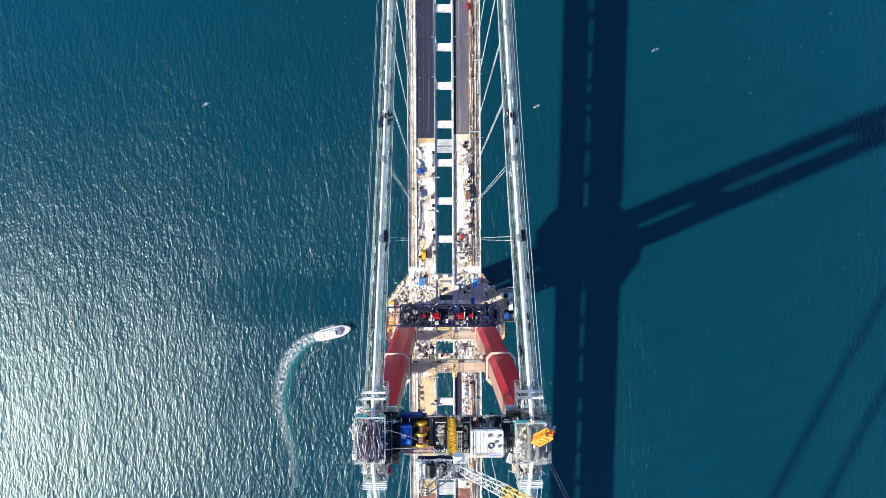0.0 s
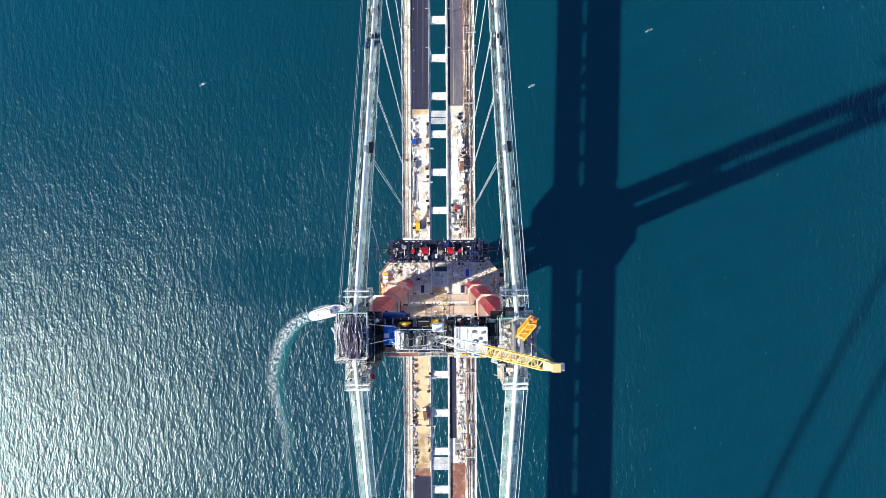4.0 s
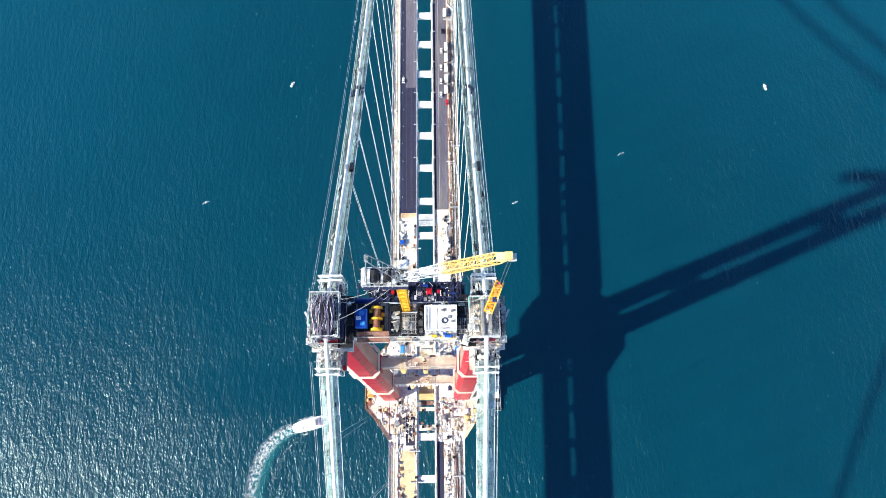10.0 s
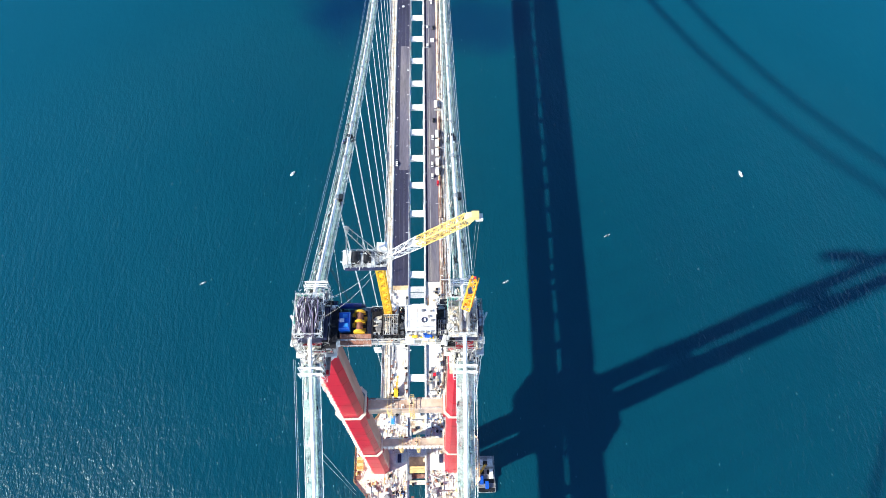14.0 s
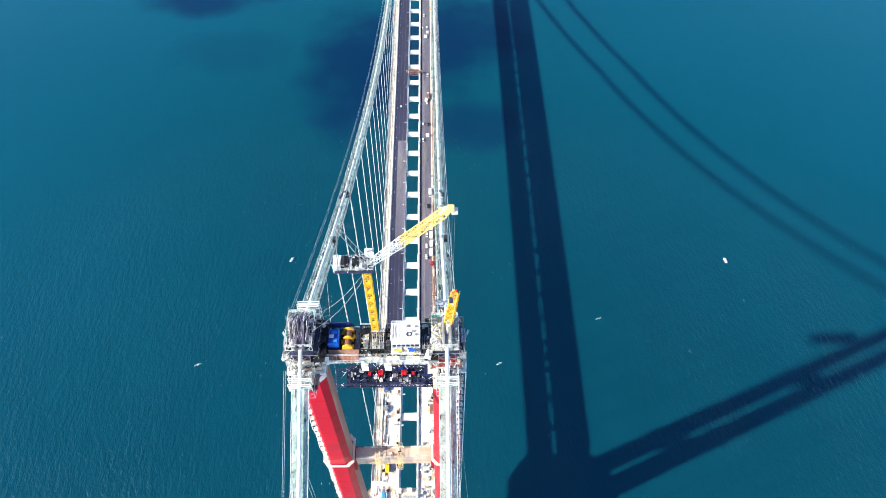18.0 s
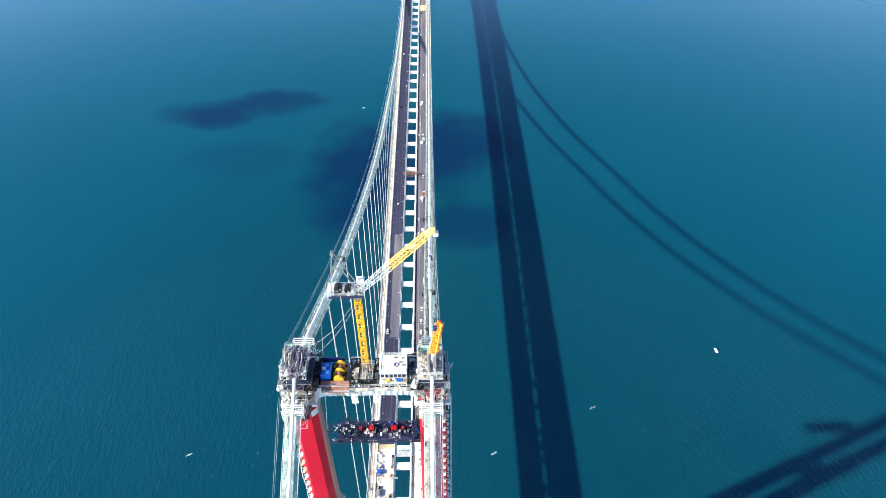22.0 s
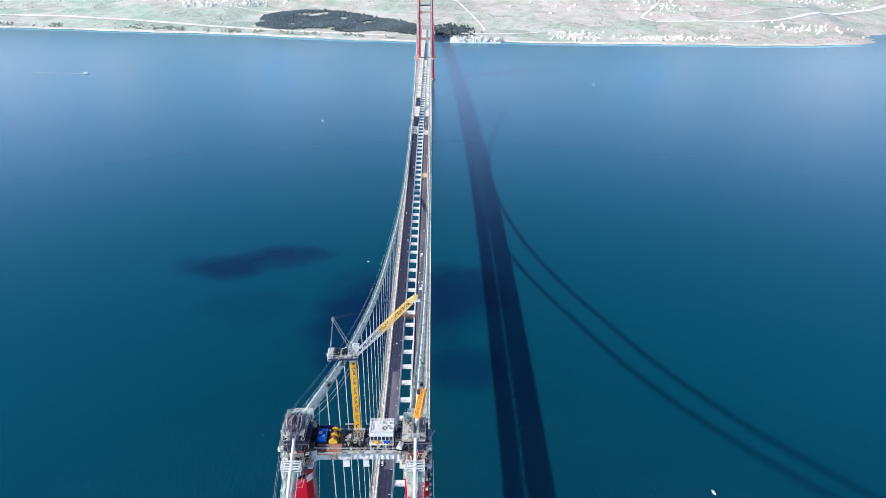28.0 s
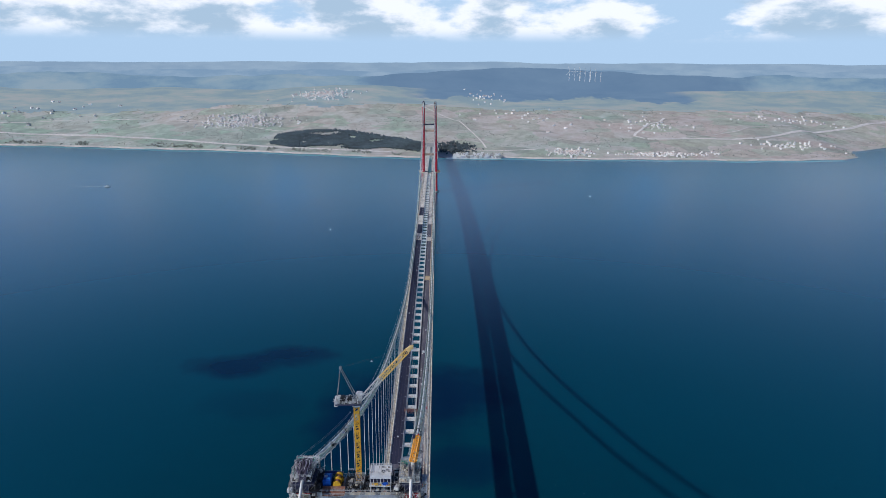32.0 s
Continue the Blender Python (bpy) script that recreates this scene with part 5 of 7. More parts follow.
# ---- fittings on the legs ----
def leg_fittings(tw, full):
    zs = [20 + 13.0 * i for i in range(22)]
    for s in (-1, 1):
        # pale sheets hung round the top of the leg
        rw = random.Random(40 + s)
        for i in range(8):
            for z in (294.5, 297.6, 300.7, 303.5, 305.3):
                if rw.random() < 0.35:
                    continue
                lo, hi = leg_ring(s, z, 0.5), leg_ring(s, z + 2.7, 0.5)
                li, hi_in = leg_ring(s, z, 0.44), leg_ring(s, z + 2.7, 0.44)
                j = (i + 1) % 8
                b = loft(BM(), [[lo[i], lo[j], li[j], li[i]], [hi[i], hi[j], hi_in[j], hi_in[i]]])
                part("scaffold_sheet", b, M[("black_mech", "galv", "cream_deck", "steel", "black_mech", "white_steel")[rw.randrange(6)]], tw)
        for z in zs:
            b = loft(BM(), [leg_ring(s, z - 0.10, 0.03), leg_ring(s, z + 0.10, 0.03)])
            part("weld_seam", b, M["red_seam"], tw)
        for z0 in (223.0, 141.0):
            b = BM()
            for z in (z0,):
                outer, inner = leg_ring(s, z, 1.25), leg_ring(s, z, 0.45)
                vo = [b.verts.new(p) for p in outer]; vi = [b.verts.new(p) for p in inner]
                vo2 = [b.verts.new((p[0], p[1], p[2] - 0.3)) for p in outer]; vi2 = [b.verts.new((p[0], p[1], p[2] - 0.3)) for p in inner]
                for i in range(8):
                    j = (i + 1) % 8
                    b.faces.new((vo[i], vo[j], vi[j], vi[i])); b.faces.new((vo2[j], vo2[i], vi2[i], vi2[j]))
                    b.faces.new((vo[j], vo[i], vo2[i], vo2[j])); b.faces.new((vi[i], vi[j], vi2[j], vi2[i]))
                for i in range(8):
                    p, q = Vector(outer[i]), Vector(outer[(i + 1) % 8])
                    bar(b, p + Vector((0, 0, 1.1)), q + Vector((0, 0, 1.1)), 0.07)
                    bar(b, p, p + Vector((0, 0, 1.1)), 0.07)
            part("ring_stage", b, M["pale_paint"], tw, "pale ring-shaped scaffold stage")
        if full:
            # climbing track with white ties on the outer face
            for i in range(46):
                z = 86 + 4.75 * i
                x = s * (leg_x(z) + 4.2 + 1.9 * (317 - z) / 313)
                hy = 4.3 + 2.9 * (317 - z) / 313
                b = BM()
                box(b, min(x - s * 1.4, x - s * 0.5), max(x - s * 1.4, x - s * 0.5), -hy - 0.3, -hy + 1.4, z - 0.2, z + 0.2)
                bar(b, (x - s * 0.9, -hy + 1.0, z), (x + s * 0.5, -hy + 1.6, z - 1.6), 0.14)
                box(b, min(x, x + s * 0.8), max(x, x + s * 0.8), -hy + 1.6, -hy + 2.8, z - 0.1, z + 0.1)
                part("track_bracket", b, M["pale_paint"] if i % 3 else M["white_paint"], tw, "pale climbing bracket")
            b = BM()
            pts = []
            for i in range(24):
                z = 80 + 9.6 * i
                x = s * (leg_x(z) + 5.6 + 1.9 * (317 - z) / 313)
                pts.append((x, -1.9 + (0.5 if i % 2 else -0.5), z))
            tube(b, pts, 0.16, 5)
            part("cable_run", b, M["white_steel"], tw)
M["red_seam"] = material("red_seam", (0.36, 0.008, 0.016), 0.5, 0, 0.1, 0.5)
leg_fittings(tower_near, True)
leg_fittings(tower_far, False)
# joints and scaffolds on the lower crossbeams of the near tower
for z0, z1 in ((212.5, 220.0), (130.0, 138.0)):
    for s in (-1, 1):
        xj = s * (leg_x(z1) - 4.9)
        bm = box(BM(), min(xj, xj - s * 1.2), max(xj, xj - s * 1.2), -3.2, 3.2, z0 - 2.6, z1 + 0.4)
        part("joint_plate", bm, M["red_seam"], tower_near, "dark red joint plate")
    for x in (-6.2, 2.6):
        bm = BM(); scaffold(bm, x - 0.8, x + 0.8, -3.4, 3.4, z0 - 3.0, z1 + 1.8, 1, 3, 4, 0.09)
        part("beam_scaffold", bm, M["pale_yellow"], tower_near, "pale yellow scaffold cage")
    bm = BM(); railing(bm, [(-14, -1.8, z1), (14, -1.8, z1)], 1.1, 0.05); railing(bm, [(-14, 1.8, z1), (14, 1.8, z1)], 1.1, 0.05)
    part("beam_rail", bm, M["galv"], tower_near)
    clutter(tower_near, "beam_gear", -5.5, 3.0, -1.5, 1.5, z1, 16, [M["cream_deck"], M["rust"], M["steel"], M["black_mech"], M["white_steel"], M["bare_deck"]], int(z0), 0.4)
    for i in range(16 if z1 < 200 else 0):
        x = -15.0 + i * 1.9
        bm = BM()
        loft(bm, [[(x, -2.0, z1 - 0.1), (x + 1.8, -2.0, z1 - 0.1), (x + 1.8, -1.95, z1), (x, -1.95, z1)], [(x + 0.5, -3.1, z1 - 1.2), (x + 1.3, -3.1, z1 - 1.2), (x + 1.3, -3.05, z1 - 1.1), (x + 0.5, -3.05, z1 - 1.1)]])
        part("edge_sheet", bm, M["bare_deck"], tower_near, "pale hanging edge sheet")
    for i in range(12):
        x = -14.0 + i * 2.3
        part("beam_plank", box(BM(), x, x + 2.1, 1.95, 2.7, z1 - 0.4, z1 - 0.2), M["cream_deck"] if i % 4 else M["rust"], tower_near, "timber stage plank")

# ---- platform where the walkways pass round the near tower ----
def rim_platform(tw_y, gear):
    for s in (-1, 1):
        t = thing("tower_walkway", (0, tw_y, 72.6), "cream walkway platform round the tower leg with orange netting", "walkway platform", "tower walkways")
        o = [(22.9, 30), (31, 20.5), (37.5, 12.5), (37.5, -11), (32, -17), (22.9, -30)]
        o = [(s * x, y) for x, y in o]
        if s > 0:
            o = o[::-1]
        part("deck_plate", prism(BM(), o, -1.0, 0.35), M["cream_deck"], t)
        for (ax, ay), (bx, by) in zip(o, o[1:]):
            b = BM()
            railing(b, [(ax, ay, 0.35), (bx, by, 0.35)], 1.3, 0.07, 2, 2.0)
            part("edge_rail", b, M["pale_yellow"], t)
            b = BM()
            d = Vector((bx - ax, by - ay, 0)).normalized()
            nrm = Vector((-d.y, d.x, 0)) * 0.06
            a_, b_ = Vector((ax, ay, 0.35)), Vector((bx, by, 0.35))
            vs = [b.verts.new(p) for p in (a_ - nrm, b_ - nrm, b_ + nrm, a_ + nrm)]
            vt = [b.verts.new(p + Vector((0, 0, 1.1))) for p in (a_ - nrm, b_ - nrm, b_ + nrm, a_ + nrm)]
            b.faces.new(vt)
            for i in range(4):
                b.faces.new((vs[i], vs[(i + 1) % 4], vt[(i + 1) % 4], vt[i]))
            part("edge_net", b, M["orange_net"], t, "orange edge netting")
        # joists under the overhang
        for y in (-9, -3, 3, 9):
            part("joist", box(BM(), min(s * 23, s * 37.4), max(s * 23, s * 37.4), y - 0.2, y + 0.2, -1.8, -1.0), M["steel"], t)
        # raised side bay
        part("side_bay", box(BM(), min(s * 33.5, s * 37.0), max(s * 33.5, s * 37.0), -9.5, 5.5, 0.35, 0.75), M["rust"] if s < 0 else M["steel"], t, "brown planked side bay")
        if gear:
            clutter(t, "gear_case", min(s * 24, s * 31), max(s * 24, s * 31), 12, 24, 0.35, 26, [M["white_paint"], M["cream_deck"], M["steel"], M["galv"], M["black_mech"], M["pale_yellow"]], 201 + s, 1.2)
            clutter(t, "gear_case", min(s * 24, s * 30), max(s * 24, s * 30), -20, -12, 0.35, 26, [M["white_paint"], M["cream_deck"], M["steel"], M["galv"], M["rust"], M["pale_yellow"]], 211 + s, 1.2)
            clutter(t, "gear_case", min(s * 33, s * 36.5), max(s * 33, s * 36.5), -9, 9, 0.75, 14, [M["white_paint"], M["orange_net"], M["steel"], M["pale_yellow"]], 221 + s, 0.9)
rim_platform(0, True)
rim_platform(SPAN, False)

# ---- covers in the middle gap by the tower ----
for y0, y1, mt, lab in ((16, 30, "cream_deck", "cream plank cover"), (3, 13, "galv", "grey sheet cover"), (-6.5, -2.5, "pale_yellow", "tan timber cover"), (-9.5, -7, "rust", "brown timber cover"), (-13, -10.5, "cream_deck", "cream plank cover"), (-24.5, -21, "cream_deck", "cream plank cover"), (105.5, 109.5, "galv", "grey sheet cover"), (110, 114, "galv", "grey sheet cover"), (-112, -104, "galv", "grey sheet cover")):
    k = max(2, int((y1 - y0) / 1.2))
    for i in range(k):
        a = y0 + (y1 - y0) * i / k
        part("gap_plank", box(BM(), -4.85, 4.85, a, a + (y1 - y0) / k - 0.08, deck_z(y0) + 0.1, deck_z(y0) + 0.32), M[mt], deck, lab)

# ---- patches of surfacing ----
strip("asphalt_patch", -12.6, -7.2, -33, -16, 0.14, M["asphalt"], "patch of dark asphalt", 6)
strip("asphalt_lane", -16.2, -6.2, -420, -116, 0.14, M["asphalt"], "fresh dark asphalt")
strip("primed_strip", -16.2, -6.2, -116, -111, 0.15, M["rust"], "reddish primed strip", 3)
strip("primed_strip", 6.4, 15.4, -420, -108, 0.12, M["rust"], "reddish primed deck")
strip("grey_mat", 9.2, 14.0, -103, -92, 0.14, M["steel"], "grey mat", 6)
strip("primed_strip", 6.3, 15.4, 112.5, 117, 0.13, M["pale_paint"], "pinkish primed strip", 3)
strip("primed_strip", -16.6, -5.9, 111.6, 114.8, 0.13, M["sand_deck"], "tan primed strip", 3)
strip("bare_patch", 6.4, 15.4, 850, 873, 0.2, M["sand_deck"], "tan bare patch", 8)
# pale bare deck; the long far stretches also paint in the haze
for k, (x0, x1, y0, y1) in enumerate(((-16.4, -6, 1105, 1160), (6.4, 15.2, 1098, 1130), (-16.4, -6, 1240, 1330), (-16.4, -6, 1420, 2010), (6.4, 15.2, 1240, 2010))):
    strip("bare_patch", x0, x1, y0, y1, 0.2, M["bare_deck"], "pale dusty patch with far haze painted in")
strip("worn_strip", -13.4, -6.4, 208, 330, 0.115, M["asphalt_old"], "dusty worn half of the lane")
# lines along the road
for x, mt, w in ((-16.75, "white_paint", 0.10), (-12.6, "asphalt_old", 0.06), (-9.6, "asphalt_old", 0.10), (-8.9, "asphalt_old", 0.05), (-5.9, "bright_red", 0.05), (9.6, "concrete", 0.12), (15.6, "rust", 0.15), (7.0, "asphalt", 0.5)):
    strip("lane_line", x - w, x + w, 118, 1990, 0.13, M[mt], "thin line along the lane")
for x, w, h, mt in ((-20.9, 0.10, 0.5, "galv"), (-19.3, 0.2, 0.34, "steel"), (-17.6, 0.15, 0.9, "white_steel"), (-22.7, 0.1, 1.3, "white_steel"), (22.7, 0.1, 1.3, "white_steel"), (17.2, 0.25, 0.5, "rust"), (18.4, 0.15, 0.6, "black_mech"), (19.9, 0.12, 0.9, "galv"), (21.2, 0.25, 0.45, "steel")):
    for y0, y1 in ((34, 1990), (-420, -31)):
        strip("service_pipe" if h < 1 else "parapet", x - w, x + w, y0, y1, h, M[mt], "")
# snaking hoses on the right-hand walkway
rnd = random.Random(9)
for k in range(9):
    bm = BM()
    x0 = 16.2 + k * 0.65
    pts = [(x0 + 0.5 * math.sin(y * 0.13 + k) + rnd.uniform(-0.35, 0.35), y, deck_z(y) + 0.45) for y in range(-118, 262, 5) if not -32 < y < 34]
    a = [p for p in pts if p[1] < 0]; c = [p for p in pts if p[1] > 0]
    tube(bm, a, 0.09, 5); tube(bm, c, 0.09, 5)
    hose = thing("hose_line", (0, 0, 0), "dark hose snaking along the walkway", "hose", "walkway hoses")
    part("hose", bm, M["black_mech"] if k % 2 else M["rust"], hose)

# ---- loose things on the deck ----
def pallet_stack(mt):
    t = thing("pallet_stack", (0, 0, 0), "stack of site material on a timber pallet", "pallet", "deck pallets")
    b = BM()
    for i in range(5):
        box(b, -0.9, 0.9, -0.7 + i * 0.3, -0.5 + i * 0.3, 0.12, 0.2)
    part("pallet", b, M["sand_deck"], t)
    b = BM(); loft(b, [[(-0.85, -0.65, 0.2), (0.85, -0.65, 0.2), (0.85, 0.65, 0.2), (-0.85, 0.65, 0.2)], [(-0.85, -0.65, 1.0), (0.85, -0.65, 1.0), (0.85, 0.65, 1.0), (-0.85, 0.65, 1.0)], [(-0.7, -0.5, 1.2), (0.7, -0.5, 1.2), (0.7, 0.5, 1.2), (-0.7, 0.5, 1.2)]])
    part("load", b, M[mt], t)
    return t
def cable_drum():
    t = thing("cable_drum", (0, 0, 0), "timber cable drum lying on the deck", "cable drum", "deck drums")
    for x in (-0.7, 0.7):
        b = BM(); cyl(b, (x, 0, 1.0), (1, 0, 0), 1.0, 0.08, 14); part("flange", b, M["sand_deck"], t)
    b = BM(); cyl(b, (0, 0, 1.0), (1, 0, 0), 0.7, 0.62, 14); part("winding", b, M["black_mech"], t)
    return t
def pipe_bundle():
    t = thing("pipe_bundle", (0, 0, 0), "bundle of steel pipes lying on the deck", "pipes", "deck pipes")
    for i, (x, z) in enumerate(((-0.4, 0.22), (0, 0.22), (0.4, 0.22), (-0.2, 0.58), (0.2, 0.58))):
        b = BM(); cyl(b, (x, 0, z), (0, 1, 0), 0.2, 3.2, 8); part("pipe", b, M["galv"] if i % 2 else M["steel"], t)
    return t
def toolbox(mt):
    t = thing("tool_container", (0, 0, 0), "steel tool container on the deck", "container", "deck containers")
    b = BM(); loft(b, [[(-1.2, -1.5, 0.1), (1.2, -1.5, 0.1), (1.2, 1.5, 0.1), (-1.2, 1.5, 0.1)], [(-1.2, -1.5, 2.2), (1.2, -1.5, 2.2), (1.2, 1.5, 2.2), (-1.2, 1.5, 2.2)], [(-1.1, -1.4, 2.3), (1.1, -1.4, 2.3), (1.1, 1.4, 2.3), (-1.1, 1.4, 2.3)]]); part("body", b, M[mt], t)
    b = BM(); box(b, -0.9, 0.9, -1.56, -1.5, 0.3, 2.0); part("door", b, M["steel"], t)
    return t
def barrel(mt):
    t = thing("barrel", (0, 0, 0), "white weighted traffic barrel beside the lane", "barrel", "lane barrels")
    b = BM(); loft(b, [[(r * math.cos(a * math.pi / 6), r * math.sin(a * math.pi / 6), z) for a in range(12)] for r, z in ((0.55, 0), (0.6, 0.4), (0.55, 0.8), (0.5, 1.25))]); part("drum", b, M[mt], t)
    b = BM(); cyl(b, (0, 0, 0.85), (0, 0, 1), 0.6, 0.1, 12); part("band", b, M["bright_red"], t)
    return t
protos = [pallet_stack("white_paint"), pallet_stack("rust"), pallet_stack("steel"), cable_drum(), pipe_bundle(), toolbox("white_paint"), toolbox("steel"), pallet_stack("black_mech"), toolbox("blue_paint")]
rnd = random.Random(77)
def scatter(count, x0, x1, y0, y1, pick):
    for i in range(count):
        p = protos[pick[rnd.randrange(len(pick))]]
        y = rnd.uniform(y0, y1)
        copy_thing(p, pose(rnd.uniform(x0, x1), y, deck_z(y) + 0.24, 0, 0, rnd.choice((0, 90, rnd.uniform(0, 180)))))
scatter(16, -16.5, -14.5, 36, 112, (0, 1, 4, 7))
scatter(16, -7.6, -6.2, 36, 108, (1, 2, 4, 7))
scatter(26, 12.5, 16.0, 36, 112, (0, 2, 3, 4, 5, 7))
scatter(10, 8.0, 11.0, 36, 60, (2, 7, 4))
scatter(22, -19.5, 19.0, 6, 29, (0, 1, 2, 3, 4, 5, 6, 7))
scatter(30, -18.5, 18.5, -29, -6, (0, 1, 2, 3, 4, 6, 7))
scatter(14, -17.6, -15.6, -112, -33, (1, 7, 4, 2))
scatter(10, -7.4, -6.0, -100, -34, (7, 4, 2))
scatter(16, 16.0, 20.5, -112, -33, (3, 4, 7, 2))
scatter(5, -21.5, -18.0, 40, 300, (0, 2))
scatter(10, 16.0, 21.5, 116, 320, (0, 4, 4, 2))
scatter(14, -16, -6, 1105, 1150, (0, 5, 6, 2)); scatter(12, 6, 20, 1100, 1145, (0, 5, 3, 2)); scatter(24, -16, 16, 1250, 1980, (0, 5, 6, 1))
scatter(2, -15.5, -7, 300, 420, (0, 2)); scatter(10, 8, 14.5, 260, 700, (0, 5))
for i, p in enumerate(protos):
    y = 38 + 7 * i
    p.location = (15.2 if i % 2 else -15.4, y, deck_z(y) + 0.24)
bar0 = barrel("white_paint"); bar0.location = (12.2, -34, deck_z(-34) + 0.05)
for i in range(1, 19):
    y = -34 - 2.75 * i
    if i in (6, 12):
        continue
    copy_thing(bar0, pose(12.2 + 0.25 * math.sin(i * 2.1), y, deck_z(y) + 0.05))
for i in range(9):
    y = -50 - 8.3 * i
    copy_thing(bar0, pose(-16.3, y, deck_z(y) + 0.3))

tow = thing("scaffold_tower", (-33.8, -1.0, 73.0), "yellow scaffold tower on the walkway platform", "scaffold")
bm = BM(); scaffold(bm, -1.8, 1.8, -3.6, 3.6, 0, 6.0, 2, 3, 3, 0.10); part("frame", bm, M["pale_yellow"], tow)
for i in range(4):
    part("board", box(BM(), -1.7, 1.7, -3.4 + i * 1.75, -1.9 + i * 1.75, 6.0, 6.12), M["pale_yellow"] if i % 2 else M["orange_net"], tow)
for yy in (7.2, 9.6, 11.6):
    hut = thing("site_hut", (-33.6, yy, 73.0), "small white site hut on the walkway platform", "hut", "platform huts")
    bm = BM(); box(bm, -1.4, 1.4, -0.8, 0.8, 0, 2.5); part("body", bm, M["white_paint"], hut)
    part("roof", box(BM(), -1.5, 1.5, -0.9, 0.9, 2.5, 2.65), M["white_steel"] if yy < 10 else M["yellow_paint"], hut)

# ---- small site material round the tower ----
def plank_pile(mt):
    t = thing("plank_pile", (0, 0, 0), "loose pile of scaffold planks on the deck", "planks", "plank piles")
    for i in range(4):
        o = part("plank", box(BM(), -0.14, 0.14, -1.9, 1.9, 0, 0.07), M[mt], t)
        o.location = (-0.45 + i * 0.3, 0.1 * (i % 2), 0.02 + 0.075 * (i % 2)); o.rotation_euler = (0, 0, 0.06 * (i - 1.5))
    return t
def crate(mt):
    t = thing("crate", (0, 0, 0), "small slatted crate on the deck", "crate", "deck crates")
    part("body", box(BM(), -0.55, 0.55, -0.45, 0.45, 0, 0.75), M[mt], t)
    for x in (-0.4, 0, 0.4):
        part("slat", box(BM(), x - 0.12, x + 0.12, -0.5, 0.5, 0.75, 0.81), M["sand_deck"], t)
    return t
def tarp_heap(mt):
    t = thing("tarp_heap", (0, 0, 0), "crumpled tarpaulin over site material", "tarpaulin", "deck tarpaulins")
    b = BM()
    rings = []
    for rr_, z in ((1.05, 0), (0.88, 0.3), (0.55, 0.5), (0.2, 0.58)):
        rings.append([(rr_ * (1 + 0.22 * math.sin(a * 2.3 + z * 5)) * math.cos(a * math.pi / 6), rr_ * 0.75 * (1 + 0.2 * math.cos(a * 1.7 + z * 3)) * math.sin(a * math.pi / 6), z) for a in range(12)])
    loft(b, rings)
    part("sheet", b, M[mt], t)
    return t
def bottle_rack():
    t = thing("gas_rack", (0, 0, 0), "rack of gas bottles on the deck", "gas bottles", "gas bottle racks")
    part("rack", box(BM(), -0.8, 0.8, -0.5, 0.5, 0, 0.12), M["steel"], t)
    for i in range(6):
        b = BM(); cyl(b, (-0.55 + 0.55 * (i % 3), -0.25 + 0.5 * (i // 3), 0.85), (0, 0, 1), 0.19, 0.73, 8); part("bottle", b, M["light_blue"] if i % 2 else M["rust"], t)
    return t
small = [plank_pile("sand_deck"), plank_pile("bare_deck"), crate("rust"), crate("steel"), tarp_heap("white_paint"), crate("black_mech"), crate("white_paint"), bottle_rack(), plank_pile("galv"), tarp_heap("steel")]
rnd = random.Random(123)
for i, p in enumerate(small):
    y = 9 + 2.2 * i
    p.location = (8.2 + (i % 3) * 3.1, y, deck_z(y) + 0.24)
def litter(count, x0, x1, y0, y1):
    for i in range(count):
        y = rnd.uniform(y0, y1)
        copy_thing(small[rnd.randrange(len(small))], pose(rnd.uniform(x0, x1), y, deck_z(y) + 0.24, 0, 0, rnd.uniform(0, 180)))
for x0, x1 in ((-22, -5.6), (5.6, 22)):
    litter(18, x0, x1, -30, -5); litter(20, x0, x1, 5, 30)
litter(16, 12.5, 16, -110, -32); litter(14, -17, -14.5, -110, -32); litter(22, 11, 16, 34, 110); litter(18, -16.5, -13.5, 34, 110)

# ---- fine debris that nobody could count ----
def debris_material():
    ma = bpy.data.materials.new("site_debris"); ma.use_nodes = True
    n, l = ma.node_tree.nodes, ma.node_tree.links
    g = n.new("ShaderNodeNewGeometry"); r = n.new("ShaderNodeValToRGB"); r.color_ramp.interpolation = "CONSTANT"
    tones = ((0.0, (0.80, 0.78, 0.74)), (0.3, (0.68, 0.58, 0.44)), (0.5, (0.03, 0.03, 0.035)), (0.57, (0.40, 0.39, 0.38)), (0.68, (0.30, 0.16, 0.11)), (0.73, (0.80, 0.80, 0.79)), (0.93, (0.10, 0.09, 0.13)), (0.97, (0.72, 0.42, 0.08)))
    while len(r.color_ramp.elements) < len(tones):
        r.color_ramp.elements.new(0.5)
    for e, (q, c) in zip(r.color_ramp.elements, tones):
        e.position, e.color = q, (*c, 1)
    l.new(g.outputs["Random Per Island"], r.inputs[0]); l.new(r.outputs[0], n["Principled BSDF"].inputs["Base Color"])
    n["Principled BSDF"].inputs["Roughness"].default_value = 0.7
    return ma
M["debris"] = debris_material()
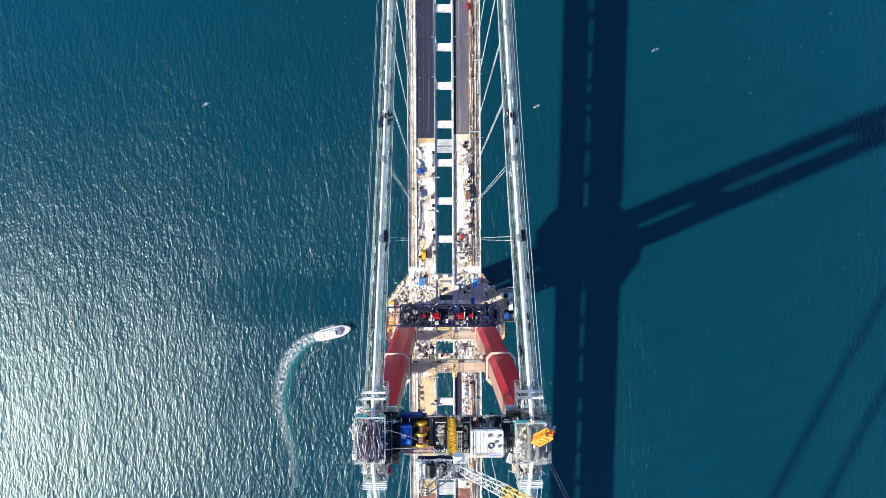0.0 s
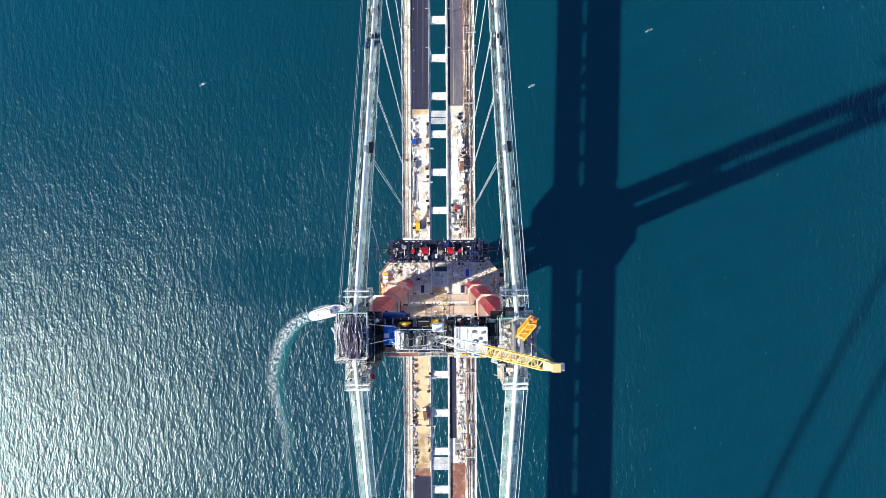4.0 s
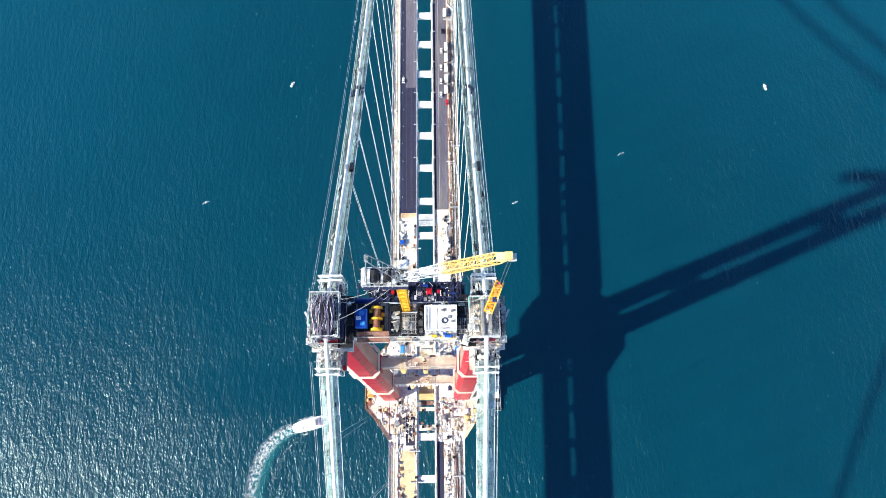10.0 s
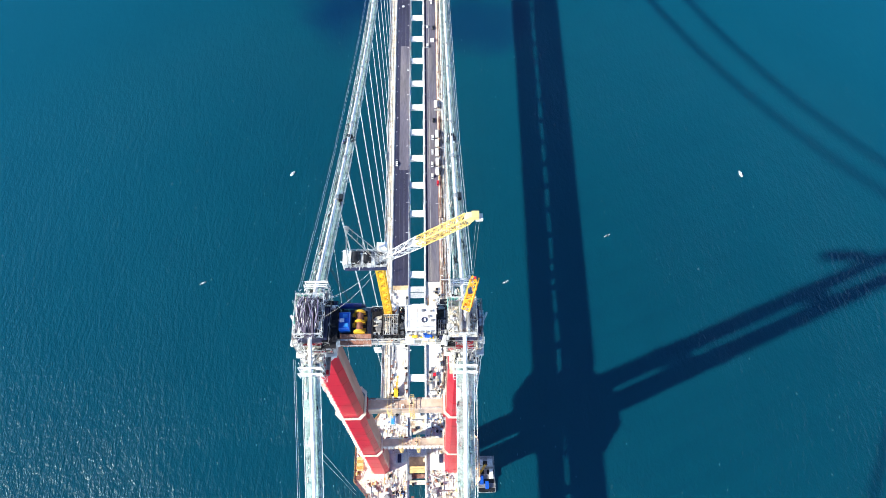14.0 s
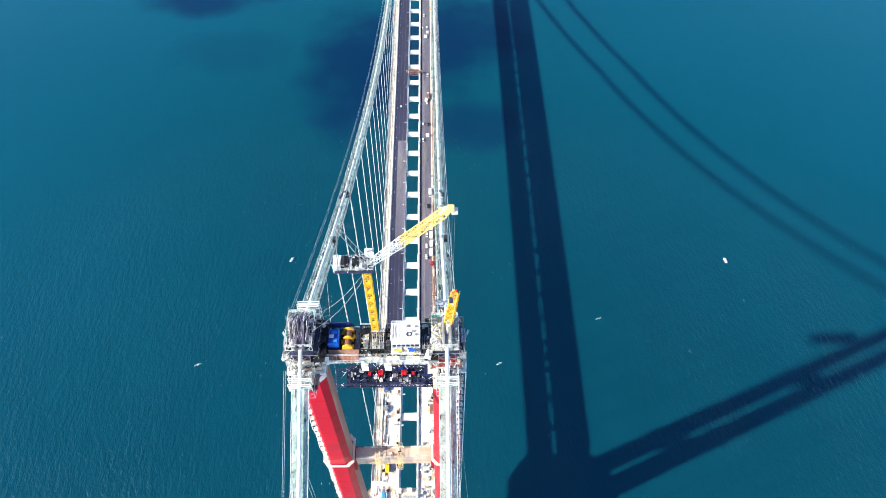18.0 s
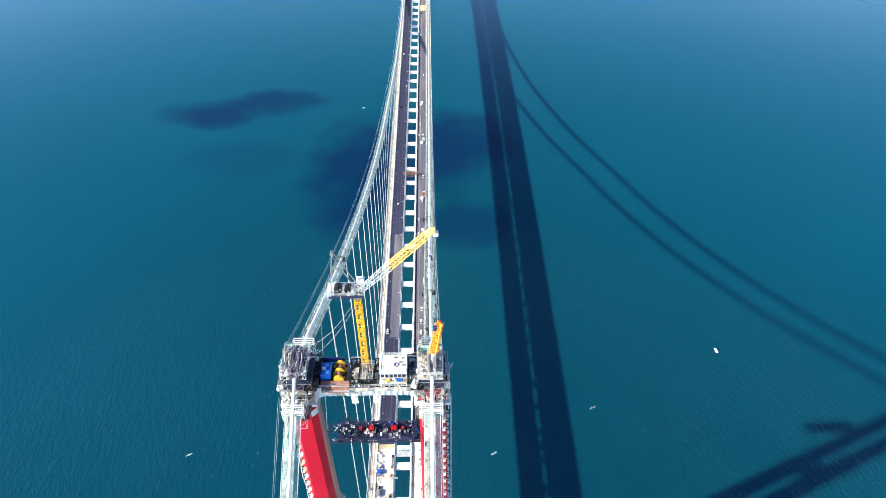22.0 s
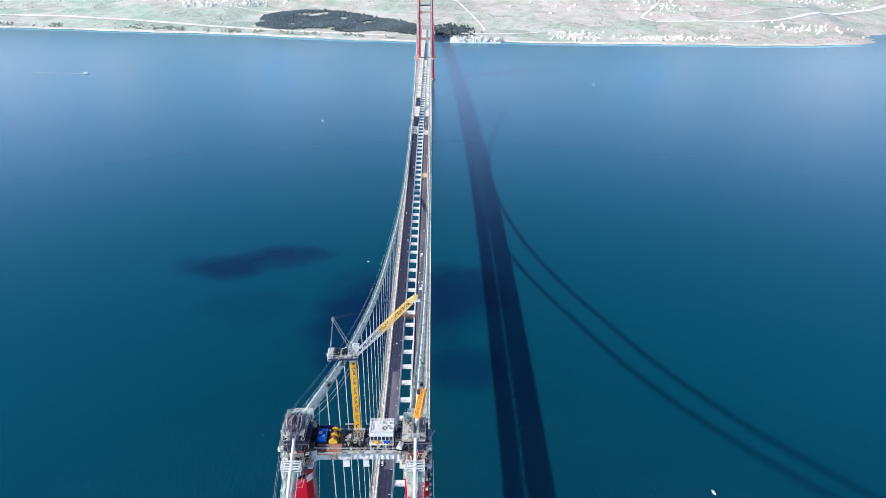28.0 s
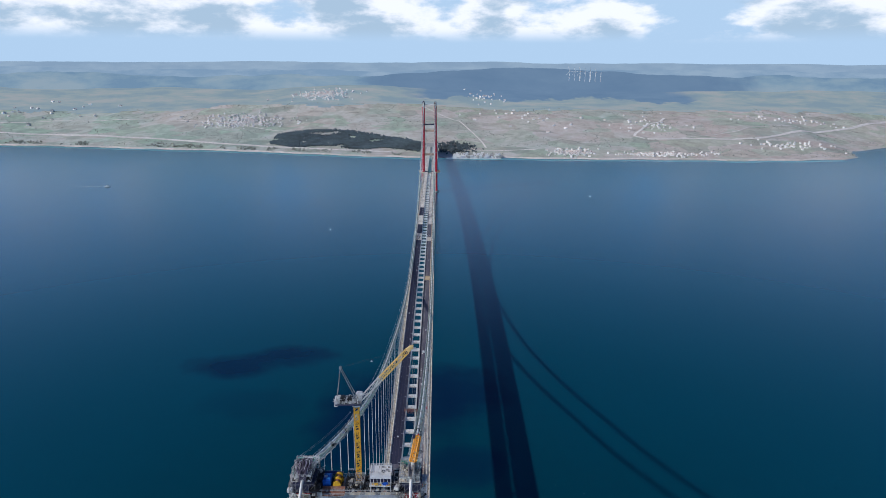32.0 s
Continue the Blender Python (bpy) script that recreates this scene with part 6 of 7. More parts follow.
def debris(seed, count, label, *areas):
    """Planks, offcuts, hoses and small cases strewn over stretches (x0, x1, y0, y1, lift) of the deck."""
    r = random.Random(seed)
    b = BM()
    sizes = [(a[1] - a[0]) * (a[3] - a[2]) for a in areas]
    for area, k in zip(areas, [int(count * q / sum(sizes)) for q in sizes]):
        for i in range(k):
            x, y = r.uniform(area[0], area[1]), r.uniform(area[2], area[3])
            z = deck_z(y) + area[4]
            if r.random() < 0.6:
                an = r.choice((0.0, 0.0, 0.0, math.pi / 2, r.gauss(0, 0.3)))
                q = r.uniform(0.6, 3.2)
                bar(b, (x - q * math.sin(an), y - q * math.cos(an), z + 0.12), (x + q * math.sin(an), y + q * math.cos(an), z + r.uniform(0.12, 0.5)), r.uniform(0.08, 0.2))
            else:
                w, d, h = r.uniform(0.15, 0.6), r.uniform(0.2, 0.8), r.uniform(0.1, 0.5)
                box(b, x - w, x + w, y - d, y + d, z, z + h)
    return tagged(link("site_debris", b, M["debris"]), label, "debris", kind="stuff")
debris(301, 620, "planks, offcuts and small gear strewn round the tower", (-22, -5.6, -30, -5, 0.24), (5.6, 22, -30, -5, 0.24), (-22, -5.6, 5, 30, 0.24), (5.6, 22, 5, 30, 0.24))
debris(302, 300, "offcuts and gear on the walkway platforms", (-31, -24, -14, -10, 0), (-31, -24, 10, 18, 0), (24, 31, -14, -10, 0), (24, 31, 10, 18, 0), (-36.5, -32, -9, 9, 0.1), (32, 36.5, -9, 9, 0.1))
debris(303, 300, "planks and hoses along the unpaved deck edges", (-16.6, -13.2, 34, 112, 0.05), (-8.2, -6.2, 34, 112, 0.05), (11.5, 15.6, 34, 112, 0.05), (6.2, 7.6, 34, 112, 0.05))
debris(304, 260, "planks and hoses along the side-span deck", (-16.8, -14.6, -112, -32, 0.12), (-7.6, -6.2, -112, -32, 0.12), (10.5, 15.6, -108, -32, 0.12))
debris(305, 300, "hoses and gear along the service walkway", (16.2, 22.4, 36, 330, 0.24))

# ---- vehicles ----
M["tyre"] = material("tyre", (0.02, 0.02, 0.02), 0.8, 0, 0.2, 3)
M["glass_dark"] = material("glass_dark", (0.02, 0.025, 0.03), 0.1, 0, 0.05, 1)
def wheels(t, xs_, ys_, r):
    for y in ys_:
        for x in xs_:
            b = BM(); cyl(b, (x, y, r), (1, 0, 0), r, 0.16, 14); w = part("wheel", b, M["tyre"], t)
            b = BM(); cyl(b, (x, y, r), (1, 0, 0), r * 0.5, 0.18, 10); part("rim", b, M["galv"], w)
def truck(mt, label, length=9.0):
    t = thing("truck", (0, 0, 0), label, "truck", "parked trucks")
    b = BM(); loft(b, [[(-1.2, -length / 2, 1.0), (1.2, -length / 2, 1.0), (1.2, length / 2 - 2.4, 1.0), (-1.2, length / 2 - 2.4, 1.0)], [(-1.25, -length / 2, 3.4), (1.25, -length / 2, 3.4), (1.25, length / 2 - 2.4, 3.4), (-1.25, length / 2 - 2.4, 3.4)], [(-1.15, -length / 2 + 0.1, 3.5), (1.15, -length / 2 + 0.1, 3.5), (1.15, length / 2 - 2.5, 3.5), (-1.15, length / 2 - 2.5, 3.5)]]); part("body", b, M[mt], t)
    b = BM(); c = length / 2
    loft(b, [[(-1.15, c - 2.2, 0.6), (1.15, c - 2.2, 0.6), (1.15, c, 0.6), (-1.15, c, 0.6)], [(-1.15, c - 2.2, 2.0), (1.15, c - 2.2, 2.0), (1.15, c, 1.9), (-1.15, c, 1.9)], [(-1.0, c - 2.1, 2.8), (1.0, c - 2.1, 2.8), (1.0, c - 0.4, 2.8), (-1.0, c - 0.4, 2.8)]]); part("cab", b, M["white_paint"], t)
    part("windscreen", box(BM(), -0.95, 0.95, c - 0.16, c - 0.06, 1.95, 2.6), M["glass_dark"], t)
    part("chassis", box(BM(), -0.5, 0.5, -length / 2 + 0.2, c - 0.5, 0.55, 1.0), M["black_mech"], t)
    wheels(t, (-1.05, 1.05), (-length / 2 + 1.2, -length / 2 + 2.5, c - 1.1), 0.5)
    return t
def car(mt, label):
    t = thing("car", (0, 0, 0), label, "car", "parked cars")
    b = BM(); loft(b, [[(-0.85, -2.1, 0.35), (0.85, -2.1, 0.35), (0.85, 2.1, 0.35), (-0.85, 2.1, 0.35)], [(-0.9, -2.2, 0.8), (0.9, -2.2, 0.8), (0.9, 2.2, 0.75), (-0.9, 2.2, 0.75)], [(-0.82, -2.1, 1.0), (0.82, -2.1, 1.0), (0.82, 1.9, 0.95), (-0.82, 1.9, 0.95)]]); part("body", b, M[mt], t)
    b = BM(); loft(b, [[(-0.8, -1.8, 0.98), (0.8, -1.8, 0.98), (0.8, 1.0, 0.98), (-0.8, 1.0, 0.98)], [(-0.68, -1.4, 1.5), (0.68, -1.4, 1.5), (0.68, 0.3, 1.5), (-0.68, 0.3, 1.5)]]); part("cabin", b, M["glass_dark"], t)
    part("roof", box(BM(), -0.66, 0.66, -1.35, 0.25, 1.5, 1.56), M[mt], t)
    wheels(t, (-0.8, 0.8), (-1.35, 1.35), 0.33)
    return t
tr = truck("bare_deck", "dusty white box truck parked on the asphalt lane", 6.6)
tr.location = (15.2, 239.5, deck_z(239.5) + 0.11)
for x, y in ((15.2, 231), (15.1, 222.5), (15.2, 214), (15.0, 205.5), (14.6, 268)):
    copy_thing(tr, pose(x, y, deck_z(y) + 0.11))
tr2 = truck("rust", "dusty brown tipper truck on the deck", 8.0); tr2.location = (14.6, 80.0, deck_z(80) + 0.25)
copy_thing(tr2, pose(-9.5, -76.0, deck_z(-76) + 0.12, 0, 0, 8)); copy_thing(tr2, pose(13.5, 388, deck_z(388) + 0.12))
ca = car("white_paint", "white car parked on the bridge lane"); ca.location = (-15.0, 213.4, deck_z(213.4) + 0.11)
for x, y in ((12.0, 237), (11.7, 223.5), (11.5, 212.5), (11.4, 202), (8.8, 330), (13.2, 420), (9.5, 520), (-8.4, 610), (13.0, 640), (-14, 700), (9, 760), (-9, 900), (13, 960), (-13, 1050), (9, 1180), (-9, 1400), (12, 1500)):
    copy_thing(ca, pose(x, y, deck_z(y) + 0.11))
cb = car("black_mech", "dark van parked on the bridge lane"); cb.location = (13.0, 253, deck_z(253) + 0.11)
for x, y in ((13.8, 350), (-14, 560), (9.2, 840), (-10, 1120)):
    copy_thing(cb, pose(x, y, deck_z(y) + 0.11))
cr_ = car("bright_red", "red pickup beside the parked trucks"); cr_.location = (15.4, 196, deck_z(196) + 0.11)
copy_thing(cr_, pose(17.5, 430, deck_z(430) + 0.3))

crawl = thing("crawler_crane", (-13.2, 42.0, deck_z(42) + 0.25), "yellow crawler crane parked on the cream deck", "crane")
for x in (-1.4, 1.4):
    bm = BM(); loft(bm, [[(x - 0.4, -2.3, 0.35), (x + 0.4, -2.3, 0.35), (x + 0.4, -2.3, 0.75), (x - 0.4, -2.3, 0.75)], [(x - 0.4, -1.9, 0), (x + 0.4, -1.9, 0), (x + 0.4, -1.9, 1.05), (x - 0.4, -1.9, 1.05)], [(x - 0.4, 1.9, 0), (x + 0.4, 1.9, 0), (x + 0.4, 1.9, 1.05), (x - 0.4, 1.9, 1.05)], [(x - 0.4, 2.3, 0.35), (x + 0.4, 2.3, 0.35), (x + 0.4, 2.3, 0.75), (x - 0.4, 2.3, 0.75)]]); part("track", bm, M["black_mech"], crawl)
bm = BM(); box(bm, -1.3, 1.3, -2.6, 1.0, 1.1, 2.6); box(bm, -1.3, -0.2, 1.0, 2.2, 1.1, 2.9); part("house", bm, M["yellow_paint"], crawl)
bm = BM(); truss(bm, (0.4, 1.2, 1.8), (1.2, 9.5, 5.2), 0.9, 0.7, 8, 0.09); part("boom", bm, M["yellow_paint"], crawl)
part("counterweight", box(BM(), -1.3, 1.3, -3.3, -2.6, 1.1, 2.4), M["yellow_paint"], crawl)
ramp = thing("loading_ramp", (11.2, 48.5, deck_z(48) + 0.05), "grey twin loading ramps with a red hatch frame", "ramp")
for x, tw in ((-1.1, -0.25), (1.3, 0.2)):
    bm = BM(); loft(bm, [[(x - 0.5, -5, 0.1), (x + 0.5, -5, 0.1), (x + 0.5, -5, 0.3), (x - 0.5, -5, 0.3)], [(x - 0.4 + tw * 4, 4, 1.0), (x + 0.4 + tw * 4, 4, 1.0), (x + 0.4 + tw * 4, 4, 1.25), (x - 0.4 + tw * 4, 4, 1.25)]]); part("ramp_plate", bm, M["steel"], ramp)
bm = BM(); box(bm, -1.0, 1.0, 3.2, 5.2, 1.0, 2.2); part("hatch", bm, M["bright_red"], ramp)
frame_ = thing("inspection_gantry", (0.5, 423, deck_z(423)), "brown steel inspection gantry over the gap", "gantry")
bm = BM(); truss(bm, (-8, 0, 2.5), (8, 0, 2.5), 1.8, 1.8, 8, 0.14); part("bridge_truss", bm, M["rust"], frame_)
bm = BM(); scaffold(bm, -4, 4, -3, 3, 0.3, 2.4, 3, 2, 1, 0.1); part("side_frame", bm, M["rust"], frame_)
for x, y, c in ((-14.8, 24.5, "light_blue"), (19.2, 23.5, "light_blue"), (17.6, 12, "blue_paint"), (-10.5, 2, "dark_steel"), (14.5, 1.5, "dark_steel")):
    t = thing("power_pack", (x, y, deck_z(y) + 0.25), "blue and white power pack on the deck by the tower", "power pack", "deck power packs")
    bm = BM(); loft(bm, [[(-1.0, -2.4, 0), (1.0, -2.4, 0), (1.0, 2.4, 0), (-1.0, 2.4, 0)], [(-1.0, -2.4, 1.7), (1.0, -2.4, 1.7), (1.0, 2.4, 1.7), (-1.0, 2.4, 1.7)], [(-0.8, -2.2, 2.0), (0.8, -2.2, 2.0), (0.8, 2.2, 2.0), (-0.8, 2.2, 2.0)]]); part("housing", bm, M[c], t)
    for dx in (-1.7, 1.5):
        bm = box(BM(), dx - 0.35, dx + 0.35, -2.2, 2.2, 0, 1.5); part("side_tank", bm, M["white_paint"], t)

# ---- cones along the fresh lane ----
cone = thing("traffic_cone", (-15.4, 126, deck_z(126) + 0.1), "white-topped traffic cone on the fresh asphalt", "traffic cone", "lane cones")
part("foot", box(BM(), -0.4, 0.4, -0.4, 0.4, 0, 0.08), M["black_mech"], cone)
bm = BM(); loft(bm, [[(rr_ * math.cos(a * math.pi / 5), rr_ * math.sin(a * math.pi / 5), z) for a in range(10)] for rr_, z in ((0.24, 0.08), (0.08, 0.8))]); part("cone", bm, M["white_paint"], cone)
for i in range(1, 34):
    y = 126 + 13.0 * i
    copy_thing(cone, pose(-15.4 + (0.3 if i % 3 else -0.3), y, deck_z(y) + 0.1))

# ---- lamp posts along the gap ----
lp = thing("lamp_post", (4.75, BEAMS[4] + 2.6, deck_z(BEAMS[4] + 2.6) + 0.4), "slim white lamp post at the inner deck edge", "lamp post", "bridge lamp posts")
bm = BM(); loft(bm, [[(r * math.cos(a * math.pi / 4), r * math.sin(a * math.pi / 4), z) for a in range(8)] for r, z in ((0.17, 0), (0.10, 10.0))]); part("pole", bm, M["white_steel"], lp)
bm = BM(); bar(bm, (0, 0, 10.0), (2.0, 0, 10.3), 0.09); part("arm", bm, M["white_steel"], lp)
part("lamp_head", box(BM(), 1.7, 2.6, -0.2, 0.2, 10.2, 10.38), M["white_paint"], lp)
part("foot_plate", box(BM(), -0.35, 0.35, -0.35, 0.35, 0, 0.12), M["galv"], lp)
for i, yb in enumerate(BEAMS[4:46]):
    y = yb + 2.6
    if i:
        copy_thing(lp, pose(4.75, y, deck_z(y) + 0.4))
    copy_thing(lp, pose(-4.75, y, deck_z(y) + 0.4, 0, 0, 180))

# ---- things on the water ----
def foam_material(name, amount):
    ma = bpy.data.materials.new(name); ma.use_nodes = True
    n, l = ma.node_tree.nodes, ma.node_tree.links
    b = n["Principled BSDF"]; b.inputs["Base Color"].default_value = (0.82, 0.88, 0.88, 1); b.inputs["Roughness"].default_value = 0.7
    co = n.new("ShaderNodeTexCoord")
    t = n.new("ShaderNodeTexNoise"); t.inputs["Scale"].default_value, t.inputs["Detail"].default_value, t.inputs["Roughness"].default_value = 0.5, 7, 0.7
    l.new(co.outputs["Object"], t.inputs["Vector"])
    r = n.new("ShaderNodeValToRGB"); r.color_ramp.elements[0].position, r.color_ramp.elements[1].position = 0.62 - amount * 0.3, 0.72 - amount * 0.2
    l.new(t.outputs["Fac"], r.inputs[0])
    uv = n.new("ShaderNodeAttribute"); uv.attribute_name = "edge"
    x = n.new("ShaderNodeMath"); x.operation = "MULTIPLY"
    l.new(r.outputs[0], x.inputs[0]); l.new(uv.outputs["Fac"], x.inputs[1])
    l.new(x.outputs[0], b.inputs["Alpha"])
    return ma
M["foam"] = foam_material("foam", 0.62)
M["foam_thin"] = foam_material("foam_thin", 0.30)
M["churned"] = bpy.data.materials.new("churned_water"); M["churned"].use_nodes = True
M["churned"].node_tree.nodes["Principled BSDF"].inputs["Base Color"].default_value = (0.02, 0.22, 0.25, 1)
M["churned"].node_tree.nodes["Principled BSDF"].inputs["Roughness"].default_value = 0.3
_at = M["churned"].node_tree.nodes.new("ShaderNodeAttribute"); _at.attribute_name = "edge"
M["churned"].node_tree.links.new(_at.outputs["Fac"], M["churned"].node_tree.nodes["Principled BSDF"].inputs["Alpha"])

def ribbon(name, knots, widths, z, mat, strength, label):
    """A soft-edged strip of foam along a curve on the water."""
    pts = []
    for i in range(len(knots) - 1):
        p0, p1, p2, p3 = (Vector((*knots[max(0, min(len(knots) - 1, i + d))], 0)) for d in (-1, 0, 1, 2))
        for k in range(8):
            t = k / 8
            pts.append(0.5 * ((2 * p1) + (p2 - p0) * t + (2 * p0 - 5 * p1 + 4 * p2 - p3) * t * t + (3 * p1 - p0 - 3 * p2 + p3) * t ** 3))
    pts.append(Vector((*knots[-1], 0)))
    verts, faces, edge = [], [], []
    m = len(pts)
    for i, p in enumerate(pts):
        d = (pts[min(i + 1, m - 1)] - pts[max(i - 1, 0)]).normalized()
        nv = Vector((-d.y, d.x, 0))
        f = i / (m - 1) * (len(widths) - 1)
        w = widths[int(f)] + (widths[min(len(widths) - 1, int(f) + 1)] - widths[int(f)]) * (f % 1)
        fade = strength[0] + (strength[1] - strength[0]) * i / (m - 1)
        for j in range(5):
            verts.append(p + nv * w * (j - 2) / 4 + Vector((0, 0, z)))
            edge.append(fade * (0.0, 0.75, 1.0, 0.75, 0.0)[j])
    for i in range(m - 1):
        for j in range(4):
            faces.append((i * 5 + j, i * 5 + j + 1, (i + 1) * 5 + j + 1, (i + 1) * 5 + j))
    me = bpy.data.meshes.new(name); me.from_pydata(verts, [], faces); me.materials.append(mat)
    at = me.attributes.new("edge", "FLOAT", "POINT")
    at.data.foreach_set("value", edge)
    return tagged(new(name, me), label, "wake", kind="stuff")

def boat(name, x, y, turn, length, beam, label, group=""):
    t = thing(name, (x, y, 0), label, "boat", group)
    t.rotation_euler = (0, 0, radians(turn))
    b = BM()
    def ring(z, k):
        o = []
        for i in range(24):
            a = i / 24 * 2 * math.pi
            px = math.copysign(abs(math.cos(a)) ** 0.6, math.cos(a)) * length / 2 * k
            py = math.copysign(abs(math.sin(a)) ** 0.55, math.sin(a)) * beam / 2 * k
            if px > length * 0.2:
                py *= 1 - 0.55 * ((px - length * 0.2) / (length * 0.3)) ** 2
            o.append((px, py, z))
        return o
    loft(b, [ring(-0.3, 0.9), ring(length * 0.04, 0.97), ring(length * 0.085, 1.0)])
    part("hull", b, M["white_paint"], t, "white hull")
    b = BM(); loft(b, [ring(length * 0.086, 0.94), ring(length * 0.09, 0.93)]); part("deck", b, M["white_paint"], t, "pale deck")
    h = length * 0.09
    b = BM(); loft(b, [[(-length * 0.34, -beam * 0.36, h), (length * 0.22, -beam * 0.34, h), (length * 0.22, beam * 0.34, h), (-length * 0.34, beam * 0.36, h)], [(-length * 0.33, -beam * 0.34, h + 2.2), (length * 0.17, -beam * 0.32, h + 2.2), (length * 0.17, beam * 0.32, h + 2.2), (-length * 0.33, beam * 0.34, h + 2.2)]]); part("saloon", b, M["white_paint"], t)
    b = BM(); loft(b, [[(-length * 0.05, -beam * 0.24, h + 2.2), (length * 0.14, -beam * 0.22, h + 2.2), (length * 0.14, beam * 0.22, h + 2.2), (-length * 0.05, beam * 0.24, h + 2.2)], [(-length * 0.04, -beam * 0.22, h + 4.2), (length * 0.11, -beam * 0.2, h + 4.2), (length * 0.11, beam * 0.2, h + 4.2), (-length * 0.04, beam * 0.22, h + 4.2)]]); part("wheelhouse", b, M["white_paint"], t)
    b = BM(); box(b, length * 0.125, length * 0.135, -beam * 0.19, beam * 0.19, h + 2.9, h + 3.8); part("wheelhouse_window", b, M["glass_dark"], t)
    b = BM(); railing(b, [(length * 0.24, -beam * 0.3, h), (length * 0.44, -beam * 0.12, h), (length * 0.44, beam * 0.12, h), (length * 0.24, beam * 0.3, h)], 1.0, 0.05); part("bow_rail", b, M["galv"], t)
    for px in (-0.24, -0.12):
        b = BM(); box(b, length * px - 0.6, length * px + 0.6, -beam * 0.25, beam * 0.25, h + 2.2, h + 2.4); part("roof_bench", b, M["white_paint"], t)
    b = BM(); bar(b, (-length * 0.02, 0, h + 4.2), (-length * 0.02, 0, h + 7.0), 0.08); part("mast", b, M["galv"], t)
    return t
boat("passenger_boat", -83.5, -18.0, 14, 28, 8.4, "white passenger launch turning with a foaming wake")
ribbon("wake", [(-92, -20), (-104, -24.0), (-115, -34), (-122, -50), (-124.5, -68), (-121, -88), (-115.5, -108), (-113, -135)], [8, 10, 11, 11, 10, 8, 7, 6], 0.12, M["foam"], (1.0, 0.2), "white foaming wake behind the launch")
ribbon("churned_wake", [(-92, -21), (-103, -25.5), (-112, -36), (-118, -52), (-120.5, -68), (-117.5, -88), (-113, -108), (-111, -135)], [6, 9, 11, 12, 12, 11, 9, 8], 0.06, M["churned"], (0.75, 0.15), "pale green churned water in the wake")
ribbon("wake", [(-82, -22.0), (-94, -29), (-105, -42), (-109, -56)], [2.5, 4, 5, 5], 0.1, M["foam_thin"], (0.9, 0.2), "thin foam of the inner wake")
ribbon("wake", [(-71, -13.5), (-83, -13.6), (-94, -16.5)], [1.5, 3, 4], 0.1, M["foam"], (1.0, 0.8), "bow wave along the launch")
for x, y, a, l in ((-113.1, 258.5, 60, 6.0), (286.1, 252.0, 100, 6.5), (-75, 704, 10, 4), (-9, 1760, 80, 9), (-270, 1500, 100, 8), (560, 1950, 80, 10)):
    boat("small_boat", x, y, a, l, l * 0.36, "small white open boat drifting on the strait", "drifting boats").scale = (1, 1, 0.4)
for x, y in ((-176.4, 152.7), (158.5, 191.4), (70, 150), (-62, 320)):
    ribbon("whitecap", [(x - 2.8, y - 1.2), (x, y + 0.3), (x + 2.6, y + 1.4)], [0.8, 2.4, 1.0], 0.1, M["foam"], (0.8, 0.8), "small whitecap")
boat("ferry", -1185, 2090, 185, 22, 7, "small ferry far off with a long wake")
ribbon("wake", [(-1195, 2090), (-1290, 2096), (-1400, 2110)], [7, 9, 12], 0.3, M["foam"], (1.0, 0.5), "long white wake of the far ferry")

# foam flecks, with sun glints drawn as pale patches too, denser at left
rf = random.Random(64)
fl_v, fl_f = [], []
while len(fl_f) < 700:
    x, y = rf.uniform(-430, 520), rf.uniform(-230, 420)
    if abs(x) < 40 or noise.noise(Vector((x * 0.006, y * 0.006, 5))) + (0.25 if x < 0 else -0.12) < rf.uniform(-0.3, 0.6):
        continue
    k, ln, wd, an = len(fl_v), rf.uniform(0.4, 1.2), rf.uniform(0.08, 0.22), rf.gauss(1.75, 0.25)
    ca_, sa_ = math.cos(an), math.sin(an)
    for px, py in ((-ln, 0), (-ln * 0.3, -wd), (ln * 0.5, -wd * 0.8), (ln, 0), (ln * 0.2, wd), (-ln * 0.6, wd * 0.6)):
        fl_v.append((x + px * ca_ - py * sa_, y + px * sa_ + py * ca_, 0.08))
    fl_f.append(tuple(range(k, k + 6)))
me = bpy.data.meshes.new("foam_flecks"); me.from_pydata(fl_v, [], fl_f); me.materials.append(material("fleck_foam_glint", (0.24, 0.42, 0.46), 0.6, 0, 0.2, 0.5))
tagged(new("foam_flecks", me), "small pale foam flecks and painted glints on the wave crests", "foam", kind="stuff")

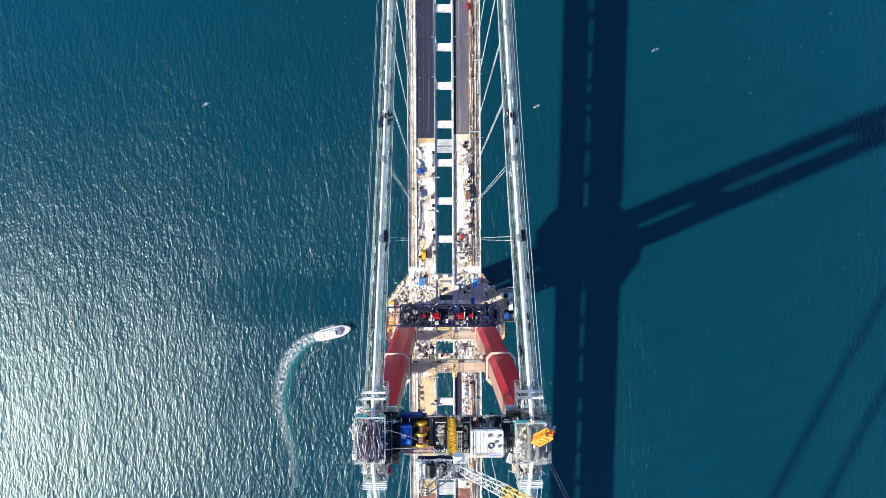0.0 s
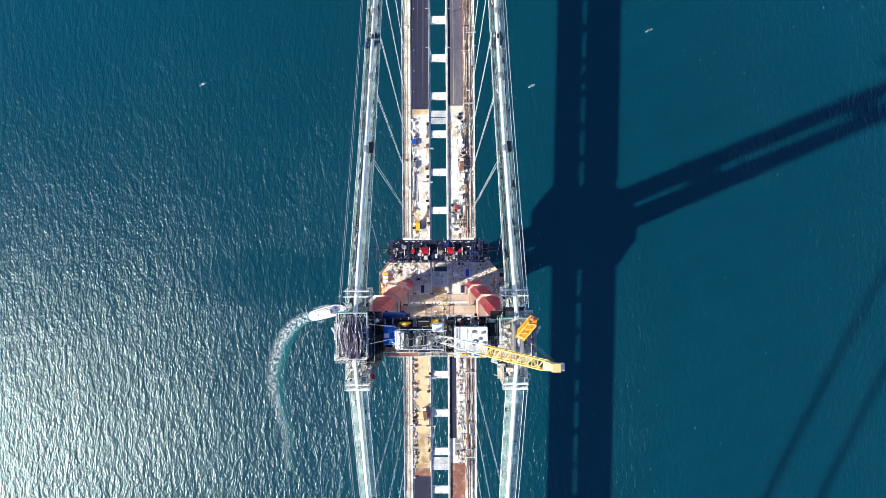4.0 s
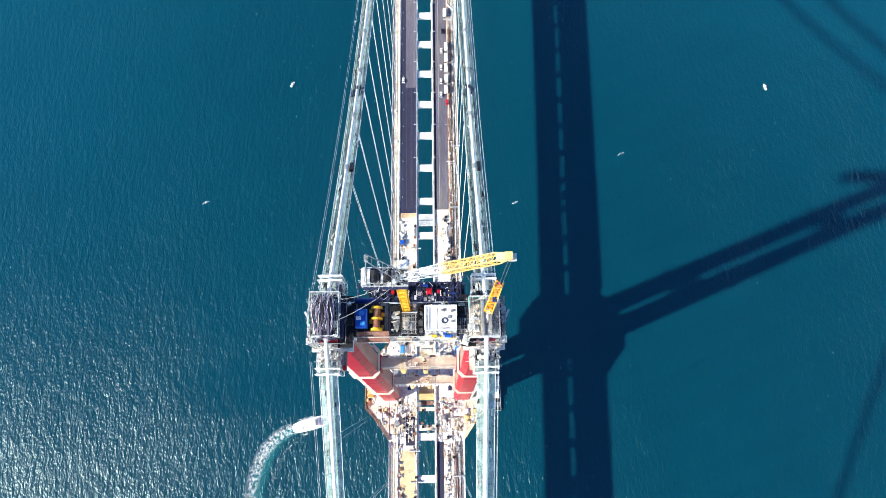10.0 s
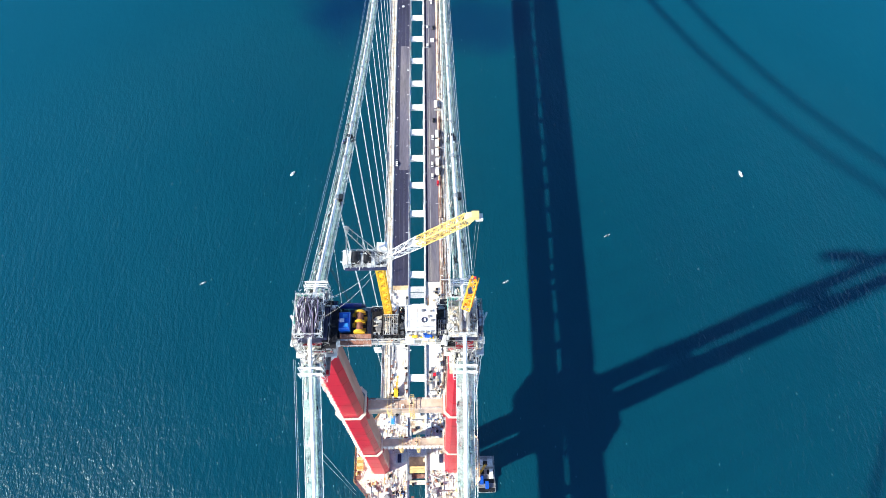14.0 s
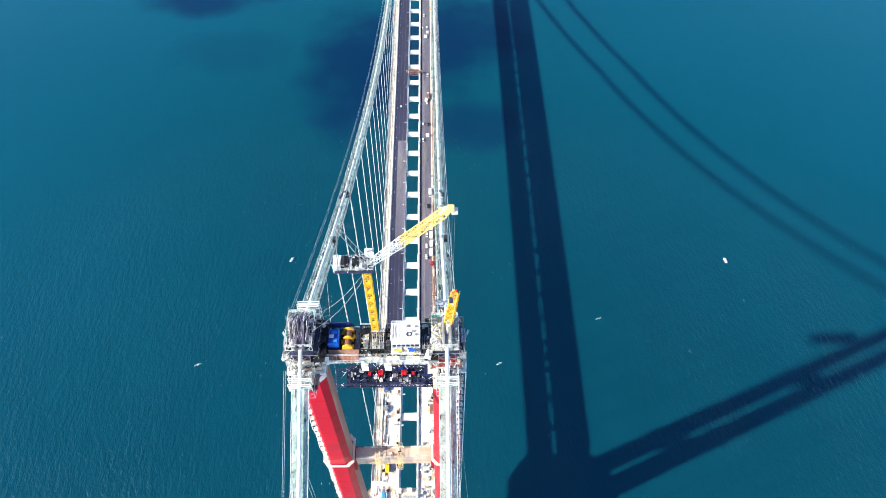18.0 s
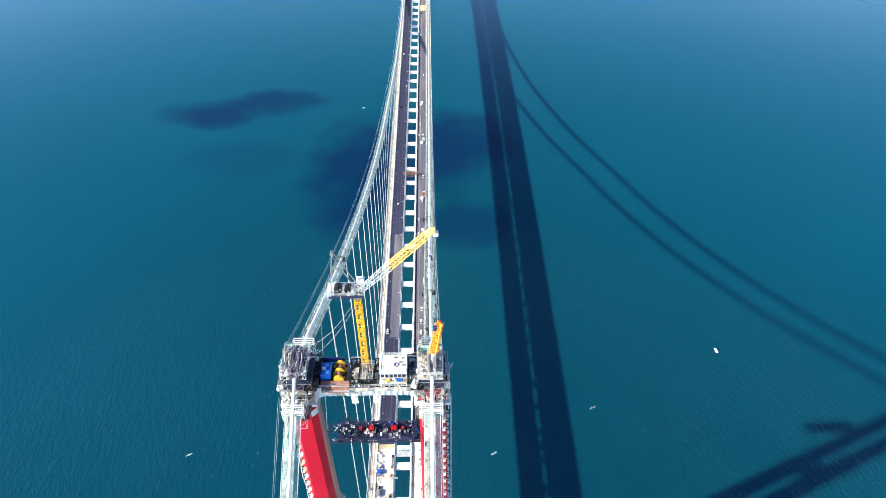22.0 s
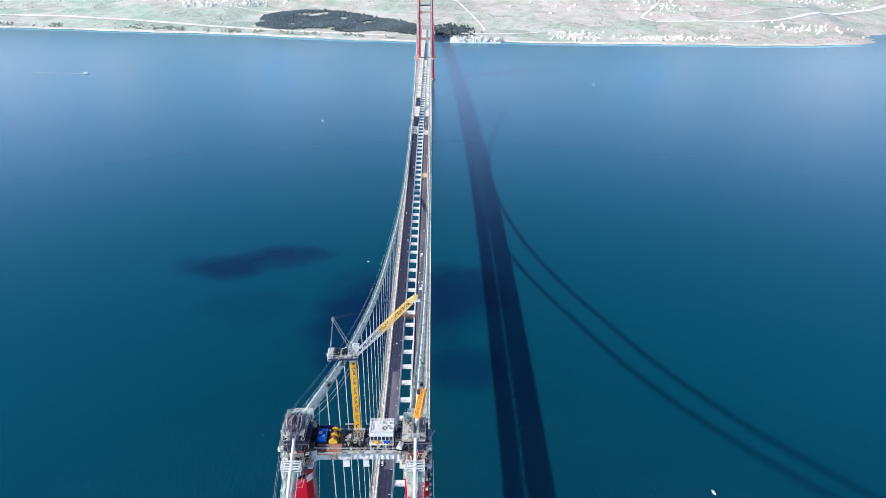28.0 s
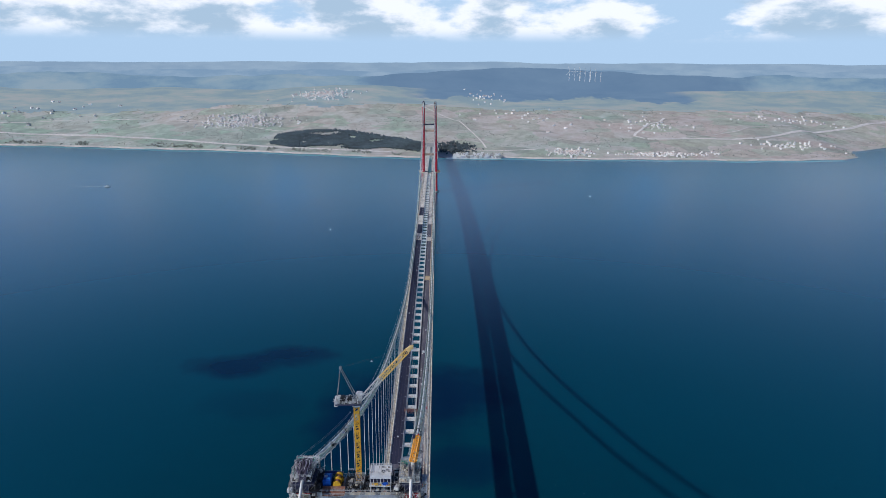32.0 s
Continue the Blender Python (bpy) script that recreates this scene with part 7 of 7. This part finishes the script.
barge = thing("work_barge", (46.3, 1.5, 0), "grey work barge moored beside the tower caisson", "barge")
bm = BM(); loft(bm, [[(-5.6, -11.5, -0.8), (5.6, -11.5, -0.8), (5.6, 11.5, -0.8), (-5.6, 11.5, -0.8)], [(-6, -12.2, 1.6), (6, -12.2, 1.6), (6, 12.2, 1.6), (-6, 12.2, 1.6)]]); part("hull", bm, M["steel"], barge)
for i in range(8):
    part("deck_plank", box(BM(), -5.6, 5.6, -12 + i * 3.0, -9.2 + i * 3.0, 1.6, 1.75), M["steel"] if i % 2 else M["black_mech"], barge)
for x, y, w, l, h, c in ((-3.5, 6.5, 1.3, 3, 2.6, "white_paint"), (-3.5, -4, 1.3, 3, 2.6, "blue_paint"), (3.0, 7.5, 1.8, 2.5, 2.4, "galv"), (0.2, -7.5, 1.2, 2.5, 2.4, "blue_paint"), (3.4, 0, 1.3, 3.2, 2.6, "white_paint"), (-0.5, 1.5, 1.0, 1.8, 1.4, "steel")):
    bm = BM(); loft(bm, [[(x - w, y - l, 1.75), (x + w, y - l, 1.75), (x + w, y + l, 1.75), (x - w, y + l, 1.75)], [(x - w, y - l, 1.75 + h), (x + w, y - l, 1.75 + h), (x + w, y + l, 1.75 + h), (x - w, y + l, 1.75 + h)]]); part("container", bm, M[c], barge)
bm = BM(); truss(bm, (-5, 0, 2.5), (-0.5, 5.5, 8), 1.3, 1.0, 6, 0.14); part("crane_boom", bm, M["yellow_paint"], barge, "yellow crane boom")
bm = BM(); railing(bm, [(-5.9, -12, 1.6), (5.9, -12, 1.6), (5.9, 12, 1.6), (-5.9, 12, 1.6), (-5.9, -12, 1.6)], 1.1, 0.06); part("rail", bm, M["galv"], barge)

# ---- the far coast ----
def drape(name, pts, width, lift, mat, label, category, kind="structure", step=12.0):
    """A strip laid over the land along a line."""
    fine = []
    for (ax, ay), (bx, by) in zip(pts, pts[1:]):
        k = max(1, int(math.hypot(bx - ax, by - ay) / step))
        fine += [(ax + (bx - ax) * i / k, ay + (by - ay) * i / k) for i in range(k)]
    fine.append(pts[-1])
    verts, faces = [], []
    for i, (x, y) in enumerate(fine):
        a, c = fine[max(0, i - 1)], fine[min(len(fine) - 1, i + 1)]
        d = Vector((c[0] - a[0], c[1] - a[1])).normalized()
        for s in (-1, 1):
            px, py = x - d.y * s * width / 2, y + d.x * s * width / 2
            verts.append((px, py, max(land_z(px, py), 0.4) + lift))
    for i in range(len(fine) - 1):
        faces.append((2 * i, 2 * i + 1, 2 * i + 3, 2 * i + 2))
    me = bpy.data.meshes.new(name); me.from_pydata(verts, [], faces); me.materials.append(mat)
    return tagged(new(name, me), label, category, kind=kind)

M["dirt"] = material("dirt", (0.84, 0.80, 0.74), 0.9, 0, 0.15, 0.05)
M["beach"] = material("beach", (0.80, 0.74, 0.66), 0.9, 0, 0.15, 0.05)
M["far_green"] = material("far_green", (0.085, 0.115, 0.125), 0.9, 0, 0.3, 0.05, vary=0.2)
M["far_green_dry"] = material("far_green_dry", (0.33, 0.35, 0.29), 0.9, 0, 0.3, 0.05)
M["far_wall"] = material("far_wall", (0.84, 0.83, 0.80), 0.8, 0, 0.12, 0.1)
M["yard_white"] = material("yard_white", (0.84, 0.84, 0.82), 0.7, 0, 0.08, 0.1)
M["far_roof"] = material("far_roof", (0.72, 0.62, 0.56), 0.8, 0, 0.2, 0.1)

drape("road_coast", [(-4500, 3740), (-2479, 3466), (-1950, 3379), (-1422, 3242), (-829, 3080), (-465, 2990), (-200, 2930)], 26, 2.0, M["dirt"], "pale coast road along the far shore", "road")
drape("road_inland", [(150, 2960), (325, 2950), (520, 2965)], 12, 1.8, M["dirt"], "pale track near the shore", "road")
drape("road_east", [(1150, 3190), (1300, 3180), (1595, 3160), (1760, 3190), (1995, 3330), (2400, 3540), (2839, 3770), (3600, 4100)], 24, 1.8, M["dirt"], "pale main road crossing the fields", "road")
drape("road_bend", [(1140, 3200), (1100, 3260), (1127, 3320), (1200, 3420), (1255, 3488), (1330, 3540), (1380, 3622)], 15, 1.8, M["dirt"], "pale winding road on the hillside", "road")
drape("road_branch", [(1300, 3180), (1480, 3235), (1700, 3330), (1800, 3420), (2150, 3480)], 9, 1.8, M["dirt"], "narrow pale lane through the fields", "road")
drape("road_slope", [(-60, 3900), (40, 3720), (150, 3560), (190, 3420), (250, 3160)], 9, 1.8, M["dirt"], "narrow pale lane down the slope", "road")
drape("road_west", [(-2900, 3640), (-2300, 3700), (-1700, 3660), (-1180, 3560), (-900, 3420), (-640, 3340)], 8, 1.8, M["dirt"], "narrow pale lane to the village", "road")
drape("road_village", [(273, 3005), (262, 3100), (250, 3160)], 10, 1.8, M["dirt"], "pale farm track", "road")
beach = [(x, shore_y(x) + 9 + 6 * math.sin(x * 0.021) + 10 * math.sin(x * 0.006 + 1)) for x in range(-4400, 2000, 40)]
drape("beach", beach, 24, 0.8, M["beach"], "pale sand and rubble beach", "beach")
shallow = [(x, y - 26) for x, y in beach]
M["shallow"] = bpy.data.materials.new("shallow_water"); M["shallow"].use_nodes = True
M["shallow"].node_tree.nodes["Principled BSDF"].inputs["Base Color"].default_value = (0.11, 0.38, 0.44, 1)
M["shallow"].node_tree.nodes["Principled BSDF"].inputs["Roughness"].default_value = 0.2
verts, faces = [], []
for x, y in beach:
    verts += [(x, y - 60, 0.15), (x, y, 0.15)]
faces = [(2 * i, 2 * i + 1, 2 * i + 3, 2 * i + 2) for i in range(len(beach) - 1)]
me = bpy.data.meshes.new("water_shallows"); me.from_pydata(verts, [], faces); me.materials.append(M["shallow"])
tagged(new("water_shallows", me), "pale turquoise shallows by the far beach", "shallows", kind="structure")

def houses(name, spots, label):
    """A village: small gabled houses, joined because none can be picked out singly."""
    bw, br = BM(), BM()
    for x, y, w, l, h, turn in spots:
        z = land_z(x, y) - 0.5
        ca_, sa_ = math.cos(turn), math.sin(turn)
        def at(px, py, pz):
            return (x + px * ca_ - py * sa_, y + px * sa_ + py * ca_, z + pz)
        loft(bw, [[at(-w, -l, 0), at(w, -l, 0), at(w, l, 0), at(-w, l, 0)], [at(-w, -l, h), at(w, -l, h), at(w, l, h), at(-w, l, h)]])
        loft(br, [[at(-w - 0.4, -l - 0.4, h), at(w + 0.4, -l - 0.4, h), at(w + 0.4, l + 0.4, h), at(-w - 0.4, l + 0.4, h)], [at(-0.2, -l, h + w * 0.6), at(0.2, -l, h + w * 0.6), at(0.2, l, h + w * 0.6), at(-0.2, l, h + w * 0.6)]])
    t = tagged(new(name), label, "village", "coastal villages", "stuff")
    part("walls", bw, M["far_wall"], t, "white-washed walls")
    part("roofs", br, M["far_roof"], t, "sun-bleached tiled roofs")
    return t
rnd = random.Random(31)
def spots(cx, cy, sx, sy, count, size=4.6):
    out = []
    for i in range(count):
        x, y = rnd.gauss(cx, sx), rnd.gauss(cy, sy)
        s = rnd.uniform(0.7, 1.4) * size
        out.append((x, y, s * 0.7, s, rnd.uniform(5, 9), rnd.uniform(0, 3.1)))
    return out
houses("village", spots(-1120, 3590, 125, 60, 290), "white village on the slope behind the coast road")
houses("village", spots(-720, 4060, 95, 50, 250), "white village high on the hillside")
houses("village", spots(690, 2900, 55, 32, 150, 4.4), "rows of white holiday houses by the shore")
houses("village", spots(1130, 2870, 120, 22, 110, 4.4), "scattered white houses along the shore")
houses("village", spots(1260, 3480, 80, 90, 50), "farm houses along the winding road")
houses("village", spots(340, 4150, 60, 60, 40), "white houses on the far slope")
houses("village", spots(1870, 3060, 110, 40, 55), "white houses by the eastern point")
houses("village", spots(2150, 3640, 160, 40, 40), "white sheds along the main road")
houses("village", spots(-2440, 3880, 200, 120, 22, 9.0), "pale farm sheds on the western slope")
houses("village", spots(560, 3650, 160, 130, 26, 7.0), "scattered pale farm sheds")

def woods(name, pick, count, mat, label, size):
    """Trees joined into one wood: each a ragged lump on a short trunk."""
    verts, faces = [], []
    r = random.Random(len(name) + count)
    made = 0
    while made < count:
        q = pick(r)
        if q is None:
            continue
        x, y = q
        z = land_z(x, y)
        if z < 2:
            continue
        made += 1
        s = size * r.uniform(0.6, 1.3)
        k = len(verts)
        verts.append((x, y, z - 1))
        for a in range(5):
            an = a * 1.2566 + r.uniform(-0.3, 0.3)
            rr = s * r.uniform(0.5, 0.8)
            verts.append((x + rr * math.cos(an), y + rr * math.sin(an), z + s * r.uniform(0.35, 0.7)))
        verts.append((x + r.uniform(-0.2, 0.2) * s, y, z + s * r.uniform(0.85, 1.25)))
        for a in range(5):
            b = (a + 1) % 5
            faces.append((k, k + 1 + b, k + 1 + a)); faces.append((k + 6, k + 1 + a, k + 1 + b))
    me = bpy.data.meshes.new(name); me.from_pydata(verts, [], faces); me.materials.append(mat)
    return tagged(new(name, me), label, "wood", kind="stuff")
def in_wood(r):
    x = r.uniform(-850, -60)
    t = (x + 850) / 790
    lo = 3120 - 150 * t + 25 * math.sin(x * 0.02)
    hi = 3330 + 70 * math.sin(t * 5.0) - 110 * t * t
    y = r.uniform(lo, hi)
    return None if noise.noise(Vector((x * 0.008, y * 0.008, 2))) > 0.24 else (x + r.gauss(0, 9), y + r.gauss(0, 9))
woods("pine_wood", in_wood, 6500, M["far_green"], "dark green pine wood above the far shore", 9)
def in_wood2(r):
    x, y = r.gauss(110, 45), r.gauss(3000, 50)
    return (x, y)
woods("pine_wood", in_wood2, 260, M["far_green"], "dark green grove by the bridge abutment", 11)
def in_scrub(r):
    x, y = r.uniform(-3400, 2900), r.uniform(2800, 3900)
    if y < shore_y(x) + 30:
        return None
    return (x, y) if noise.noise(Vector((x * 0.0035, y * 0.005, 7))) > 0.05 else None
woods("scrub_trees", in_scrub, 2600, M["far_green_dry"], "scattered scrub and hedgerow trees over the fields", 4.0)

# harbour and abutment at the end of the bridge
yard = thing("abutment", (0, 2806, 0), "pale concrete bridge abutment on the far shore", "abutment", kind="structure")
part("block", box(BM(), -30, 30, -14, 120, -2, 56), M["concrete"], yard)
pier = thing("construction_yard", (200, 2800, 0), "white construction yard and quay by the far shore", "quay")
part("quay", box(BM(), -130, 130, -14, 26, -2, 3.4), M["far_wall"], pier)
r9 = random.Random(12)
for i in range(110):
    x, y = r9.uniform(-95, 135), r9.uniform(-12, 70)
    w, l, h = r9.uniform(2, 7), r9.uniform(2, 5), r9.uniform(5, 15)
    z = max(3.0, land_z(x + 200, y + 2800)) - 0.5
    part("shed", box(BM(), x - w, x + w, y - l, y + l, z, z + h), M["yard_white"] if i % 4 else M["concrete"], pier)
def on_shore(q):
    x = q.uniform(-2300, -150)
    y = shore_y(x) + q.uniform(34, 95)
    return (x, y) if noise.noise(Vector((x * 0.01, 3.1, 0))) > 0.0 else None
woods("shore_trees", on_shore, 300, M["far_green_dry"], "dark trees and scrub along the coast road", 8)
# wind turbines on the skyline
wt = None
for i in range(9):
    x, y = 950 + i * 24 + (i % 3) * 14, 4372
    z = 90 + (ridge_height(x, *FOREST) - 90) * math.sin((y - 4290) / 150 * math.pi / 2)
    if wt is None:
        wt = thing("wind_turbine", (x, y, z), "white three-bladed wind turbine on a far ridge", "wind turbine", "far wind turbines")
        bm = BM(); loft(bm, [[(rr * math.cos(a * math.pi / 4), rr * math.sin(a * math.pi / 4), z) for a in range(8)] for rr, z in ((1.9, -20), (1.1, 62))]); part("mast", bm, M["far_wall"], wt)
        for k in range(3):
            a = radians(90 + 120 * k + 20)
            bm = BM(); loft(bm, [[(math.cos(a) * d - math.sin(a) * w, -3, 62 + math.sin(a) * d + math.cos(a) * w) for w in (-ww, ww)] + [(math.cos(a) * d + math.sin(a) * w, -2.4, 62 + math.sin(a) * d - math.cos(a) * w) for w in (-ww, ww)] for d, ww in ((1, 1.4), (34, 0.5))]); part("blade", bm, M["far_wall"], wt)
    else:
        copy_thing(wt, pose(x, y, z, 0, 0, 8 * i))
